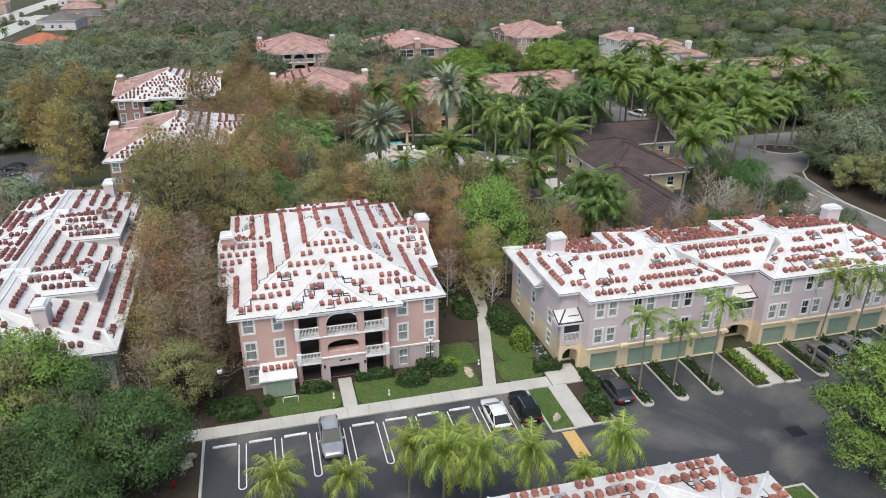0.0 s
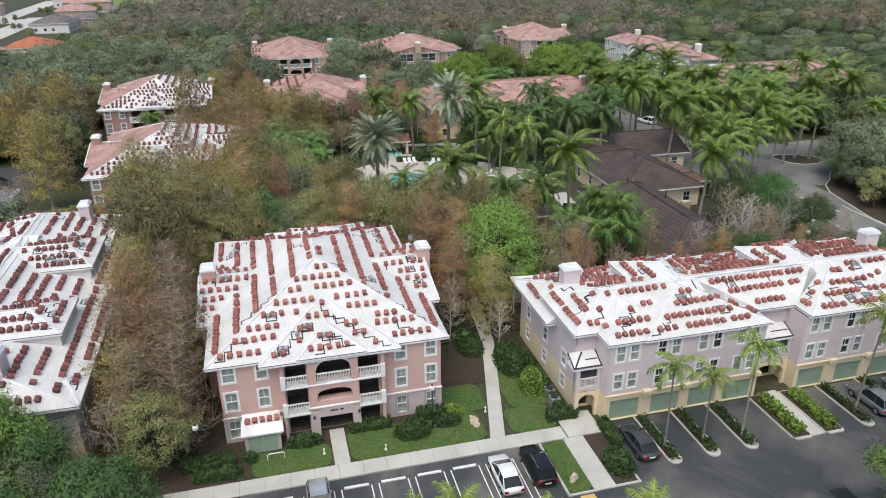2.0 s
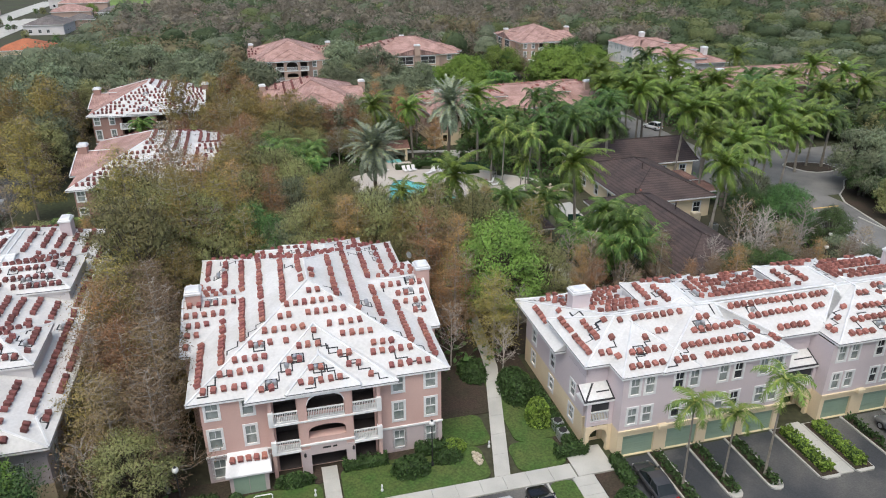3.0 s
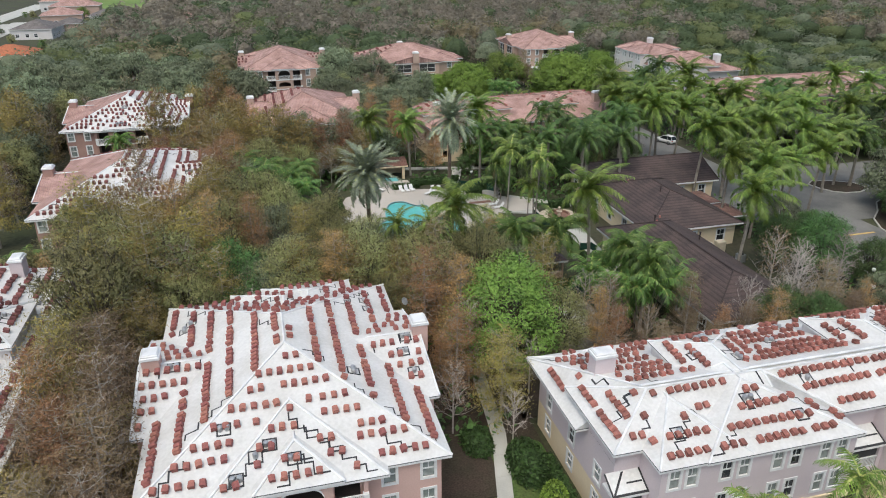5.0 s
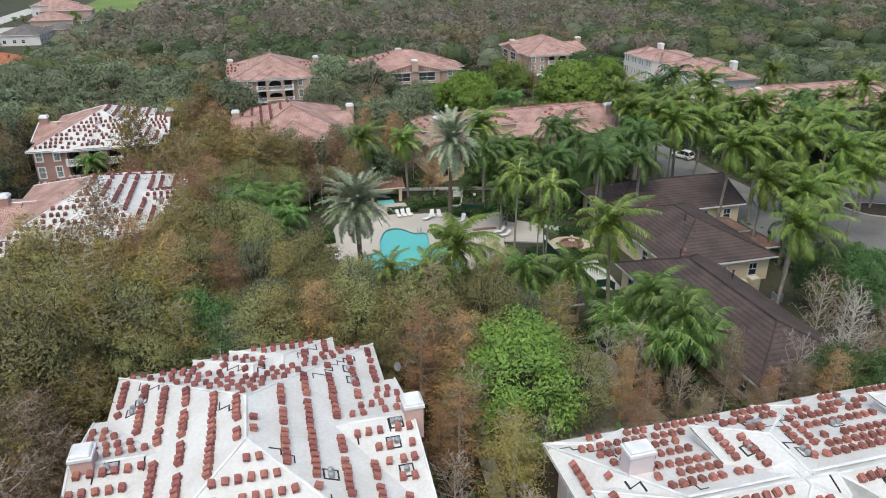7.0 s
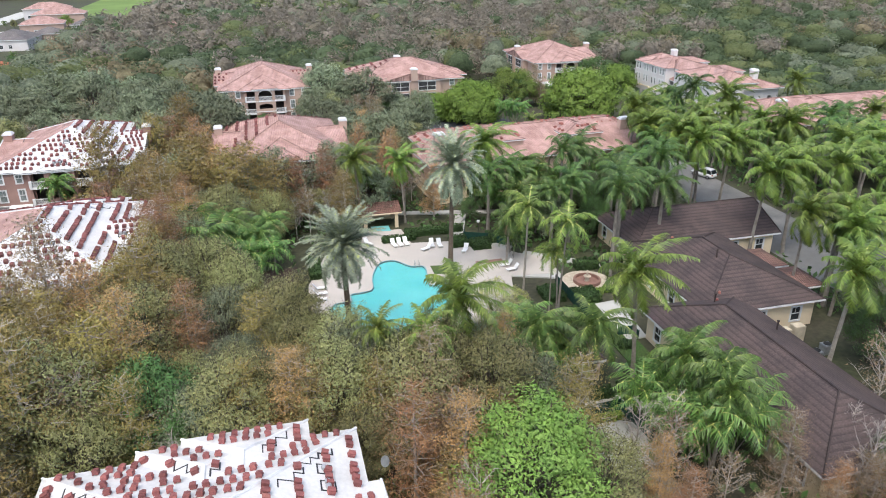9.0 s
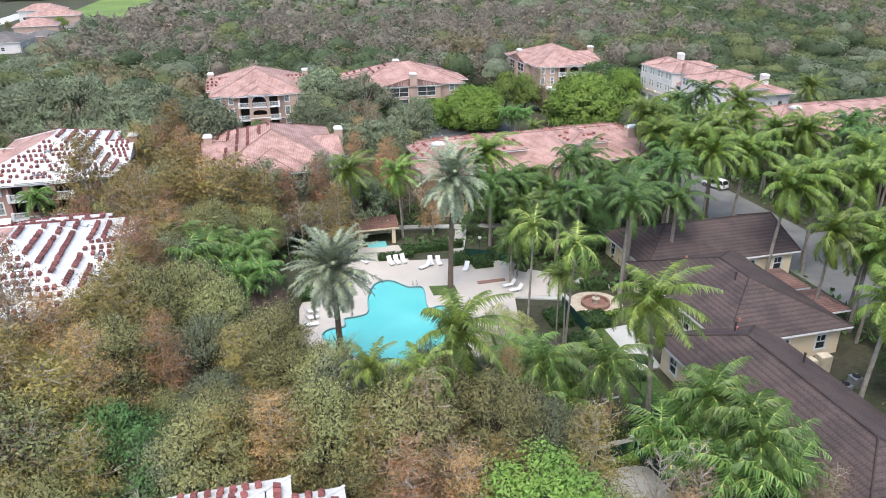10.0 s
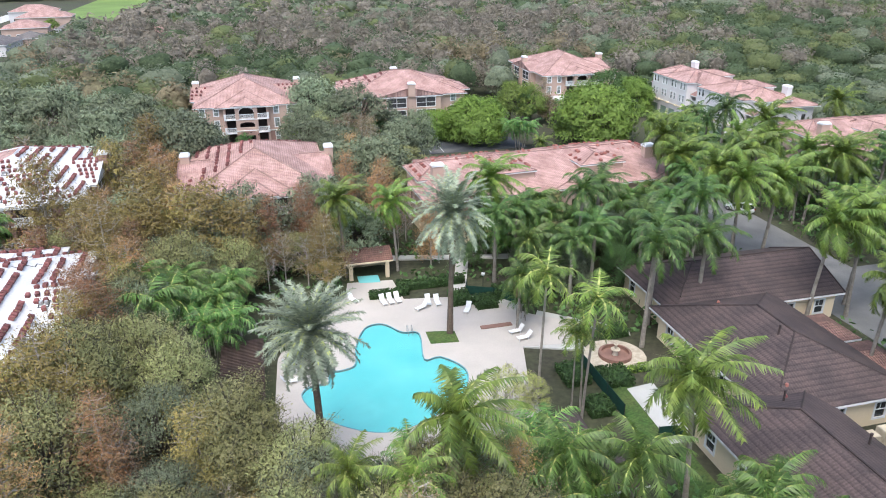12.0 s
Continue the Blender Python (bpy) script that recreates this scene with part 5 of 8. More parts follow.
def bare_tree(name, seed, height, radius, label, sparse=0, mat="dry", twigs=6, limbs=26):
    """A leafless tree: trunk, limbs, twigs, and a few last leaves."""
    rng = np.random.default_rng(seed)
    tree = thing(name, label, "tree")
    g = Geo()
    g.tube([(0, 0, -0.2), (0.1, 0, height * 0.5), (0, 0.1, height)], [height * 0.014, height * 0.009, 0.012], 5)
    tips, fine, fo = [], [], []
    for i in range(limbs):
        f = 0.22 + 0.75 * i / limbs
        a, ln = 2.4 * i + rng.uniform(-0.4, 0.4), radius * (1.15 - f) ** 0.6 * rng.uniform(0.7, 1.15)
        p0 = np.array([0, 0, height * f])
        d = unit(np.array([math.cos(a), math.sin(a), rng.uniform(0.45, 1.0)]))
        p1, p2 = p0 + d * ln * 0.55, p0 + d * ln + np.array([0, 0, ln * 0.15])
        g.tube([p0, p1, p2], [0.055, 0.035, 0.012], 3, cap=False)
        for k in range(twigs):
            s = rng.uniform(0.3, 1.0)
            q = p0 + (p2 - p0) * s
            e = unit(d + rng.normal(size=3) * 0.6)
            t1 = q + e * ln * rng.uniform(0.25, 0.5)
            g.tube([q, t1], [0.024, 0.008], 3, cap=False)
            tips.append(t1)
            for _ in range(5):  # twig ends: slender pointed slips
                e2 = unit(e + rng.normal(size=3) * 0.7)
                q2 = q + (t1 - q) * rng.uniform(0.3, 1)
                w = unit(np.cross(e2, rng.normal(size=3))) * 0.014
                fine += [q2 - w, q2 + w, q2 + e2 * ln * rng.uniform(0.12, 0.3)]
                fo += [e2, e2, e2]
    k = len(g.v)
    g.v += [tuple(p) for p in fine]
    g.f += [(k + 3 * i, k + 3 * i + 1, k + 3 * i + 2) for i in range(len(fine) // 3)]
    g.mi += [0] * (len(fine) // 3)
    part("trunk", g, M["twig_bark"], tree)
    if sparse:
        p = np.array(tips)[rng.integers(0, len(tips), sparse)] + rng.normal(size=(sparse, 3)) * 0.4
        v, n = sprays(p, p - np.array([0, 0, height * 0.5]), 0.14, rng, 2.2, 0.8)
        part("crown", tri_mesh("crown", v, M[mat], n), M[mat], tree)
    return tree


def frond_cards(rng, az, elev, length, droop, pairs, leaf, width, hang, base, wind=(0, 0)):
    """One feather frond: slender leaflets in two ranks along a drooping midrib. Returns triangles, their normals and the midrib's points."""
    n = pairs
    s = np.linspace(0.06, 1, n)
    ang = elev - droop * s ** 1.3
    step = length / n
    r = np.cumsum(np.cos(ang)) * step
    z = np.cumsum(np.sin(ang)) * step
    out = np.array([math.cos(az), math.sin(az)])
    sidev = np.array([-out[1], out[0], 0])
    blow = np.array([wind[0], wind[1], 0.0])
    mid = np.stack([out[0] * r + wind[0] * s ** 2 * length, out[1] * r + wind[1] * s ** 2 * length, z], 1) + base
    way = unit(np.gradient(mid, axis=0))
    prof = np.sin(np.pi * (0.14 + 0.78 * s)) ** 0.7
    top = unit(np.cross(way, sidev))
    top = np.where(top[:, 2:] < 0, -top, top)
    tris, nrms = [], []
    for sg in (-1, 1):
        for lift in (rng.uniform(-0.18, 0.22, (n, 1)),):
            d = unit(way * 0.5 + sg * sidev * 0.8 + top * lift + blow * 0.9 + np.array([0, 0, -1.0]) * (hang * (0.35 + 0.65 * s))[:, None] + rng.normal(size=(n, 3)) * 0.13)
            tip = mid + d * (leaf * prof * rng.uniform(0.8, 1.12, n))[:, None]
            wv = way * width * 0.5
            q = np.empty((n, 3, 3))
            first, second = (mid - wv, mid + wv) if sg < 0 else (mid + wv, mid - wv)
            q[:, 0], q[:, 1], q[:, 2] = first, tip, second
            face = unit(np.cross(q[:, 1] - q[:, 0], q[:, 2] - q[:, 0]))
            face = np.where(face[:, 2:] < 0, -face, face)
            tris.append(q.reshape(-1, 3))
            nrms.append(np.repeat(unit(face * 0.75 + top * 0.35), 3, axis=0))
    return np.concatenate(tris), np.concatenate(nrms), mid[:: max(1, n // 4)]


def palm(name, seed, height, label, mat, fronds=20, length=3.6, pairs=22, leaf=0.75, width=0.1, hang=0.5, top=1.35, low=-0.5, droop=1.5,
         trunk_r=0.16, bark="palm_bark", lean=0.6, shaft=0.0, dead=0, nuts=0, wind=(0, 0), stems=1, spread=0.8):
    rng = np.random.default_rng(seed)
    tree = thing(name, label, "palm tree")
    tg, leaves, dry, ribs = Geo(), [], [], []
    for st in range(stems):
        a0 = rng.uniform(0, 6.28)
        bx, by = (spread * math.cos(a0) * rng.uniform(0.2, 1), spread * math.sin(a0) * rng.uniform(0.2, 1)) if stems > 1 else (0, 0)
        h = height * (rng.uniform(0.55, 1.0) if stems > 1 else 1)
        lx, ly = lean * math.cos(a0) * (2 if stems > 1 else 1), lean * math.sin(a0) * (2 if stems > 1 else 1)
        top_at = np.array([bx + lx, by + ly, h])
        pts = [(bx, by, -0.2), (bx + lx * 0.25, by + ly * 0.25, h * 0.35), (bx + lx * 0.65, by + ly * 0.65, h * 0.75), tuple(top_at)]
        tg.tube(pts, [trunk_r * 1.35, trunk_r, trunk_r * 0.9, trunk_r * 0.85], 8)
        base = top_at
        if shaft:
            sg = Geo()
            sg.lathe([(trunk_r * 1.0, 0), (trunk_r * 1.15, 0.3 * shaft), (trunk_r * 0.6, shaft)], 8, tuple(top_at))
            part("crownshaft", sg, M["shaft"], tree, "smooth green crownshaft")
            base = top_at + np.array([0, 0, shaft * 0.9])
        nf = fronds if stems == 1 else max(6, fronds // 2)
        for i in range(nf):
            f = (i + 0.5) / nf
            el = top + (low - top) * f ** 1.15 + rng.uniform(-0.15, 0.15)
            q, nq, mid = frond_cards(rng, 2.4 * i + rng.uniform(-0.2, 0.2), el, length * rng.uniform(0.85, 1.08), droop * rng.uniform(0.8, 1.2), pairs, leaf, width, hang, base, wind)
            leaves.append(q)
            line = np.concatenate([base[None], mid])
            wv = np.array([math.sin(2.4 * i), -math.cos(2.4 * i), 0.0]) * 0.05
            for p, q2 in zip(line, line[1:]):
                ribs.append(np.stack([p - wv, q2, p + wv]) + np.array([0, 0, 0.03]))
        for i in range(dead):
            q, nq, mid = frond_cards(rng, 2.1 * i, -0.5, length * 0.7, 1.1, pairs // 2, leaf * 0.7, width, hang * 2, base - np.array([0, 0, 0.2]))
            dry.append(q)
    part("trunk", tg, M[bark], tree)
    crown = part("crown", tri_mesh("crown", np.concatenate(leaves), M[mat]), M[mat], tree)
    part("frond_ribs", tri_mesh("frond_ribs", np.concatenate(ribs), M["rib"]), M["rib"], crown, "pale yellow-green frond ribs")
    if dry:
        part("dead_skirt", tri_mesh("dead_skirt", np.concatenate(dry), M["dead_frond"]), M["dead_frond"], tree, "hanging dry fronds")
    if nuts:
        ng = Geo()
        r2 = random.Random(seed)
        for i in range(nuts):
            a = 6.28 * i / nuts
            ng.blob(top_at[0] + 0.35 * math.cos(a), top_at[1] + 0.35 * math.sin(a), top_at[2] - 0.15 - 0.25 * (i % 2), 0.14, 0.14, 0.18, r2, 6, 4, 0.05)
        part("coconut_bunch", ng, M["coconut"], tree, "bunch of golden coconuts")
    return tree


# the first of each kind; each is moved to its own place when it is first used
WIND = (0.2, -0.055)
KINDS = {
    "olive": [broad_tree("olive_green_tree", 10 + i, 9.5 + i % 2, 4.2, "olive", "spreading tree with fine olive green leaves", 17000, 0.075, 80, twigs=4, fill=4000, puff=0.25) for i in range(3)],
    "airy": [broad_tree("yellow_green_tree", 25 + i, 8.6, 3.8, "airy", "thin tree with pale yellow-green leaves", 4200, 0.1, 46, twigs=7, fill=0, puff=0.2, bark="bare_bark") for i in range(2)],
    "green": [broad_tree("green_tree", 20 + i, 10.2, 4.5, "green", "full round tree with fresh green leaves", 21000, 0.088, 84, fill=3000, puff=0.22) for i in range(2)],
    "deep": [broad_tree("dark_green_tree", 30 + i, 9.6, 4.5, "deep", "dense dark green tree", 16000, 0.095, 70, fill=4000) for i in range(2)],
    "sage": [broad_tree("grey_green_tree", 40 + i, 8.8, 4.6, "sage", "grey-green oak with a broad fine-leaved crown", 18000, 0.07, 84, puff=0.23, twigs=4, fill=5000) for i in range(3)],
    "rust": [cypress("rusty_cypress", 50 + i, 11.2 + i, 3.4, "rust", "tall feathery cypress in rusty winter colour") for i in range(2)],
    "gold": [cypress("golden_cypress", 55 + i, 11.2 - i, 3.7, "gold", "feathery cypress turning golden olive", 12000, 0.07) for i in range(3)],
    "dry": [cypress("brown_cypress", 60 + i, 10.5 + i, 3.3, "dry", "thin brown cypress losing its needles", 9000, 0.066) for i in range(2)],
    "bare": [bare_tree("bare_tree", 70 + i, 9.5 + i, 3.2, "leafless pale grey tree") for i in range(2)],
    "sparse": [bare_tree("sparse_tree", 75 + i, 10, 3.5, "nearly leafless tree with a few brown leaves", sparse=900) for i in range(2)],
    "coco": [palm("coconut_palm", 80 + i, 10.4, "coconut palm with windblown yellow-green fronds", "coco", 26, 4.2, 52, 0.98, 0.13, 0.75, 1.5, -0.85, 1.5, 0.16, lean=0.7, nuts=10, wind=WIND) for i in range(3)],
    "coco_tall": [palm("coconut_palm", 134 + i, 11.3, "tall coconut palm with a small arching crown", "coco", 19, 3.1, 40, 0.75, 0.1, 0.7, 1.5, -0.7, 1.6, 0.13, lean=0.3, nuts=6, wind=(0.1, -0.03)) for i in range(2)],
    "royal": [palm("royal_palm", 84 + i, 9.2, "royal palm with green crownshaft and smooth trunk", "royal", 18, 4.3, 48, 0.95, 0.13, 0.65, 1.45, -0.3, 2.0, 0.22, lean=0.15, shaft=1.3, wind=(0.12, -0.03)) for i in range(2)],
    "date": [palm("date_palm", 88 + i, 11.2, "tall date palm with stiff grey-green crown", "date", 96, 4.2, 46, 0.66, 0.115, 0.12, 1.5, -1.1, 0.95, 0.26, "brown_bark", lean=0.3, dead=8) for i in range(2)],
    "areca": [palm("areca_palm", 92 + i, 5.6, "clump of bright green feathery palms", "areca", 22, 3.0, 18, 0.95, 0.13, 0.8, 1.5, 0.1, 1.9, 0.06, lean=0.75, stems=8, spread=1.5) for i in range(2)],
    "foxtail": [palm("foxtail_palm", 96 + i, 5.4, "slender ornamental palm with arching fronds", "coco", 13, 1.8, 24, 0.55, 0.07, 0.7, 1.3, -0.35, 1.9, 0.055, lean=0.25, shaft=0.7) for i in range(2)],
    "court": [palm("courtyard_palm", 140 + i, 3.9, "small courtyard palm with bright arching fronds", "court", 24, 2.6, 30, 0.8, 0.08, 0.75, 1.45, -0.35, 1.8, 0.08, lean=0.3, shaft=0.5) for i in range(2)],
    "coco_low": [palm("coconut_palm", 130 + i, 6.0, "short coconut palm with arching yellow-green fronds", "coco", 28, 3.4, 42, 0.95, 0.1, 0.8, 1.5, -0.8, 1.6, 0.13, lean=0.4, nuts=8, wind=WIND) for i in range(2)],
    "queen": [palm("queen_palm", 99 + i, 7.6, "queen palm with drooping green fronds", "queen", 22, 3.6, 42, 0.95, 0.12, 0.9, 1.45, -0.6, 1.9, 0.14, lean=0.4, dead=3, wind=(0.1, -0.03)) for i in range(3)],
    "ball": [broad_tree("shade_tree", 150 + i, 9.5, 7.2, "ball", "wide domed shade tree with dense bright green leaves", 24000, 0.2, 170, low=0.14, puff=0.2, fill=2200, twigs=0) for i in range(2)],
}
FAR = {
    "olive": [broad_tree("olive_green_tree", 110 + i, 9.5, 4.3, "olive", "spreading tree with olive green leaves", 6500, 0.14, 46, twigs=0, fill=700) for i in range(2)],
    "deep": [broad_tree("dark_green_tree", 113 + i, 10, 4.6, "deep", "dense dark green tree", 6500, 0.15, 46, twigs=0, fill=700) for i in range(2)],
    "green": [broad_tree("green_tree", 115 + i, 10, 4.6, "green", "full round tree with fresh green leaves", 7000, 0.16, 46, twigs=0, fill=700) for i in range(2)],
    "sage": [broad_tree("grey_green_tree", 117 + i, 9, 4.9, "sage", "grey-green oak with a broad fine-leaved crown", 6800, 0.14, 56, twigs=0, puff=0.25, fill=2200) for i in range(3)],
    "rust": [cypress("rusty_cypress", 121, 11.5, 3.6, "rust", "tall feathery cypress in rusty winter colour", 6500, 0.105)],
    "gold": [cypress("golden_cypress", 122, 11, 3.8, "gold", "feathery cypress turning golden olive", 7000, 0.11)],
    "dry": [cypress("brown_cypress", 123, 11, 3.3, "dry", "thin brown cypress losing its needles", 3800, 0.1)],
}
USED = set()


def plant(kind, u, v, size=1.0, turn=None, z=0.0):
    rng = random.Random(int(u * 131 + v * 977) & 0xFFFFFF)
    first = rng.choice(FAR[kind] if (v > 84 or u < -26 or u > 96) and kind in FAR else KINDS[kind])
    if turn is None:  # palms lean with the wind, so they keep their bearing
        turn = rng.uniform(-25, 25) if kind in ("coco", "coco_low", "coco_tall", "queen", "royal") else rng.uniform(0, 360)
    m = spot(u, v, z, turn) @ Matrix.Diagonal((size * rng.uniform(0.93, 1.07), size * rng.uniform(0.93, 1.07), size * rng.uniform(0.92, 1.1), 1))
    if first.name not in USED:
        USED.add(first.name)
        first.matrix_world = m
        return first
    return copy_thing(first, m)


# single trees and palms with a place of their own
PALMS = [("date", 23.3, 50.3, 1.12), ("date", 39.0, 68.3, 1.05), ("coco", 49.3, 37.0, 1.27), ("coco", 30.8, 38.3, 1.2), ("coco_tall", 23.9, 36.0, 0.93), ("coco_tall", 27.4, 33.5, 1.0), ("coco", 68.4, 33.2, 0.98),
         ("areca", 31.0, 44.2, 0.85), ("coco", 87.2, 55.9, 1.05), ("coco", 86.4, 64.6, 1.1), ("coco", 87.8, 72.0, 1.1), ("coco", 86.2, 79.0, 1.15), ("coco", 78.4, 44.0, 1.05),
         ("coco", 80.5, 48.0, 1.05), ("royal", 73.5, 76.5, 1.05), ("royal", 70.9, 78.4, 1.05), ("royal", 61.6, 65.0, 1.12), ("royal", 67.4, 64.4, 1.12), ("royal", 58.6, 60.6, 1.0), ("royal", 63.5, 83.5, 1.15),
         ("royal", 57.6, 72.0, 0.95), ("royal", 65, 74, 1.0), ("royal", 71.5, 72.5, 1.0), ("royal", 54.5, 71, 0.95), ("foxtail", 46.2, 51.2, 1.5)]
PALMS += [("foxtail", 47.4, 51.8, 1.6), ("foxtail", 46.8, 50.2, 1.4), ("foxtail", 44.4, 55.0, 1.35), ("queen", 46.5, 67, 0.95), ("queen", 50, 74.5, 1.0), ("areca", 48, 70, 0.9),
          ("queen", 43.2, 35.2, 1.1), ("queen", 38.6, 37.2, 1.05), ("queen", 41.6, 38.4, 0.95), ("areca", 39.2, 40.3, 1.2), ("queen", 49.4, 30.0, 1.1), ("queen", 52.0, 31.8, 1.15),
          ("queen", 50.6, 26.8, 1.15), ("queen", 52.2, 28.4, 1.05), ("areca", 50.8, 30.6, 1.15), ("areca", 37.2, 37.4, 1.15), ("queen", 49.2, 23.6, 1.05), ("areca", 50.4, 24.4, 1.15),
          ("areca", 48.6, 28.2, 1.05), ("coco", 29.6, 86.0, 0.82), ("coco", 36.5, 86.5, 0.8), ("queen", 31.0, 91, 0.8), ("areca", 33, 95, 0.9), ("areca", 13.5, 69.0, 1.25)]
PALMS += [("areca", 8.4, 75.0, 1.3), ("areca", 13.0, 75, 1.2), ("areca", 7.0, 71.0, 1.25), ("queen", 16.2, 74.0, 1.0), ("queen", 10.6, 77.0, 1.0), ("queen", 6.4, 73.5, 1.0),
          ("queen", 11.5, 73.5, 1.05), ("queen", 8.8, 70.2, 0.95), ("queen", 14.8, 71.0, 0.95), ("areca", 50, 88, 0.9), ("queen", 53, 84, 0.95), ("queen", 57, 90, 0.95),
          ("areca", 62, 84, 1.0), ("queen", 67, 88, 1.0), ("royal", 48, 80, 0.9), ("areca", 58, 79, 1.0), ("queen", 73, 84, 1.0), ("foxtail", 37.5, -10.3, 1.0),
          ("foxtail", 41.2, -10.3, 0.85), ("foxtail", 44.9, -10.6, 1.1), ("foxtail", 57.2, -10.2, 1.15), ("foxtail", 61.9, -10.0, 1.1), ("foxtail", 66.0, -9.6, 1.05), ("foxtail", 69.5, -9.8, 1.0)]
PALMS += [("court", 3.6, -18.8, 1.05), ("court", 8.4, -19.8, 0.95), ("court", 13.2, -18.2, 1.15), ("court", 15.6, -19.8, 1.1), ("court", 18.4, -20.6, 1.2), ("court", 22.2, -21.4, 1.15),
          ("court", 25.6, -22.6, 0.85), ("court", 29.5, -21.6, 1.1), ("court", 17.0, -17.6, 0.95), ("queen", -13.0, 54.6, 1.1), ("queen", -9.8, 54.2, 1.0), ("queen", -14.6, 98.5, 1.1),
          ("areca", -18, 52, 0.8)]
rng0 = random.Random(77)
for k in range(19):  # the palm grove between the pool and the row house
    PALMS.append((rng0.choice(("queen", "areca", "royal", "queen", "coco")), rng0.uniform(48, 80), rng0.uniform(74, 90), rng0.uniform(0.8, 1.02)))
# the palm avenue beside the drive
AVENUE = [("coco", 91.7, 59.6, 1.03), ("coco", 93.9, 55.3, 1.03), ("royal", 79.4, 46.2, 0.98), ("coco", 87.0, 63.3, 1.03), ("coco", 79.4, 60.7, 1.03),
          ("coco", 96.1, 100.4, 0.98), ("coco", 134.0, 94.5, 0.98), ("royal", 122.0, 93.5, 0.98), ("coco", 128.0, 92.0, 0.9), ("coco", 107.5, 72.2, 1.03),
          ("coco", 103.5, 58.5, 0.93), ("coco", 85.5, 77.1, 1.03), ("royal", 97.2, 110.6, 0.98), ("coco", 99.7, 89.2, 1.03), ("coco", 140.0, 91.0, 0.98),
          ("coco", 119.5, 73.3, 0.98), ("coco", 103.6, 84.7, 1.03), ("royal", 109.0, 83.2, 1.03), ("coco", 99.5, 96.5, 1.03), ("coco", 93.6, 50.2, 0.83),
          ("coco", 84.6, 46.7, 0.98), ("coco", 76.5, 48.8, 1.03), ("royal", 84.5, 92.7, 0.98), ("coco", 129.7, 117.3, 0.98), ("coco", 134.2, 78.9, 0.98)]
for k in range(15):
    AVENUE.append((rng0.choice(("coco", "coco", "royal", "queen")), rng0.choice((80.5, 83.0, 97.5, 100.5)) + rng0.uniform(-1.2, 1.2), 70 + k * 2.8 + rng0.uniform(-2, 2), rng0.uniform(1.0, 1.2)))
for k in range(9):
    PALMS.append((rng0.choice(("queen", "areca", "royal", "coco")), rng0.uniform(106, 140), rng0.uniform(62, 96), rng0.uniform(0.6, 0.8)))

KEEP_OUT = [(-1.5, 23, -3, 28.5), (30.5, 75, -14, 13.5), (-28, -8.5, -1.5, 45), (-20.5, 1.6, 56.5, 83.5), (-26, -3, 99.5, 129), (8, 31, 97, 126),
            (6, 29, 151, 180), (37.5, 67, 152.5, 178), (89, 112, 169, 199), (41, 84, 93.5, 113), (118.5, 138, 128, 172), (111, 158, 97, 118.5),
            (-8, 36, -50, -27), (19, 50, 47, 80), (53.5, 77, 19, 63), (66, 85, 59, 75)]
KEEP_OUT += [(29, 36, 80, 89), (51, 58, 54, 62), (41.5, 48, 33.5, 44.5), (38, 52, 28, 36.5), (23, 29.5, -6, 9), (13.5, 21, 51, 69),
             (-14.6, -9, 52.4, 56), (6.8, 18, 61.5, 78), (22, 31.5, 38, 47), (29.0, 36.6, 14.5, 25.0), (98, 119, 118, 174), (55, 106, 118, 158)]
KEEP_OUT += [(a - 0.5, b + 0.5, c - 0.5, d + 0.5) for a, b, c, d in ROADS]


outside = lambda u, v: abs((u - 5) * 0.964 - (v + 60.6) * 0.266) > 0.63 * ((u - 5) * 0.266 + (v + 60.6) * 0.964) + 22


def blocked(u, v, r=0.0):
    return any(a - r < u < b + r and c - r < v < d + r for a, b, c, d in KEEP_OUT)


for k in range(22):  # low palms between the drive and the pale row house
    PALMS.append((rng0.choice(("queen", "coco_low", "areca", "coco_low")), rng0.uniform(98, 113), rng0.uniform(98, 140), rng0.uniform(0.8, 1.05)))
PALMS += [("coco_low", 72.5, 126, 0.8), ("coco_low", 76.5, 125, 0.85), ("coco_low", 80, 130, 0.7), ("areca", 78, 138, 0.9), ("areca", 73, 140, 0.9), ("queen", 113, 146, 1.2), ("queen", 114.5, 143, 1.15)]
for kind, u, v, size in PALMS:
    if (76 < u < 84 and v < 43) or (76 < u and blocked(u, v, 0.3) and not 98 < u < 111) or (u > 83 and v < 50):
        continue
    plant(kind, u, v, size)

SINGLES = [("green", 32.4, 20.0, 1.34), ("bare", 42.6, 24.6, 0.78), ("sparse", 44.6, 22.6, 0.72), ("bare", 46.0, 25.2, 0.7), ("rust", 42.4, 20.6, 0.7), ("gold", -7.4, 3.0, 1.0),
           ("dry", -7.5, 7.5, 1.05), ("gold", -7.2, 12.0, 1.05), ("gold", -7.5, 17.0, 1.08), ("olive", -7.3, 22.0, 1.0), ("gold", -7.4, 27.5, 1.1), ("olive", 4.6, 60.0, 1.2),
           ("gold", 4.4, 64.2, 1.2), ("rust", 4.8, 68.6, 1.1), ("olive", 2.8, 56.2, 1.15), ("olive", -1.5, 54.2, 1.08), ("deep", -11.4, -7.2, 0.98), ("deep", -6.6, -11.6, 0.95),
           ("deep", -15.8, -3.6, 0.95), ("deep", -12.5, -13.0, 1.0), ("deep", -15, -16, 1.0), ("deep", -11, -18, 0.9), ("green", 50.4, -25.6, 0.95), ("green", 57, -25, 0.95)]
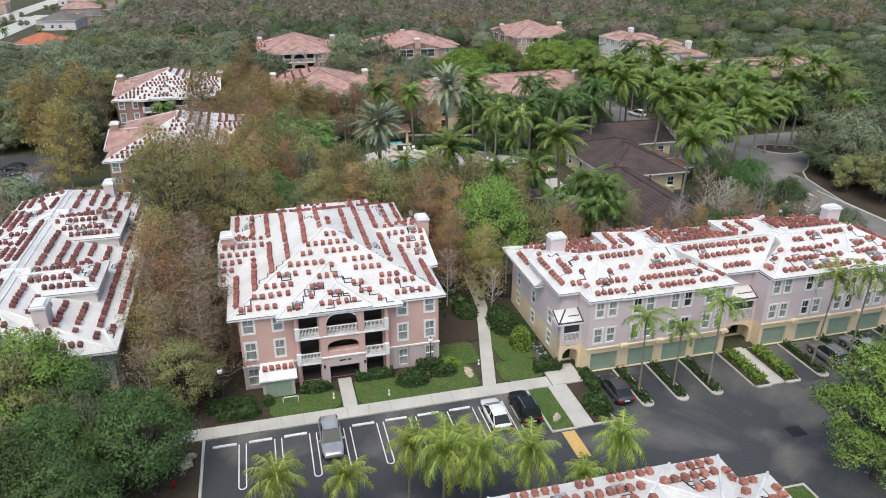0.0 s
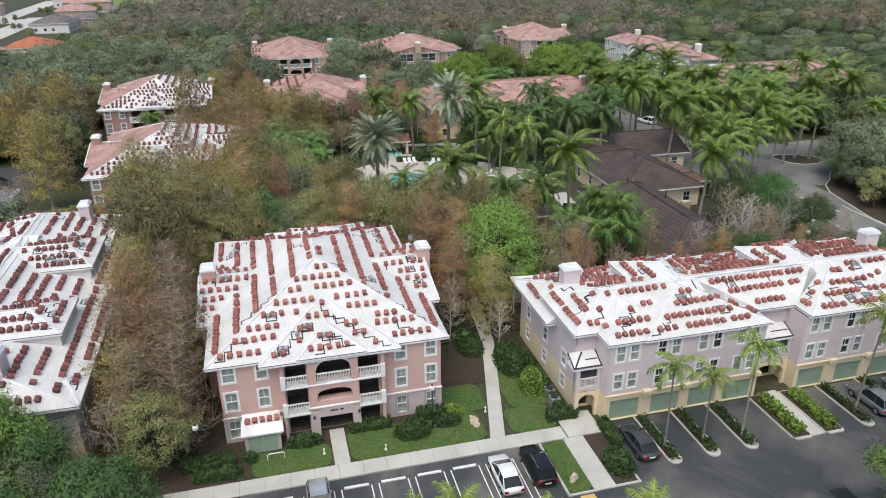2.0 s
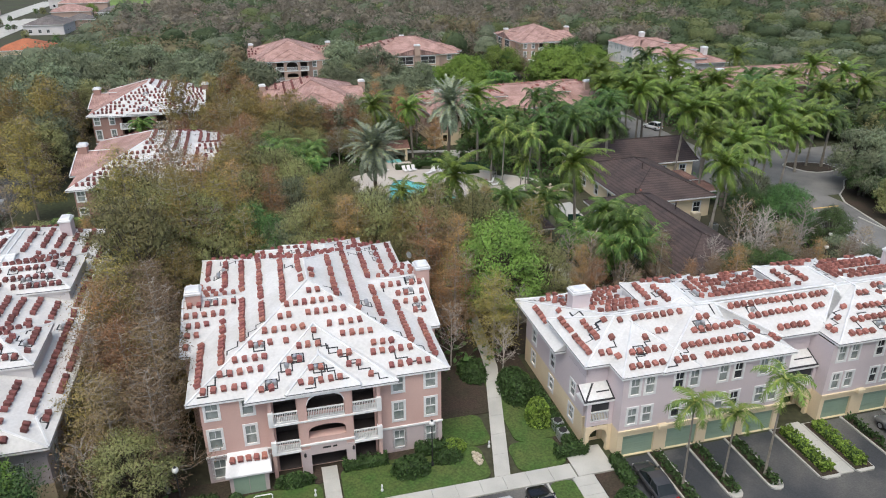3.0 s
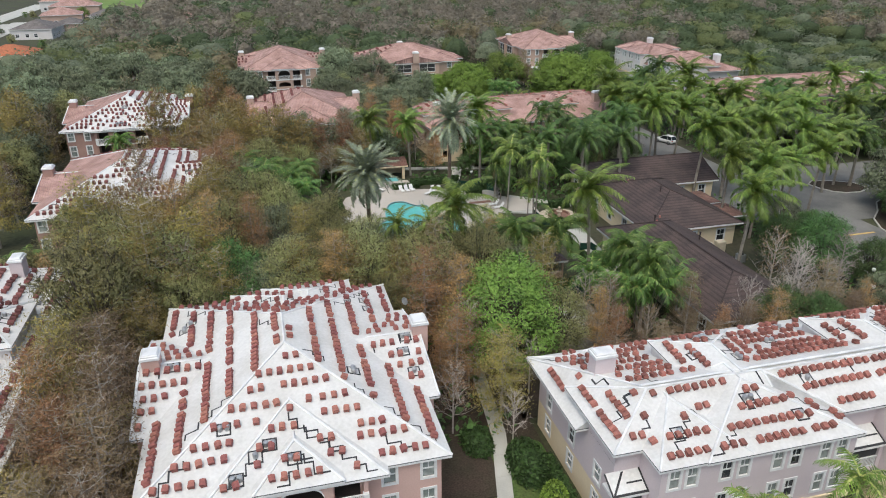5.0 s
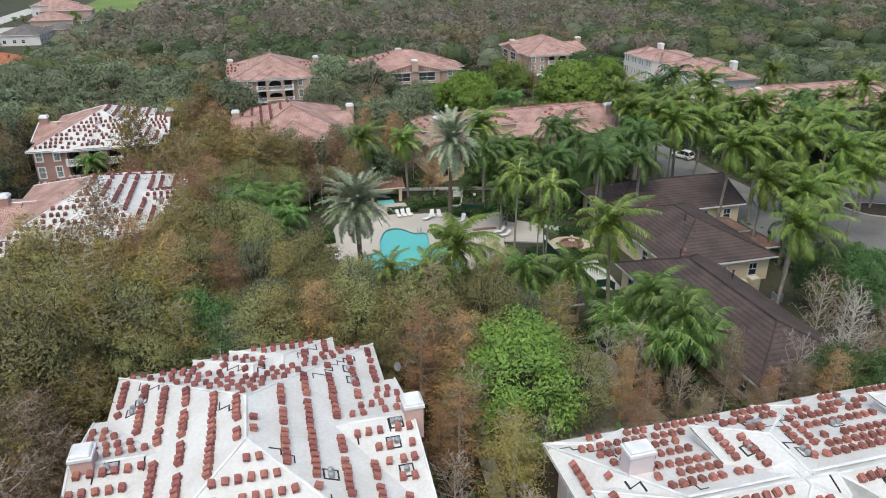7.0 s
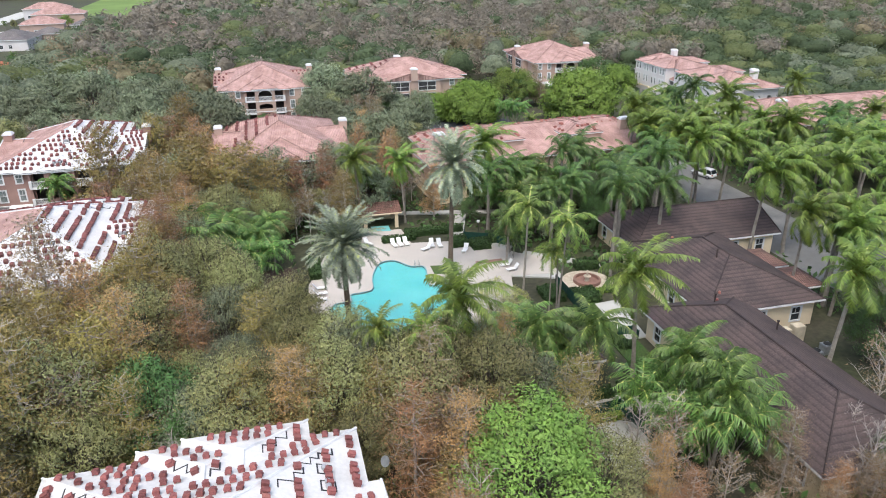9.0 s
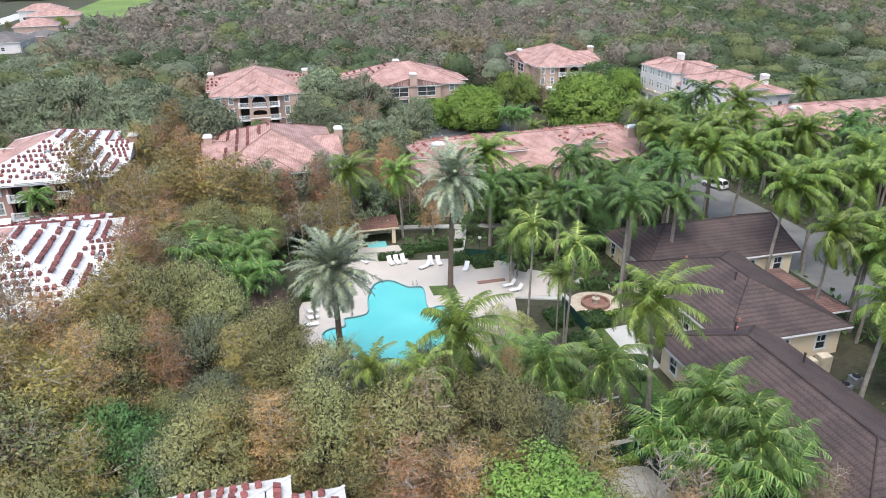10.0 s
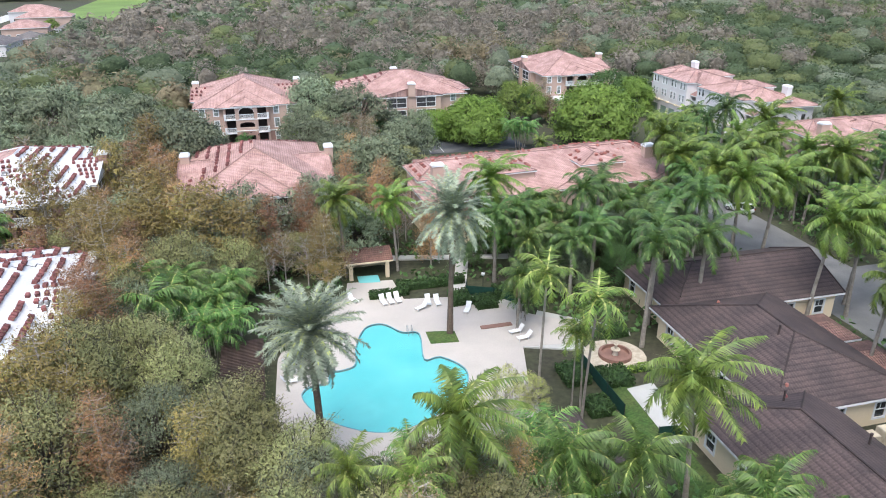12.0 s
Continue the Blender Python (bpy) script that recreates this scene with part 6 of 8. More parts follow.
SINGLES += [("bare", 37.2, -25.4, 0.3), ("bare", 36.4, -24.8, 0.28), ("bare", 29.6, 13.8, 0.95), ("bare", 31.2, 18.5, 0.9), ("bare", 33.0, 15.6, 0.8), ("bare", 28.8, 8.5, 0.8),
            ("bare", 26.4, 36.0, 0.7), ("bare", 17.2, 40.2, 0.85), ("bare", 62, 17.8, 1.15), ("bare", 66.0, 20.5, 1.2), ("bare", 70, 24, 1.2), ("bare", 57.5, 17.0, 1.1),
            ("bare", 64.0, 17.0, 1.1), ("bare", 68.0, 18.5, 1.15), ("bare", 78.5, 27.0, 1.1), ("bare", 72.5, 27.5, 0.9), ("bare", 74.0, 22.5, 0.9), ("sparse", 68.5, 27, 0.8),
            ("bare", 60.5, 22, 0.8), ("ball", 65.4, 147.5, 1.06), ("ball", 91.5, 142.5, 1.3), ("ball", 57.5, 153.5, 0.7), ("ball", 112, 166, 0.95)]
SINGLES += [("sage", 28.5, 148.5, 1.15), ("sage", 31.5, 154.0, 1.4), ("sage", 35.0, 148.0, 1.3), ("sage", 40.0, 150.5, 1.3), ("deep", 43.5, 149.0, 0.75), ("sage", 47.0, 149.5, 0.8), ("dry", 37.0, 141.0, 0.9), ("dry", 34.0, 137.0, 1.0),
            ("deep", 16.5, 148.6, 0.5), ("green", 26.5, 143.5, 0.62), ("sage", 8.5, 148.5, 0.7), ("sage", 11.5, 147.0, 0.6), ("deep", 82.5, 162.0, 1.1), ("dry", 88.0, 164.5, 1.0), ("deep", 91.5, 165.5, 0.95), ("deep", 103.5, 163.5, 1.6), ("deep", 97.0, 164.5, 1.25), ("deep", 110.0, 161.0, 1.0)]
SINGLES += [("sage", 108.6, 50.0, 0.92), ("sage", 112.5, 52.0, 1.1), ("sage", 110.0, 45.0, 0.98), ("sage", 105.5, 44.0, 0.72), ("sage", 115.5, 48.0, 1.08), ("sage", 119.0, 53.0, 1.1), ("olive", 101.8, 34.5, 0.78), ("olive", 103.5, 28.5, 0.9), ("sage", 106.0, 37.5, 0.95), ("deep", 112.0, 38.5, 1.0),
            ("sage", 81.4, 42.0, 0.78), ("deep", 83.8, 38.4, 0.62), ("royal", 112.0, 84.8, 1.25), ("royal", 122.5, 77.0, 1.1), ("coco", 114.5, 79.2, 0.9), ("coco", 84.6, 82.0, 1.05), ("coco", 85.0, 60.7, 1.08), ("coco", 108.2, 61.2, 0.85), ("royal", 110.6, 60.0, 1.0)]
SINGLES += [("gold", 13.0, 33.0, 1.05), ("rust", 16.6, 32.2, 1.0), ("olive", 20.0, 33.0, 1.2), ("gold", 23.4, 31.4, 1.02), ("olive", 26.0, 32.0, 1.15), ("rust", 30.2, 32.6, 0.98), ("olive", 33.4, 31.6, 1.15), ("sage", 37.0, 32.0, 1.05), ("gold", 17.6, 35.4, 0.98)]
SINGLES += [("airy", 39.6, 50.2, 0.82), ("airy", 42.8, 52.6, 0.66), ("sage", 21.6, 43.4, 0.62), ("sage", 17.6, 46.5, 0.72), ("rust", 30.0, 37.6, 0.86), ("gold", 33.6, 38.2, 0.8), ("sparse", 25.4, 38.8, 0.95), ("bare", 23.8, 37.4, 0.98), ("rust", 36.0, 37.6, 0.8),
            ("sage", 27.4, 41.4, 0.84), ("sage", 25.6, 37.0, 1.14), ("olive", 29.2, 36.2, 1.08), ("sage", 33.6, 36.8, 1.0), ("sage", 22.0, 36.2, 1.1), ("sage", 33.4, 41.0, 0.72),
            ("bare", 37.6, 46.4, 0.85), ("sage", 22.4, 40.0, 1.06), ("deep", 27.0, 37.6, 0.98), ("deep", 79, 30.5, 0.95), ("deep", 75, 34, 0.8)]
for kind, u, v, size in SINGLES + AVENUE:
    plant(kind, u, v, size)

# groves: (u0, u1, v0, v1, spacing, scale, kinds)
GROVES = [(-7.6, -1.2, -2.5, 30, 2.9, 1.0, ("dry", "dry", "gold", "dry", "olive", "rust", "sparse")),
          (22.8, 30, 4, 30, 3.3, 0.92, ("rust", "dry", "rust", "gold", "sparse", "sparse")),
          (-14, 5, 28, 55.5, 3.7, 1.24, ("gold", "dry", "gold", "olive", "sparse", "olive", "rust", "gold", "deep")),
          (-27, -5, 45.8, 52.0, 3.8, 0.68, ("olive", "gold", "olive", "sage")),
          (4, 27, 29, 47, 3.6, 0.95, ("olive", "sage", "olive", "gold", "bare", "bare", "sparse", "bare", "rust")),
          (27, 40, 22, 42, 4.0, 0.85, ("sage", "gold", "sage", "sparse", "olive", "bare", "dry")),
          (3.8, 7.6, 54.5, 84, 3.6, 1.12, ("gold", "rust", "olive", "gold")),
          (40.5, 48, 13.8, 19, 3.0, 0.62, ("rust", "dry", "sparse", "sparse")),
          (2, 19, 46, 66, 3.7, 0.95, ("olive", "olive", "gold", "olive", "sage", "bare", "sparse")),
          (3, 29, 66, 98, 3.9, 1.0, ("sage", "olive", "gold", "sage", "sparse", "rust", "gold", "bare")),
          (-7, 9, 82, 128, 4.2, 1.05, ("rust", "gold", "gold", "dry", "olive", "rust")),
          (31, 44, 88, 125, 4.6, 0.95, ("dry", "rust", "olive", "sage", "deep", "sparse"))]
GROVES += [(48, 76, 13.5, 21, 3.3, 0.7, ("rust", "dry", "sparse", "dry", "rust")),
           (56, 84, 14, 32, 4.6, 0.72, ("sparse", "bare", "deep", "sage", "bare")),
           (-62, -27, 40, 130, 5.4, 1.1, ("dry", "sage", "sparse", "gold", "sage", "olive")),
           (-50, 12, 126, 160, 5.2, 1.12, ("sage", "sage", "sage", "sage", "sage", "sparse")),
           (28, 80, 124, 156, 5.6, 0.95, ("sage", "deep", "olive", "dry", "sage")),
           (106, 135, 18, 70, 5.2, 0.95, ("deep", "sage", "olive", "deep", "green")),
           (70, 98, 148, 166, 5.4, 0.9, ("deep", "olive", "sage", "dry", "green")),
           (48, 84, 75, 93, 4.6, 0.75, ("sage", "olive", "deep")),
           (-40, -9, -14, -2, 4.6, 0.95, ("deep", "sage", "olive", "green")),
           (-70, -40, 60, 160, 6.0, 1.1, ("sage", "dry", "olive", "sparse"))]
rng1 = random.Random(5)
for u0, u1, v0, v1, gap, scale, kinds in GROVES:
    v, odd = v0, 0
    while v < v1:
        u = u0 + (gap * 0.5 if odd else 0)
        while u < u1:
            pu, pv = u + rng1.uniform(-0.42, 0.42) * gap, v + rng1.uniform(-0.42, 0.42) * gap
            u += gap
            if blocked(pu, pv, 0.6) or outside(pu, pv):
                continue
            plant(rng1.choice(kinds), pu, pv, scale * rng1.uniform(0.78, 1.16))
        v += gap * 0.87
        odd = 1 - odd

# undergrowth: one mass of low leaves under the trees
rngn = np.random.default_rng(4)
pts = []
for u0, u1, v0, v1, gap, scale, kinds in GROVES[:14] + [(52, 66, 60, 82, 0, 0, 0), (36, 52, 70, 84, 0, 0, 0), (78, 84, 38, 84, 0, 0, 0), (97, 112, 48, 120, 0, 0, 0), (45, 60, 24, 40, 0, 0, 0)]:
    n = int((u1 - u0) * (v1 - v0) * 2.0)
    q = np.stack([rngn.uniform(u0, u1, n), rngn.uniform(v0, v1, n), rngn.uniform(0.1, 1.6, n) ** 1.2], 1)
    pts.append(np.array([p for p in q if not blocked(p[0], p[1], 0.2)]))
ob = new("undergrowth", quads_mesh("undergrowth", leaf_cards(np.concatenate(pts), 0.55, rngn, 0.5, 1.5), M["deep"]))
ob.matrix_world = ESTATE
tagged(ob, "dark low undergrowth beneath the trees", "undergrowth", kind="stuff")


# ---- distant woods: every crown a lumpy mass of leaf or twig sprays ----
WOODS = {
    "twig": (material("grey_brown_twigs", (0.25, 0.22, 0.18), 0.9, var=0.42, scale=0.12, fine=1.7, tint=(0.19, 0.17, 0.125), island=0.2, bump=0.8, leaf=0.3), "leafless grey-brown winter woodland"),
    "sage": (material("far_grey_green", (0.172, 0.2, 0.125), 0.8, var=0.42, scale=0.12, fine=1.7, tint=(0.138, 0.163, 0.105), island=0.2, bump=0.8, leaf=0.3), "grey-green oak woodland"),
    "olive": (material("far_olive", (0.145, 0.165, 0.065), 0.8, var=0.42, scale=0.12, fine=1.7, tint=(0.105, 0.135, 0.05), island=0.2, bump=0.8, leaf=0.3), "olive green woodland"),
    "dark": (material("far_dark_green", (0.08, 0.112, 0.052), 0.8, var=0.42, scale=0.12, fine=1.7, tint=(0.07, 0.1, 0.045), island=0.2, bump=0.8, leaf=0.3), "dark green woodland"),
    "rust": (material("far_rust", (0.23, 0.185, 0.115), 0.8, var=0.42, scale=0.12, fine=1.7, tint=(0.195, 0.175, 0.095), island=0.2, bump=0.8, leaf=0.3), "rusty cypress woodland"),
}


def far_wood(area, gap, shares, seed, skip, high=(8, 12.5), leaves=300, size=0.5):
    """Woodland over an area; shares: how common each sort of tree is there. One mass for each sort."""
    rng = np.random.default_rng(seed)
    u0, u1, v0, v1 = area
    us, vs = np.meshgrid(np.arange(u0, u1, gap), np.arange(v0, v1, gap))
    c = np.stack([us.ravel(), vs.ravel()], 1) + rng.uniform(-0.45, 0.45, (us.size, 2)) * gap
    c = np.array([p for p in c if not skip(p[0], p[1])])
    drift = 0.5 + 0.5 * np.sin(c[:, 0] * 0.043 + 1.7 * np.sin(c[:, 1] * 0.031)) * np.cos(c[:, 1] * 0.037 + seed)
    pick = (0.6 * rng.uniform(size=len(c)) + 0.4 * drift) if len(shares) > 1 else rng.uniform(size=len(c))
    edges = np.quantile(pick, np.cumsum([k for _, k in shares]) / sum(k for _, k in shares))
    sort = np.minimum(np.searchsorted(edges, pick), len(shares) - 1)
    ring, rows = 9, (-0.3, 0.15, 0.6, 1.05)
    az = np.arange(ring) * 2 * math.pi / ring
    ball = np.concatenate([np.stack([math.cos(e) * np.cos(az + 0.26 * i), math.cos(e) * np.sin(az + 0.26 * i), np.full(ring, math.sin(e))], 1) for i, e in enumerate(rows)] + [np.array([[0, 0, 1.0]])])
    nv = len(ball)
    tri = [t for r in range(len(rows) - 1) for j in range(ring) for t in ((r * ring + j, r * ring + (j + 1) % ring, r * ring + ring + j), (r * ring + (j + 1) % ring, r * ring + ring + (j + 1) % ring, r * ring + ring + j))]
    tri = np.array(tri + [(nv - 1 - ring + j, nv - 1 - ring + (j + 1) % ring, nv - 1) for j in range(ring)])
    for s, (key, _) in enumerate(shares):
        cc = c[sort == s]
        if len(cc) == 0:
            continue
        m = len(cc)
        h = rng.uniform(*high, m) * (1.12 if key in ("twig", "rust") else 1.0)
        r = gap * rng.uniform(0.5, 0.9, m) * (0.85 if key in ("twig", "rust") else 1.1)
        tall = 0.4 if key in ("twig", "rust") else 0.36
        scale = np.stack([r, r, h * tall], 1)[:, None]
        at = np.stack([cc[:, 0], cc[:, 1], h * (1 - tall)], 1)[:, None]
        knob = unit(rng.normal(size=(m, 9, 3)) + np.array([0, 0, 0.5]))  # the crown's own swellings
        swell = lambda q: 0.74 + 0.4 * np.clip((np.einsum("mvi,mki->mvk", q, knob).max(2) - 0.72) / 0.28, 0, 1)[:, :, None] ** 0.8
        full = np.broadcast_to(ball, (m, nv, 3))
        core = at + full * (swell(full) + 0.05 * rng.normal(size=(m, nv, 1))) * scale * (0.68 if key in ("twig", "rust") else 0.8)
        faces = (tri[None] + nv * np.arange(m)[:, None, None]).reshape(-1, 3)
        d = unit(rng.normal(size=(m, leaves, 3)) + np.array([0, 0, 0.45]))
        p = at + d * scale * swell(d) * rng.uniform(0.74, 1.12, (m, leaves, 1))
        way = d.reshape(-1, 3)
        lv, _ = sprays(p.reshape(-1, 3), way + np.array([0, 0, 0.5]), size, rng, 2.4 if key in ("twig", "rust") else 1.5, 0.55)
        k = nv * m
        allv = np.concatenate([core.reshape(-1, 3), lv])
        allf = np.concatenate([faces.ravel(), np.arange(k, k + len(lv))])
        ob = new("far_wood", tri_mesh("far_wood", allv, WOODS[key][0], None, allf))
        ob.matrix_world = ESTATE
        tagged(ob, WOODS[key][1] + " beyond the houses", "woodland", kind="stuff")


suburb = lambda u, v: (u < -54 and 196 < v < 640) or (u < -40 and 372 < v < 640)
gone = lambda u, v: outside(u, v) or blocked(u, v, 2) or suburb(u, v)
far_wood((8, 420, 186, 232), 7.4, (("dark", 5), ("olive", 2), ("twig", 3), ("sage", 1), ("rust", 1)), 1, gone, leaves=340, size=0.48)
far_wood((-40, 190, 232, 345), 7.2, (("twig", 7), ("dark", 2), ("twig", 3), ("sage", 2), ("olive", 1)), 2, gone, leaves=280, size=0.52)
far_wood((190, 420, 232, 345), 7.8, (("dark", 6), ("olive", 3), ("sage", 1), ("twig", 2)), 9, gone, leaves=320, size=0.56)
far_wood((-420, 620, 345, 760), 9.5, (("twig", 5), ("dark", 3), ("sage", 2), ("olive", 2)), 4, lambda u, v: outside(u, v) or suburb(u, v), leaves=56, size=1.15)
far_wood((-200, 8, 160, 345), 8.0, (("sage", 9), ("rust", 1.5), ("dark", 1.5), ("olive", 1.5)), 3, lambda u, v: gone(u, v) or (v > 232 and u > -40), leaves=340, size=0.5)
far_wood((110, 330, 60, 186), 6.8, (("dark", 5), ("olive", 2), ("sage", 2)), 6, gone, high=(5.5, 9), leaves=300, size=0.46)
far_wood((-120, -62, 20, 160), 6.4, (("sage", 5), ("olive", 2), ("dark", 2), ("rust", 1)), 7, gone, leaves=200, size=0.5)
far_wood((-120, 200, -160, -62), 9.0, (("dark", 1),), 8, lambda u, v: False, leaves=20, size=1.8)
for k in range(46):  # garden trees between the distant houses
    u, v = rng1.uniform(-118, -56), rng1.uniform(216, 420)
    if any(abs(u - hu) < hw / 2 + 4 and abs(v - hv) < hw / 2 + 4 for hu, hv, hw in ((-72, 247, 17), (-88, 236, 15), (-83, 331, 20), (-72, 345, 12), (-84, 385, 19), (-63, 384, 14), (-106, 300, 8), (-72, 232, 14), (-80, 316, 14), (-84, 370, 16))):
        continue
    plant(rng1.choice(("deep", "green", "olive", "deep", "sage", "queen")), u, v, rng1.uniform(0.45, 0.75))
# ---- club house and pool court ----
club = thing("club_house", "low cream club house under a brown tile roof", "house", at=ESTATE)
cb = [Body(54.6, 66.9, 18, 46, 3.4, 0.43, "y"), Body(60.4, 75.6, 42.2, 63, 3.5, 0.4, "y"), Body(62, 84, 60.5, 74, 3.4, 0.42, "x", 6, 0)]
roof_part(club, cb, [M["brown_roof"], M["brown_roof"], M["trim"]], "brown tile roof")
hips(club, cb, M["brown_roof"])
for i, (x0, x1, y0, y1) in enumerate(((55.2, 66.2, 18.6, 45), (61.2, 74.9, 43, 62), (63, 83.4, 61.2, 73.4))):
    w = Geo()
    for p0, p1 in (((x0, y0), (x1, y0)), ((x1, y0), (x1, y1)), ((x1, y1), (x0, y1)), ((x0, y1), (x0, y0))):
        length = (Vector(p1) - Vector(p0)).length
        n = max(2, int(length / 4))
        ops = [(length * (k + 0.5) / n - 0.6, length * (k + 0.5) / n + 0.6, 0.8, 2.5) for k in range(n)]
        ats = wall(w, p0, p1, 0, 3.25, ops)
        for o in ops:
            window(club, ats, *o, glass="dark_pane")
    if i == 2:
        w.face((x1, y0, 3.25), (x1, y1, 3.25), (x1, (y0 + y1) / 2, 5.9))
    part("wall", w, M["cream"], club)
aw = [Body(74.5, 79.5, 46.5, 52.0, 2.7, 0.3, "x", 0, 2.0, mi=(1, 1, 1, 1)), Body(74.5, 79.0, 52.4, 58.0, 2.7, 0.3, "x", 0, 2.0, mi=(1, 1, 1, 1))]
for b in aw:
    g = Geo()
    b.build(g)
    part("side_roof", g, [M["brown_roof"], M["side_tile"], M["trim"]], club, "terracotta side roof")
for u, v in ((66.8, 50.5), (61.4, 42.5), (64.6, 36.5), (70.0, 66.5)):
    g = Geo()
    zz = max(b.height(u, v) for b in cb)
    g.lathe([(0.09, -0.2), (0.09, 0.9), (0.13, 0.92), (0.13, 1.05)], 8, (u, v, zz))
    part("vent_pipe", g, M["brown_roof"], club, "brown vent pipe")
for u, v in ((63.6, 44.8), (62.3, 43.3), (66.5, 59.5)):
    g = Geo()
    g.lathe([(0.16, 0), (0.16, 0.25), (0.05, 0.35)], 7, (u, v, max(b.height(u, v) for b in cb) - 0.05))
    part("roof_vent", g, M["clay"], club, "red roof vent")
for u, v in ((68.2, 39.6), (70.2, 39.9)):
    g = Geo()
    g.box(u, u + 1.3, v, v + 1.0, 0, 1.9, 0.06)
    tagged(slab("equipment_cabinet", g, M["beige_box"], "beige metal equipment cabinet beside the club house", "cabinet", "thing"), kind="thing")
for u, v in ((69.6, 36.0), (71.6, 36.8)):
    g = Geo()
    g.box(u, u + 1.0, v, v + 1.0, 0, 1.1, 0.05)
    k = slab("air_conditioner", g, M["metal"], "grey air conditioning unit beside the club house", "air conditioner", "thing", "air conditioners")
    f = Geo()
    f.lathe([(0.4, 0), (0.4, 0.06)], 14, (u + 0.5, v + 0.5, 1.1))
    part("fan_grille", f, M["black_metal"], k)


def smooth_loop(pts, n=4):
    out = []
    m = len(pts)
    for i in range(m):
        p0, p1, p2, p3 = (Vector(pts[(i + k - 1) % m]) for k in range(4))
        for k in range(n):
            t = k / n
            out.append(0.5 * ((2 * p1) + (p2 - p0) * t + (2 * p0 - 5 * p1 + 4 * p2 - p3) * t * t + (3 * p1 - p0 - 3 * p2 + p3) * t ** 3))
    return [(p.x, p.y) for p in out]


POOL = smooth_loop([(22.1, 60.0), (22.9, 61.6), (24.8, 61.9), (25.0, 63.6), (26.5, 63.8), (27.9, 64.6), (28.4, 68.0), (29.9, 71.8), (32.0, 72.3), (33.8, 69.9), (35.6, 69.1), (35.0, 63.8), (36.8, 63.8),
                    (38.6, 61.2), (38.3, 58.6), (36.5, 55.8), (33.2, 53.7), (29.8, 52.7), (26.7, 53.7), (23.6, 56.5)])
DECK = [(18.8, 49), (20.0, 67.5), (23, 76.5), (28.6, 80.0), (29.4, 84), (35.2, 83.5), (35.6, 77.8), (44.4, 76.4), (49.4, 70.3), (53.6, 67.2), (52.0, 62.8), (46, 63.6), (44.2, 57), (43, 47), (36, 44.8), (25, 45.5)]
from mathutils.geometry import tessellate_polygon
g = Geo()
rings = [[Vector((x, y, 0.22)) for x, y in DECK], [Vector((x, y, 0.22)) for x, y in reversed(POOL)]]
flat = rings[0] + rings[1]
g.v = [tuple(p) for p in flat]
for tri in tessellate_polygon(rings):
    a, b, c = (flat[i] for i in tri)
    g.f.append(tuple(tri) if (b - a).cross(c - a).z > 0 else tuple(reversed(tri)))
    g.mi.append(0)
for ring in rings:
    for i in range(len(ring)):
        p, q = ring[i], ring[(i + 1) % len(ring)]
        g.face((p.x, p.y, 0), (q.x, q.y, 0), tuple(q), tuple(p))
slab("pool_deck", g, M["deck"], "pale cream pool deck", "pool deck")
g = Geo()
g.face(*[(x, y, 0.012) for x, y in reversed(POOL)])
slab("pool_floor", g, M["plaster"], "turquoise plaster floor of the pool", "swimming pool")
g = Geo()
g.face(*[(x, y, 0.13) for x, y in reversed(POOL)])
ob = slab("water", g, M["water"], "clear turquoise swimming pool water", "water")
ob.visible_shadow = False
g = Geo()
n = len(POOL)
for i in range(n):  # coping
    (x0, y0), (x1, y1) = POOL[i], POOL[(i + 1) % n]
    d = Vector((x1 - x0, y1 - y0)).normalized()
    o = Vector((-d.y, d.x)) * 0.1
    g.prism([(x0, y0), (x1, y1), (x1 + o.x, y1 + o.y), (x0 + o.x, y0 + o.y)], 0.05, 0.245)
slab("pool_coping", g, M["pool_tile"], "blue tile band round the pool edge", "pool coping")
g = Geo()
g.prism([(30.9, 83.6), (33.6, 83.2), (33.6, 85.4), (30.9, 85.6)], 0.0, 0.24)
slab("spa_pool", g, M["plaster"], "small square spa pool under a tile roof", "spa pool")
g = Geo()  # fountain court
ring = [(54.8 + 3.3 * math.cos(a * 0.35), 59.4 + 3.3 * math.sin(a * 0.35)) for a in range(18)]
g.prism(ring, 0, 0.2)
slab("fountain_court", g, M["stone"], "round beige paved court at the fountain", "paving")
g = Geo()  # paths
g.prism([(46, 63.6), (52.4, 61.2), (52.6, 64.0), (50, 67.4)], 0, 0.19)
for p in (((53.2, 53.6), (56.2, 53.9), (55.4, 45.0), (53.0, 45.0)), ((41.5, 76.8), (43.0, 76.2), (46.8, 88), (45.2, 88.6)), ((36, 90.0), (58, 85.2), (58.3, 86.6), (36.3, 91.4)),
          ((44.6, 74.6), (46.0, 76.4), (49.5, 73.0), (48.2, 71.4)), ((49.6, 69.5), (58.5, 63.0), (59, 64.4), (50.5, 71))):
    g.prism(list(p), 0, 0.16)
for k in range(9):  # curving path by the play court
    a0, a1 = 2.6 - 0.27 * k, 2.6 - 0.27 * (k + 1) + 0.004
    g.prism([(44.6 + r * 1.3 * math.cos(a), 30.6 + r * math.sin(a)) for r, a in ((5.6, a0), (4.3, a0), (4.3, a1), (5.6, a1))], 0, 0.16)
g.prism([(47.8, 27.5), (50.6, 27.5), (50.6, 33.2), (49.4, 33.6)], 0, 0.155)
g.prism([(44.4 + 3.6 * math.cos(a * 0.42), 29.0 + 3.3 * math.sin(a * 0.42)) for a in range(15)], 0, 0.15)
slab("garden_path", g, M["concrete"], "pale concrete garden paths round the pool court", "path")
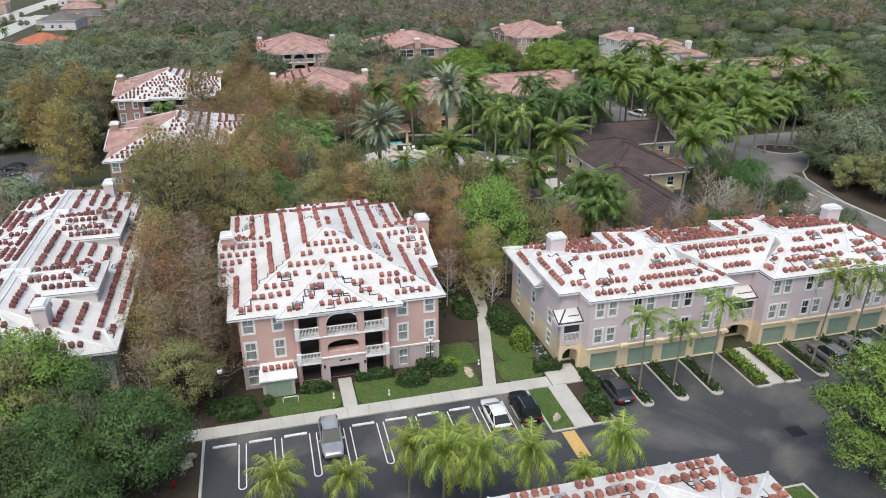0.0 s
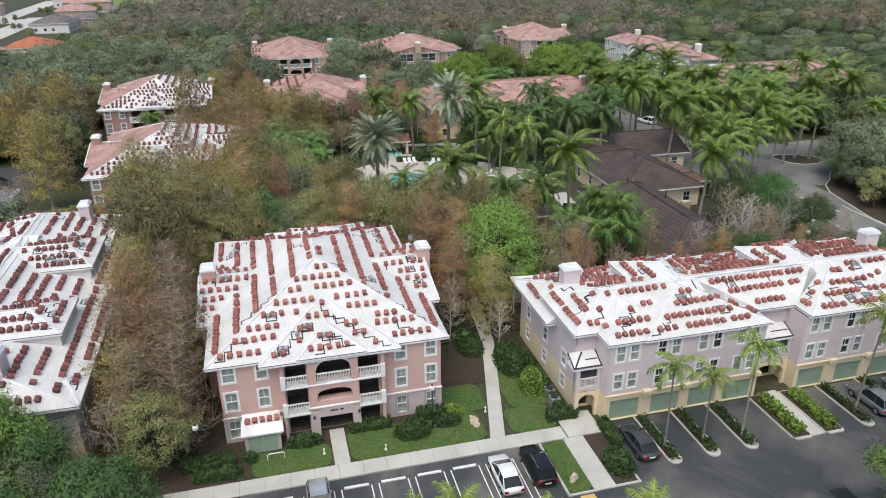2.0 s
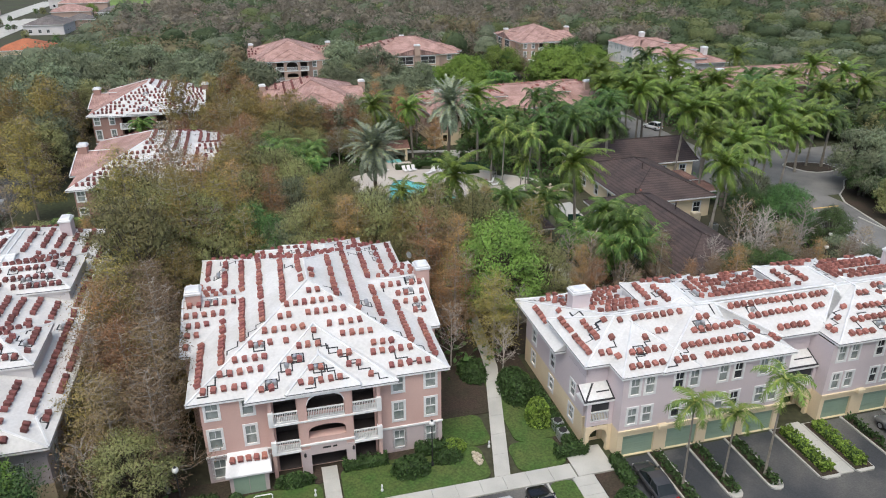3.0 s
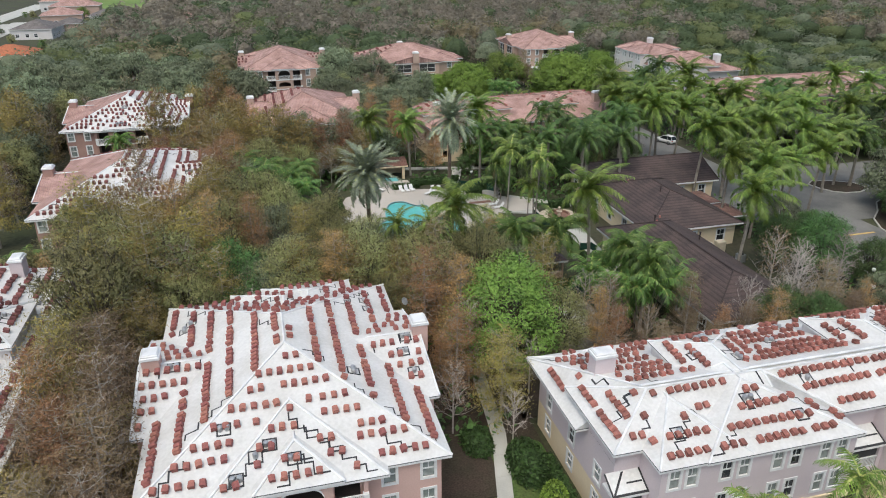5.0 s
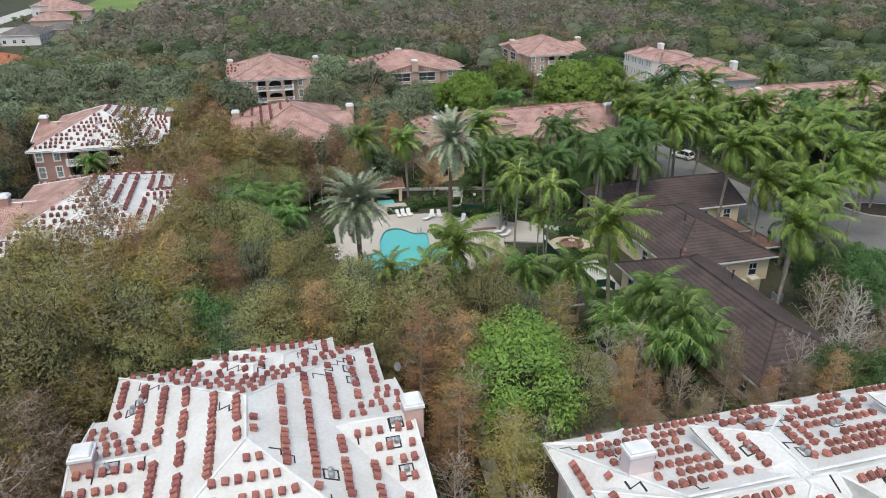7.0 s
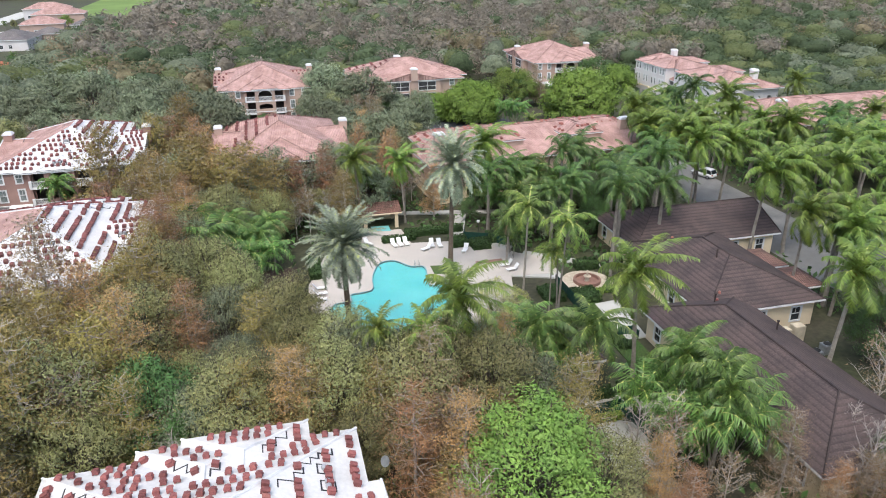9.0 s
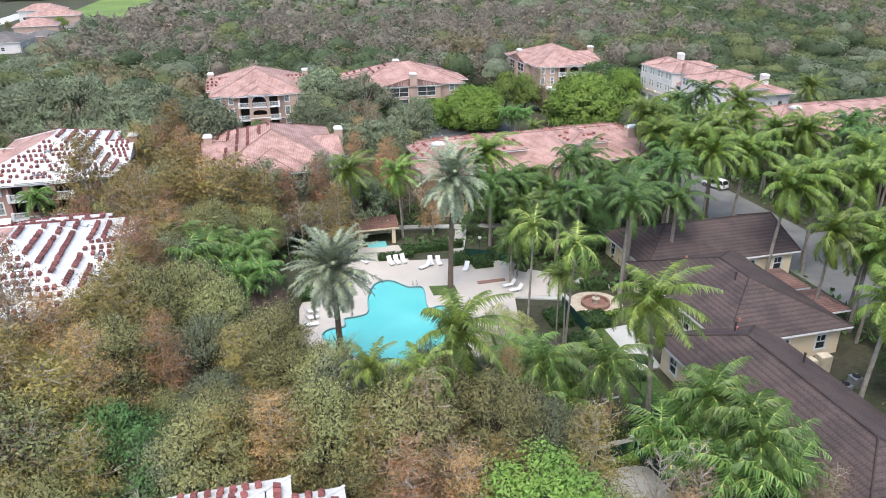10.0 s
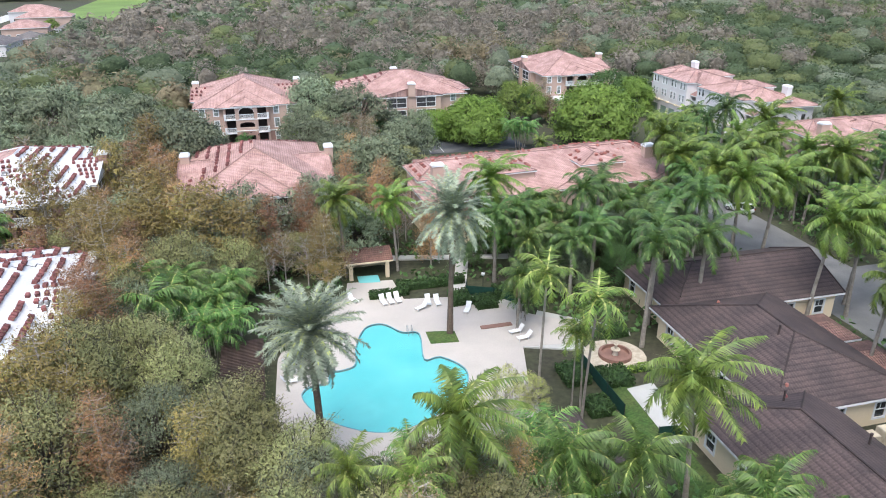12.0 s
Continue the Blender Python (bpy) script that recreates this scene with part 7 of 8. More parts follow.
fo = thing("fountain", "round terracotta fountain with a stone centre", "fountain", at=spot(54.8, 59.4, 0.2))
g = Geo()
g.lathe([(1.75, 0), (1.75, 0.42), (1.6, 0.5), (1.45, 0.5), (1.45, 0.12)], 28)
part("basin", g, M["terracotta"], fo)
g = Geo()
g.lathe([(0.32, 0.12), (0.22, 0.6), (0.5, 0.75), (0.5, 0.82), (0.15, 0.9), (0.12, 1.3), (0.26, 1.4), (0.05, 1.6)], 14)
part("centre_piece", g, M["stone"], fo, "grey stone centre piece")

hut = thing("pool_pavilion", "small open pavilion with red-brown tile roof", "pavilion", at=ESTATE)
b = Body(29.2, 35.6, 84.6, 89.6, 2.6, 0.42, "x", 0, 0)
g = Geo()
b.build(g)
part("roof", g, [M["barrel"], M["barrel"], M["cream"]], hut, "red-brown tile roof")
for u in (29.8, 34.6):
    for v in (83.6 + 1.3, 88.8):
        g = Geo()
        g.box(u, u + 0.5, v, v + 0.5, 0, 2.4)
        part("pillar", g, M["cream"], hut)
g = Geo()
g.box(29.8, 35.1, 89.0, 89.3, 0, 2.4)
part("back_wall", g, M["cream"], hut)
for (u0, u1, v0, v1) in ((41.8, 47.0, 38.4, 43.8), (39.8, 45.4, 45.4, 48.6)):
    kiosk = thing("garden_kiosk", "small garden kiosk with brown tile roof", "kiosk", "garden kiosks", at=ESTATE)
    b = Body(u0, u1, v0, v1, 2.6, 0.45, "x")
    g = Geo()
    b.build(g)
    part("roof", g, [M["brown_roof"], M["brown_roof"], M["trim"]], kiosk, "brown tile roof")
    for u in (u0 + 0.4, u1 - 0.65):
        for v in (v0 + 0.4, v1 - 0.65):
            g = Geo()
            g.box(u, u + 0.25, v, v + 0.25, 0, 2.4)
            part("post", g, M["tan"], kiosk)
    g = Geo()
    g.box(u0 + 0.5, u1 - 0.5, v0 + 0.5, v0 + 0.65, 0, 0.95, 0.03)
    part("low_wall", g, M["tan"], kiosk)
    # added solid box, coloured dark for the shade inside the open kiosk
    g = Geo()
    g.box(u0 + 1.1, u1 - 1.1, v0 + 1.3, v1 - 0.9, 0, 2.4)
    part("bar_room", g, M["inner_shade"], kiosk, "dark bar room inside")


def pergola(u0, u1, v0, v1, z, along, label, n):
    p = thing("pergola", label, "pergola", at=ESTATE)
    for u in (u0 + 0.2, u1 - 0.2):
        for v in (v0 + 0.2, (v0 + v1) / 2, v1 - 0.2):
            g = Geo()
            g.box(u - 0.12, u + 0.12, v - 0.12, v + 0.12, 0, z - 0.2)
            part("post", g, M["wood"], p)
    for k in range(2):
        g = Geo()
        if along == "u":
            u = (u0 + 0.1, u1 - 0.25)[k]
            g.box(u, u + 0.15, v0, v1, z - 0.22, z)
        else:
            v = (v0 + 0.1, v1 - 0.25)[k]
            g.box(u0, u1, v, v + 0.15, z - 0.22, z)
        part("beam", g, M["wood"], p)
    g = Geo()
    g.box(u0 - 0.3, u1 + 0.3, v0, v0 + 0.1, z, z + 0.16) if along == "u" else g.box(u0, u0 + 0.1, v0 - 0.3, v1 + 0.3, z, z + 0.16)
    me = g.mesh("slat", [M["wood"]])
    for k in range(n):
        s = new("slat", me)
        s.parent = p
        s.location = (0, k * (v1 - v0) / n, 0) if along == "u" else (k * (u1 - u0) / n, 0, 0)
    return p


pergola(14.9, 18.5, 55.5, 68.0, 2.7, "u", "long dark wooden pergola beside the pool", 44)
pergola(47.2, 50.2, 27.0, 32.4, 2.5, "u", "dark wooden pergola over a garden path", 14)


def fence(points, h, label):
    f = thing("screen_fence", label, "fence", at=ESTATE)
    for (x0, y0), (x1, y1) in zip(points, points[1:]):
        d = Vector((x1 - x0, y1 - y0))
        o = Vector((-d.y, d.x)).normalized() * 0.02
        g = Geo()
        g.prism([(x0 - o.x, y0 - o.y), (x1 - o.x, y1 - o.y), (x1 + o.x, y1 + o.y), (x0 + o.x, y0 + o.y)], 0.1, h)
        part("screen_panel", g, M["screen_green"], f, "green windscreen cloth")
    for x, y in points:
        g = Geo()
        g.tube([(x, y, 0), (x, y, h + 0.08)], 0.035, 6)
        part("post", g, M["black_metal"], f)


fence([(50.7, 60.0), (50.72, 56.5), (50.75, 53.0), (50.8, 49.6)], 1.5, "green cloth fence beside the lawn")
fence([(41.0, 33.0), (43.5, 33.4), (46.2, 33.6), (46.6, 31.0), (46.8, 28.6)], 1.4, "green cloth fence round the play court")
fence([(41.0, 33.0), (40.6, 30.5), (40.8, 27.8)], 1.4, "green cloth fence beside the play court")
fence([(52.4, 46.2), (54.0, 46.0), (54.2, 44.8)], 1.2, "short green gate fence by the path")
fence([(44.2, 79.6), (43.4, 77.4), (46.5, 76.0), (48.6, 73.6)], 1.3, "green cloth fence behind the hedges")


def lounger(u, v, turn):
    lo = thing("sun_lounger", "white plastic sun lounger with raised back", "sun lounger", "loungers round the pool", at=spot(u, v, 0.22, turn))
    g = Geo()
    g.box(-0.32, 0.32, -0.6, 0.68, 0.28, 0.34, 0.02)
    part("seat", g, M["trim"], lo)
    g = Geo()
    g.face((-0.32, 0.65, 0.33), (0.32, 0.65, 0.33), (0.32, 1.1, 0.95), (-0.32, 1.1, 0.95))
    g.face((-0.32, 0.69, 0.3), (-0.32, 1.14, 0.92), (0.32, 1.14, 0.92), (0.32, 0.69, 0.3))
    part("backrest", g, M["trim"], lo)
    for x in (-0.3, 0.26):
        for y in (-0.5, 0.6):
            g = Geo()
            g.box(x, x + 0.05, y, y + 0.05, 0, 0.3)
            part("leg", g, M["trim"], lo)
    return lo


first = lounger(33.0, 77.0, 10)
for u, v, turn in ((33.9, 77.1, 8), (34.8, 77.2, 6), (38.2, 75.6, -5), (39.3, 75.3, 0), (36.9, 74.6, -60), (42.2, 72.6, -30), (29.6, 78.5, 30), (21.6, 66.0, 95), (21.5, 64.4, 95), (21.3, 62.8, 95), (46.0, 66.5, -80), (46.4, 65.0, -80), (30.5, 48.6, 180), (34, 48.4, 180)):
    copy_thing(first, spot(u, v, 0.22, turn))
bd = thing("planter", "square bed of bright grass in the pool deck", "planter", at=ESTATE)
g = Geo()
g.prism([(36.4, 66.6), (39.5, 66.2), (39.6, 68.6), (36.4, 69.2)], 0.2, 0.3)
part("grass_top", g, M["grass"], bd)
g = Geo()
g.prism([(42.7, 68.2), (46.4, 68.2), (46.4, 68.9), (42.7, 68.9)], 0.2, 0.32)
tagged(slab("planter", g, M["terracotta"], "narrow brown planter strip in the pool deck", "planter", "thing"), kind="thing")
g = Geo()
for x in (34.4, 34.9):
    g.tube([(x, 69.9, 0.2), (x, 69.9, 1.0), (x, 69.6, 1.15), (x, 69.2, 1.0), (x, 69.0, 0.1)], 0.03, 6)
tagged(slab("pool_ladder", g, M["metal"], "steel pool ladder rails", "ladder", "thing"), kind="thing")


# ---- hedges and shrubs ----
def hedge(u0, u1, v0, v1, h, mat="hedge", label="clipped dark green hedge", dens=60, turn=0.0, name="hedge", rounded=False):
    """A clipped mass of small leaves over a dark core."""
    rng = np.random.default_rng(int(abs(u0 * 31 + v0 * 17)) + 1)
    n = int((((u1 - u0) + (v1 - v0)) * 2 * h + (u1 - u0) * (v1 - v0)) * dens)
    hd = thing(name, label, "hedge" if name == "hedge" else "shrub", at=ESTATE)
    p = rng.uniform(-1, 1, (n, 3))
    if rounded:
        p /= np.linalg.norm(p, axis=1, keepdims=True)
        p[:, 2] = np.abs(p[:, 2])
        p *= rng.uniform(0.85, 1.05, (n, 1))
    else:
        ax = rng.choice(5, n, p=[0.18, 0.18, 0.18, 0.18, 0.28])
        for i, (a, s) in enumerate(((0, -1), (0, 1), (1, -1), (1, 1), (2, 1))):
            p[ax == i, a] = s * rng.uniform(0.85, 1.04, (ax == i).sum())
        p[:, 2] = np.abs(p[:, 2])
    q = np.stack([(u0 + u1) / 2 + p[:, 0] * (u1 - u0) / 2, (v0 + v1) / 2 + p[:, 1] * (v1 - v0) / 2, 0.1 + p[:, 2] * h], 1)
    part("leaves", quads_mesh("leaves", leaf_cards(q, 0.2, rng, 0.45, 1.4), M[mat]), M[mat], hd)
    core = Geo()
    if rounded:
        core.blob((u0 + u1) / 2, (v0 + v1) / 2, 0.1, (u1 - u0) * 0.44, (v1 - v0) * 0.44, h * 0.88, random.Random(1), 12, 8, 0.04)
    else:
        core.box(u0 + 0.1, u1 - 0.1, v0 + 0.1, v1 - 0.1, 0, h * 0.92, 0.12)
    part("core", core, M["hedge"], hd)
    return hd


for a in ((-2.6, 1.6, -3.4, -2.2, 0.9), (-1.6, 1.2, -4.8, -3.7, 0.8), (11.6, 15.2, -1.6, -0.5, 0.8), (17.8, 20.4, -1.4, -0.3, 1.0), (29.2, 32.0, -4.6, -3.6, 1.0), (30.4, 31.4, -3.6, 6.0, 0.9),
          (33.2, 34.2, -9.0, -5.9, 0.9), (35.4, 36.6, 79.0, 82.0, 0.8), (31.6, 35.4, 78.4, 79.8, 0.9), (36.0, 44.0, 80.2, 81.4, 1.0), (41.0, 43.4, 74.2, 77.4, 1.0), (43.6, 46.2, 72.6, 75.2, 1.1), (46.6, 49.6, 74.6, 77.0, 1.2),
          (47.6, 50.2, 55.2, 58.6, 0.9), (51.2, 54.2, 53.9, 56.8, 1.0), (47.8, 50.2, 50.0, 52.6, 0.9), (55.0, 58.2, 62.8, 64.6, 1.0), (20.4, 22.0, 69.0, 75.0, 1.0), (44.2, 46.6, 35.4, 36.6, 0.9), (47.5, 52.4, 35.0, 37.0, 0.9)):
    hedge(*a)
for a in ((49.6, 50.7, -11.6, -6.4, 0.85), (52.9, 54.0, -11.6, -6.4, 0.85), (53.6, 57.4, 56.0, 56.8, 0.6), (38.6, 42.4, 35.8, 36.6, 0.7), (42.0, 45.8, 32.1, 32.8, 0.7), (47.2, 47.9, 33.2, 36.0, 0.6)):
    hedge(*a, "hedge_lit", "hedge with bright yellow-green new leaves")
for a in ((5.8, 9.2, -2.5, -1.1, 1.0), (15.2, 18.6, -3.9, -1.6, 1.4), (18.8, 21.6, -2.9, -1.4, 1.0), (31.5, 34.0, -12.9, -9.4, 1.3), (0.6, 2.3, -4.9, -3.7, 1.0), (2.2, 3.6, -3.4, -2.4, 1.0), (46.2, 48.8, 44.8, 47.0, 0.9), (51.2, 53.0, 43.0, 44.6, 0.8)):
    hedge(*a, "hedge", "rounded dark green shrub", 45, 0, "shrub", True)
hedge(28.4, 30.6, -0.6, 2.2, 2.5, "hedge_lit", "large bright green rounded shrub", 45, 0, "shrub", True)
hedge(27.4, 30.8, 2.8, 8.5, 2.2, "hedge", "dense dark green shrub mass by the path", 40, 0, "shrub", True)
hedge(19.6, 22.2, -1.8, -0.2, 1.0, "hedge_lit", "low shrub with yellow-green leaves", 50, 0, "shrub", True)
hedge(24.4, 27.4, 7.5, 12, 1.1, "hedge", "dark green shrub at the path's edge", 40, 0, "shrub", True)

# planted strips between the drives, each with kerb, soil and low shrubs
for u in (37.65, 41.35, 45.1, 57.25, 61.9, 66.0, 69.6):
    st = thing("drive_divider", "narrow kerbed planting strip between two drives", "planting strip", "drive dividers", at=ESTATE)
    g = Geo()
    g.prism([(u - 0.65, -5.7), (u - 0.65, -11.7)] + [(u + 0.65 * math.cos(a), -11.7 + 0.65 * math.sin(a)) for a in (3.6, 4.1, 4.71, 5.3, 5.8)] + [(u + 0.65, -11.7), (u + 0.65, -5.7)], 0, 0.17)
    part("kerb", g, M["concrete"], st)
    g = Geo()
    g.box(u - 0.5, u + 0.5, -11.6, -5.75, 0.1, 0.2)
    part("soil", g, M["mulch"], st)
    rng = np.random.default_rng(int(u))
    q = np.stack([rng.uniform(u - 0.45, u + 0.45, 420), rng.uniform(-12.0, -6.0, 420), rng.uniform(0.2, 0.75, 420)], 1)
    part("shrubs", quads_mesh("shrubs", leaf_cards(q, 0.22, rng, 0.5, 1.4), M["hedge"]), M["hedge"], st)
for u0, u1 in ((49.1, 51.05), (52.45, 54.4)):
    g = Geo()
    g.prism([(u0, -5.7), (u0, -11.8), (u0 + 0.4, -12.3), (u1 - 0.2, -12.3), (u1, -12.1), (u1, -5.7)], 0, 0.17)
    slab("kerb", g, M["concrete"], "kerbed island beside the entrance walk", "kerb")
    g = Geo()
    g.box(u0 + 0.15, u1 - 0.1, -12.0, -5.8, 0.1, 0.2)
    slab("planting_bed", g, M["mulch"], "planted island beside the entrance walk", "planting bed")


# ---- vehicles ----
def car(at, kind, paint, label):
    """kind: sedan or suv. Nose towards +y."""
    c = thing("car" if kind == "sedan" else "sport_utility_car", label, "car", "parked cars", at=at)
    suv = kind == "suv"
    L, W, belt, roof = (4.75, 0.95, 1.06, 1.72) if suv else (4.65, 0.91, 0.92, 1.43)
    y0 = -L / 2
    body = Geo()
    secs = [(0.0, 0.7, 0.5, belt - 0.2), (0.05, 0.86, 0.36, belt - 0.1), (0.2, 0.95, 0.28, belt - 0.03), (0.6, 1.0, 0.22, belt), (1.4, 1.0, 0.2, belt + 0.01), (2.3, 1.0, 0.2, belt), (3.2, 1.0, 0.2, belt - 0.02),
            (3.7, 0.99, 0.22, belt - 0.06), (4.2, 0.95, 0.25, belt - 0.14), (L - 0.2, 0.87, 0.3, belt - 0.22), (L - 0.06, 0.76, 0.36, belt - 0.3), (L, 0.62, 0.44, belt - 0.38)]
    m = 16
    for y, wf, lo, hi in secs:
        w, zc, hz = W * wf, (lo + hi) / 2, (hi - lo) / 2
        for i in range(m):
            a = 2 * math.pi * (i + 0.5) / m
            ca, sa = math.cos(a), math.sin(a)
            body.v.append((w * math.copysign(abs(ca) ** 0.42, ca), y0 + y, zc + hz * math.copysign(abs(sa) ** 0.5, sa)))
    for s in range(len(secs) - 1):
        for i in range(m):
            a, b = s * m + i, s * m + (i + 1) % m
            body.f.append((a, b, b + m, a + m))
    e = (len(secs) - 1) * m
    body.f += [tuple(range(m - 1, -1, -1)), tuple(range(e, e + m))]
    body.mi = [0] * len(body.f)
    part("body", body, M[paint], c, smooth=True)
    cab = Geo()
    cs = [(0.12 if suv else 0.3, belt - 0.04, 0.84), (0.5 if suv else 0.98, roof - 0.08, 0.72), (1.4 if suv else 1.75, roof, 0.75), (2.45 if suv else 2.6, roof - 0.06, 0.72), (3.45 if suv else 3.6, belt - 0.05, 0.86)]
    for y, z, wf in cs:
        w = W * wf
        cab.v += [(-W * 0.88, y0 + y, belt - 0.08), (-w, y0 + y, z), (w, y0 + y, z), (W * 0.88, y0 + y, belt - 0.08)]
    for s in range(len(cs) - 1):
        for i in range(3):
            cab.f.append((s * 4 + i, s * 4 + i + 1, s * 4 + 5 + i, s * 4 + 4 + i))
    cab.mi = [0] * len(cab.f)
    part("glasshouse", cab, M["car_glass"], c, "dark tinted glass")
    rf = Geo()
    for s in range(1, 3):
        (ya, za, wa), (yb, zb, wb2) = cs[s], cs[s + 1]
        a, b = W * wa * 0.97, W * wb2 * 0.97
        rf.face((-a, y0 + ya, za + 0.02), (a, y0 + ya, za + 0.02), (b, y0 + yb, zb + 0.02), (-b, y0 + yb, zb + 0.02))
        rf.face((-a, y0 + ya, za + 0.02), (-b, y0 + yb, zb + 0.02), (-b * 1.03, y0 + yb, zb - 0.05), (-a * 1.03, y0 + ya, za - 0.05))
        rf.face((b, y0 + yb, zb + 0.02), (a, y0 + ya, za + 0.02), (a * 1.03, y0 + ya, za - 0.05), (b * 1.03, y0 + yb, zb - 0.05))
    for y, z, wf, yy, zz in ((cs[1][0], cs[1][1], cs[1][2], cs[0][0], cs[0][1]), (cs[3][0], cs[3][1], cs[3][2], cs[4][0], cs[4][1])):
        for sg in (-1, 1):  # pillars
            rf.tube([(sg * W * wf, y0 + y, z), (sg * W * 0.87, y0 + yy, zz)], 0.045, 4)
    mirrors = [Geo(), Geo()]
    for sg, mirror in zip((-1, 1), mirrors):
        rf.tube([(sg * W * 0.72, y0 + cs[2][0], roof), (sg * W * 0.88, y0 + cs[2][0] - 0.1, belt - 0.04)], 0.04, 4)
        mirror.box(*sorted((sg * W * 0.95, sg * W * 1.14)), y0 + cs[4][0] - 0.35, y0 + cs[4][0] - 0.2, belt - 0.02, belt + 0.12, 0.02)
    part("roof", rf, M[paint], c)
    for mirror in mirrors:
        part("wing_mirror", mirror, M[paint], c)
    if suv:
        for sg in (-1, 1):
            g = Geo()
            g.tube([(sg * W * 0.64, y0 + 0.7, roof + 0.05), (sg * W * 0.64, y0 + 2.5, roof + 0.02)], 0.025, 5)
            part("roof_rail", g, M["metal"], c)
    for sg in (-1, 1):
        for y in (0.85, L - 0.95):
            g = Geo()
            r = 0.36 if suv else 0.33
            ring = [(rr * math.cos(a * math.pi / 8), rr * math.sin(a * math.pi / 8)) for rr in (r,) for a in range(16)]
            for x in (sg * (W - 0.2), sg * (W + 0.02)):
                g.v += [(x, y0 + y + p, r + q) for p, q in ring]
            g.f = [(i, (i + 1) % 16, 16 + (i + 1) % 16, 16 + i) for i in range(16)] + [tuple(range(16)), tuple(range(31, 15, -1))]
            g.mi = [0] * 18
            wh = part("wheel", g, M["tyre"], c)
            g = Geo()
            g.v = [(sg * (W + 0.03), y0 + y + 0.62 * p, r + 0.62 * q) for p, q in ring]
            g.f, g.mi = [tuple(range(16))], [0]
            part("rim", g, M["rim"], wh)
        g = Geo()
        g.box(*sorted((sg * W * 0.55, sg * W * 0.9)), y0 - 0.02, y0 + 0.1, belt - 0.3, belt - 0.12)
        part("tail_lamp", g, M["tail"], c, "red tail lamp")
        g = Geo()
        g.box(*sorted((sg * W * 0.45, sg * W * 0.8)), y0 + L - 0.14, y0 + L - 0.02, belt - 0.48, belt - 0.34)
        part("head_lamp", g, M["lamp_glass"], c, "clear head lamp")
    g = Geo()
    g.box(-0.26, 0.26, y0 - 0.03, y0 + 0.1, 0.6, 0.72)
    part("number_plate", g, M["trim"], c, "plain white number plate")
    return c


car(spot(8.05, -10.1, 0.03, 180), "suv", "car_silver", "silver estate car parked nose out")
car(spot(23.0, -10.3, 0.03, 0), "sedan", "car_white", "white hatchback parked nose in")
car(spot(25.9, -10.0, 0.03, 0), "suv", "car_black", "black sport utility car beside a lawn")
car(spot(35.5, -9.4, 0.03, 0), "sedan", "car_graphite", "dark grey saloon before a garage")
car(spot(59.8, -9.4, 0.03, 0), "suv", "car_grey", "grey sport utility car before a garage")
car(spot(64.1, -9.3, 0.03, 0), "suv", "car_silver", "silver sport utility car before a garage")
car(spot(94.6, 94.8, 0.03, 20), "suv", "car_white", "white car on the palm-lined drive")
for u, v, p in ((-41, 84, "car_black"), (-39.5, 80.5, "car_graphite"), (-43, 76, "car_silver"), (-38, 72, "car_grey"), (48.8, 146.0, "car_blue")):
    car(spot(u, v, 0.03, 80), "sedan", p, "parked saloon car on the asphalt")
tk = thing("carport", "long low metal carport roof by the lot", "carport", at=spot(-34.5, 66.5, 0, 0))
g = Geo()
g.box(-1.6, 1.6, -6, 6, 2.5, 2.65, 0.05)
part("roof", g, M["metal"], tk)
for y in (-5, 0, 5):
    g = Geo()
    g.box(-0.1, 0.1, y - 0.1, y + 0.1, 0, 2.5)
    part("post", g, M["black_metal"], tk)


# ---- lamps and small things ----
def post_lamp(u, v, h):
    lp = thing("street_lamp", "black post lamp with a white globe", "street lamp", "post lamps", at=spot(u, v))
    g = Geo()
    g.lathe([(0.16, 0), (0.16, 0.3), (0.08, 0.45), (0.055, 0.6), (0.05, h - 0.35), (0.11, h - 0.3), (0.05, h - 0.22)], 10)
    part("post", g, M["black_metal"], lp)
    g = Geo()
    g.lathe([(0.1, h - 0.22), (0.22, h - 0.1), (0.25, h + 0.05), (0.2, h + 0.2), (0.08, h + 0.27)], 12)
    part("globe", g, M["globe"], lp, "white frosted globe", smooth=True)
    g = Geo()
    g.lathe([(0.12, h + 0.26), (0.03, h + 0.42)], 8)
    part("finial", g, M["black_metal"], lp)


for u, v, h in ((-0.95, -3.3, 4.6), (18.8, -2.5, 4.4), (75.2, 18.8, 4.7), (57.6, 45.5, 3.2), (45.4, 76.6, 3.0), (80.9, 24.3, 3.6)):
    post_lamp(u, v, h)
for u, v in ((30.85, -0.6), (30.75, -2.0)):
    ac = thing("air_conditioner", "grey air conditioning unit on the ground by the wall", "air conditioner", "air conditioners", at=spot(u, v, 0.1))
    g = Geo()
    g.box(-0.45, 0.45, -0.45, 0.45, 0, 0.9, 0.06)
    part("case", g, M["metal"], ac)
    g = Geo()
    g.lathe([(0.36, 0), (0.36, 0.05), (0.3, 0.07)], 14, (0, 0, 0.9))
    part("fan_grille", g, M["black_metal"], ac, "dark round fan grille")
rs = random.Random(8)
for u, v, r in ((28.3, -12.0, 0.5), (-3.9, -10.2, 0.6), (-3.6, -9.2, 0.45), (37.9, -25.6, 0.55)):
    g = Geo()
    g.blob(0, 0, 0.25, r, r * 0.7, 0.4, rs, 9, 6, 0.25)
    ob = part("boulder", g, M["stone"])
    ob.matrix_world = spot(u, v, 0.13, 30)
    tagged(ob, "pale limestone boulder on the grass", "boulder", "boulders")
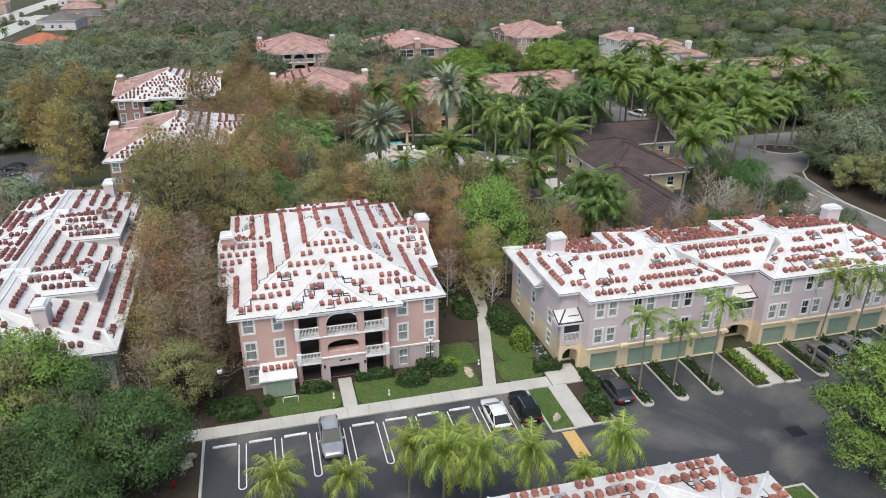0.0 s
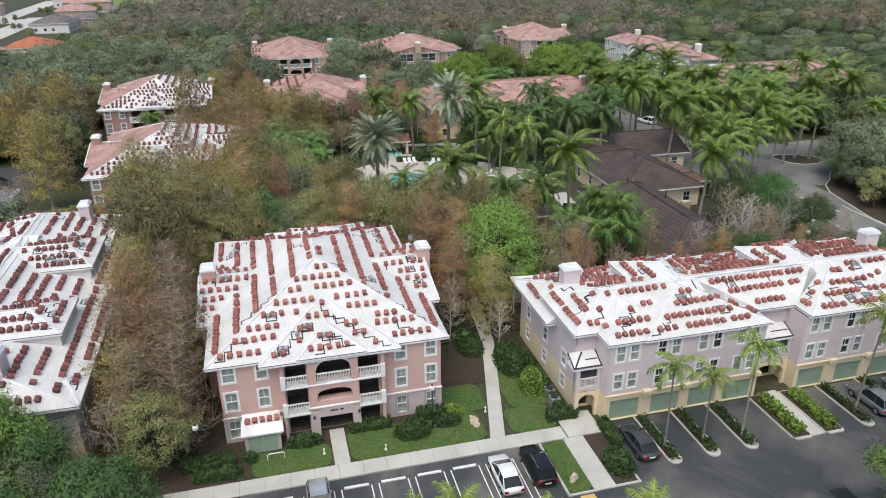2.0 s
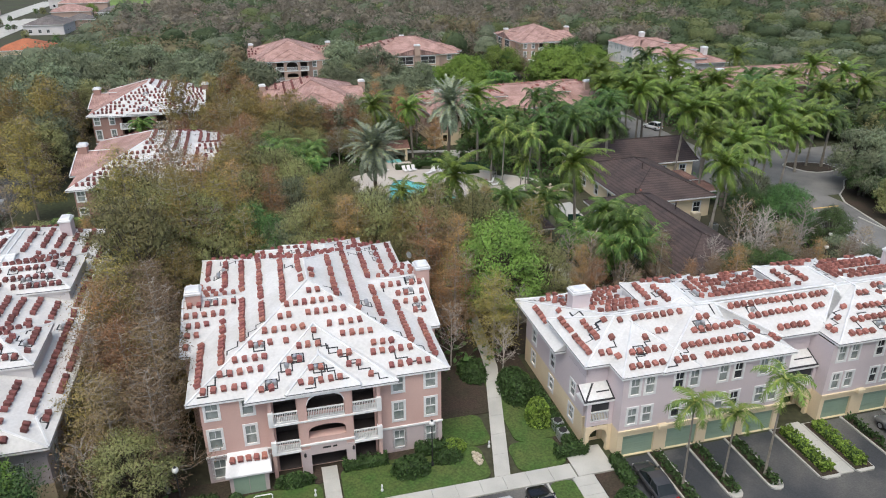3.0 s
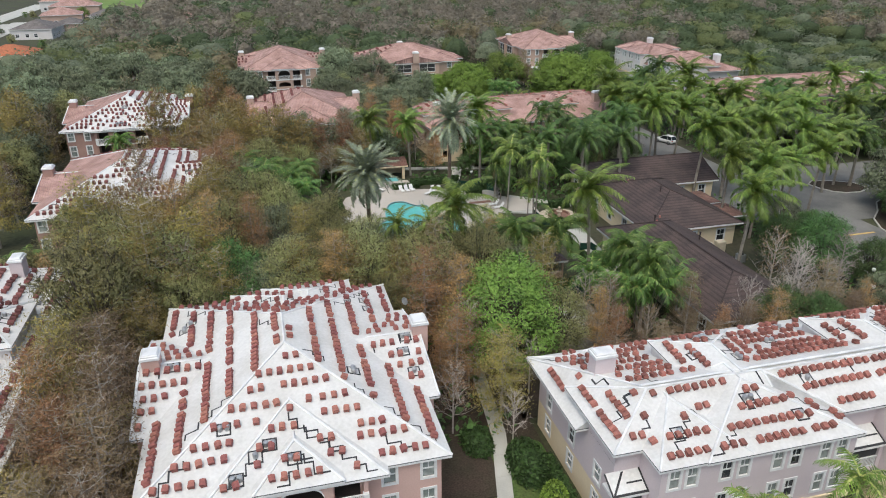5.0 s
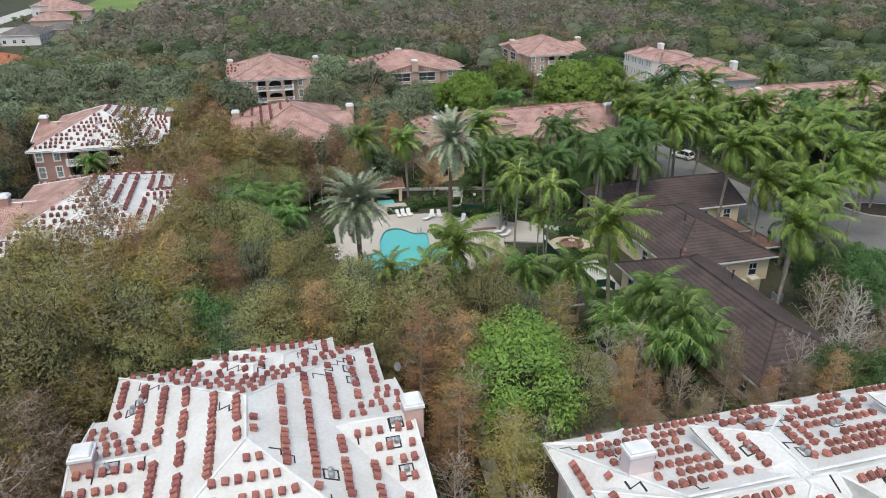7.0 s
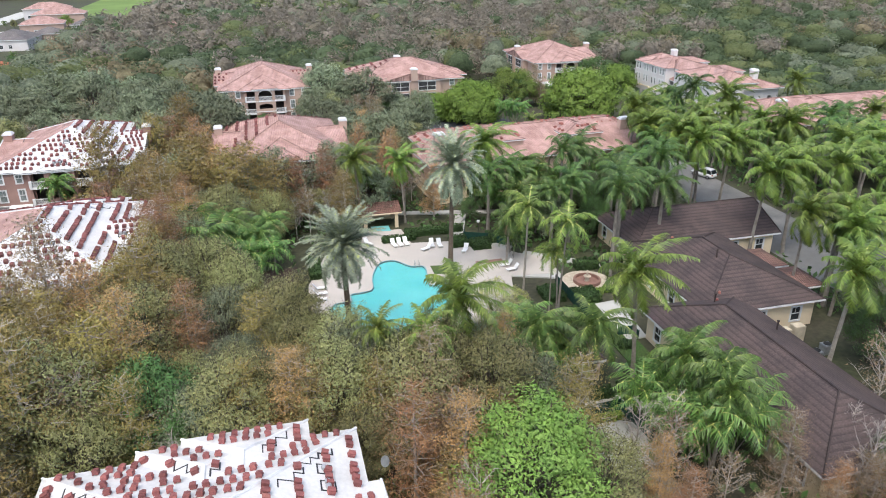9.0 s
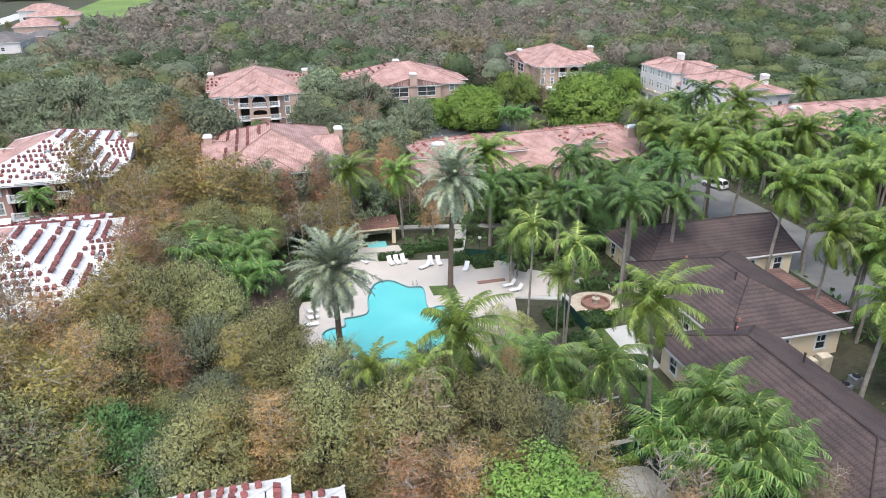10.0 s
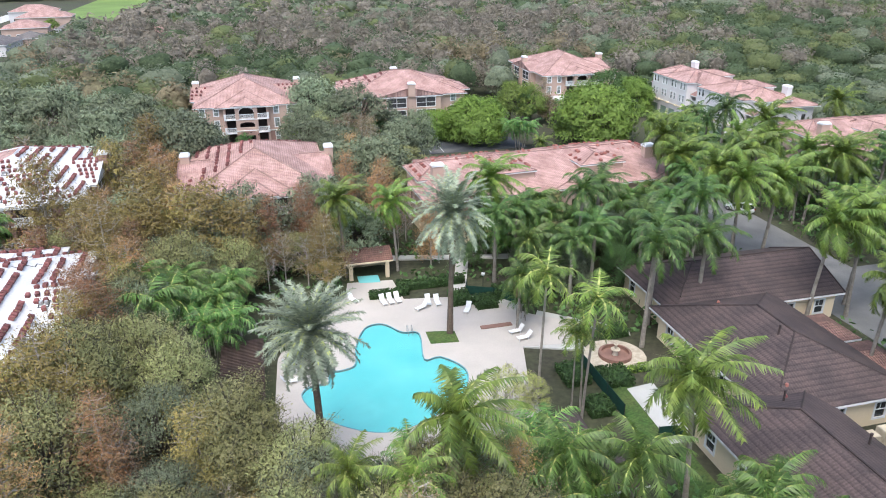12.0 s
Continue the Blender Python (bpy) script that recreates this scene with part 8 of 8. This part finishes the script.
for k in range(16):
    g = Geo()
    g.blob(0, 0, 0, 0.22, 0.18, 0.15, rs, 7, 5, 0.2)
    ob = part("stone", g, M["stone"])
    ob.matrix_world = spot(22.4 + rs.uniform(-0.55, 0.55), -2.9 + rs.uniform(-0.7, 0.7), 0.2 + 0.28 * rs.random(), rs.uniform(0, 180))
    tagged(ob, "pale stone in a rockery heap", "stone", "rockery stones")
for u, v in ((24.1, -1.5), (14.2, -4.4), (9.0, -3.6)):
    g = Geo()
    g.lathe([(0.12, 0), (0.12, 0.12), (0.05, 0.2), (0.05, 0.45), (0.1, 0.5), (0.06, 0.62)], 8)
    ob = part("garden_marker", g, M["trim"])
    ob.matrix_world = spot(u, v, 0.12)
    tagged(ob, "small white garden marker on the lawn", "garden marker", "garden markers")
hy = thing("fire_hydrant", "red fire hydrant in the planting bed", "fire hydrant", at=spot(-4.7, -12.4, 0.1))
g = Geo()
g.lathe([(0.16, 0), (0.16, 0.05), (0.1, 0.08), (0.1, 0.5), (0.13, 0.52), (0.12, 0.6), (0.04, 0.7)], 10)
part("barrel", g, M["tail"], hy)
g = Geo()
g.tube([(-0.2, 0, 0.4), (0.2, 0, 0.4)], 0.06, 8)
part("outlet", g, M["tail"], hy)
bf = thing("backflow_pipe", "white backflow pipe loop beside the store", "pipe", at=spot(5.2, -3.2, 0.1))
g = Geo()
g.tube([(-0.9, 0, 0), (-0.9, 0, 0.55), (-0.8, 0, 0.65), (0.4, 0, 0.65), (0.5, 0, 0.55), (0.5, 0, 0)], 0.05, 6)
part("pipe_loop", g, M["trim"], bf)
dsh = thing("satellite_dish", "grey satellite dish at the eave", "satellite dish", at=spot(22.3, 23.0, 7.9, 40))
g = Geo()
g.lathe([(0.05, 0), (0.25, 0.05), (0.4, 0.14)], 12)
d = part("dish", g, M["metal"], dsh)
d.rotation_euler = (radians(60), 0, 0)
g = Geo()
g.tube([(0, 0, -0.3), (0, 0, 0.1)], 0.03, 6)
part("mast", g, M["black_metal"], dsh)

# ---- the suburb and field in the distance ----
g = Geo()
g.box(-98, -44, 425, 640, -0.1, 0.12)
slab("far_field", g, M["field"], "bright green playing field in the distance", "field")
g = Geo()
g.box(-112, -100, 215, 400, -0.1, 0.1)
g.box(-140, -112, 370, 392, -0.1, 0.12)
g.box(-130, -118, 392, 520, -0.1, 0.1)
slab("far_street", g, M["concrete"], "pale suburban street in the distance", "road")
for u, v, w, d, h, rm, wm, turn in ((-72, 247, 17, 15, 4.2, "clay_far", "cream", 4), (-88, 236, 15, 14, 4.0, "red_roof", "cream", -6), (-83, 331, 17, 20, 4.4, "grey_far", "pale", -4), (-72, 345, 12, 12, 4.6, "grey_far", "tan", 4), (-84, 385, 19, 16, 5.2, "red_roof", "tan", 8),
                                    (-86, 430, 26, 16, 6.0, "red_roof", "tan", 4), (-63, 384, 14, 14, 4.5, "grey_far", "pale", 0), (-101, 470, 24, 16, 6, "red_roof", "pale", 4), (-126, 350, 18, 16, 5, "red_roof", "cream", 0), (-140, 420, 20, 16, 6, "red_roof", "tan", 6), (-17, 318, 12, 12, 8.0, "red_roof", "cream", 4)):
    if rm == "clay_far" and "clay_far" not in M:
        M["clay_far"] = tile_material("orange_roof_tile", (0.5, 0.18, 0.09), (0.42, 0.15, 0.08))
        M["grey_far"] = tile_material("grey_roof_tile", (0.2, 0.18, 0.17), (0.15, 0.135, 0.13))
    ho = thing("suburban_house", "detached suburban house with a tiled hip roof", "house", "distant houses", at=spot(u, v, 0, turn))
    b = Body(-w / 2 - 0.5, w / 2 + 0.5, -d / 2 - 0.5, d / 2 + 0.5, h, 0.38, "x" if w > d else "y")
    g = Geo()
    b.build(g)
    part("roof", g, [M[rm], M[rm], M["trim"]], ho)
    w0 = Geo()
    cs = [(-w / 2, -d / 2), (w / 2, -d / 2), (w / 2, d / 2), (-w / 2, d / 2)]
    for p0, p1 in zip(cs, cs[1:] + cs[:1]):
        ops = [(s, s + 1.4, 1.0, 2.4) for s in (2.0, 6.0, 9.5)]
        ats = wall(w0, p0, p1, 0, h - 0.2, ops)
        for o in ops:
            window(ho, ats, *o, glass="dark_pane")
    part("wall", w0, M[wm], ho)
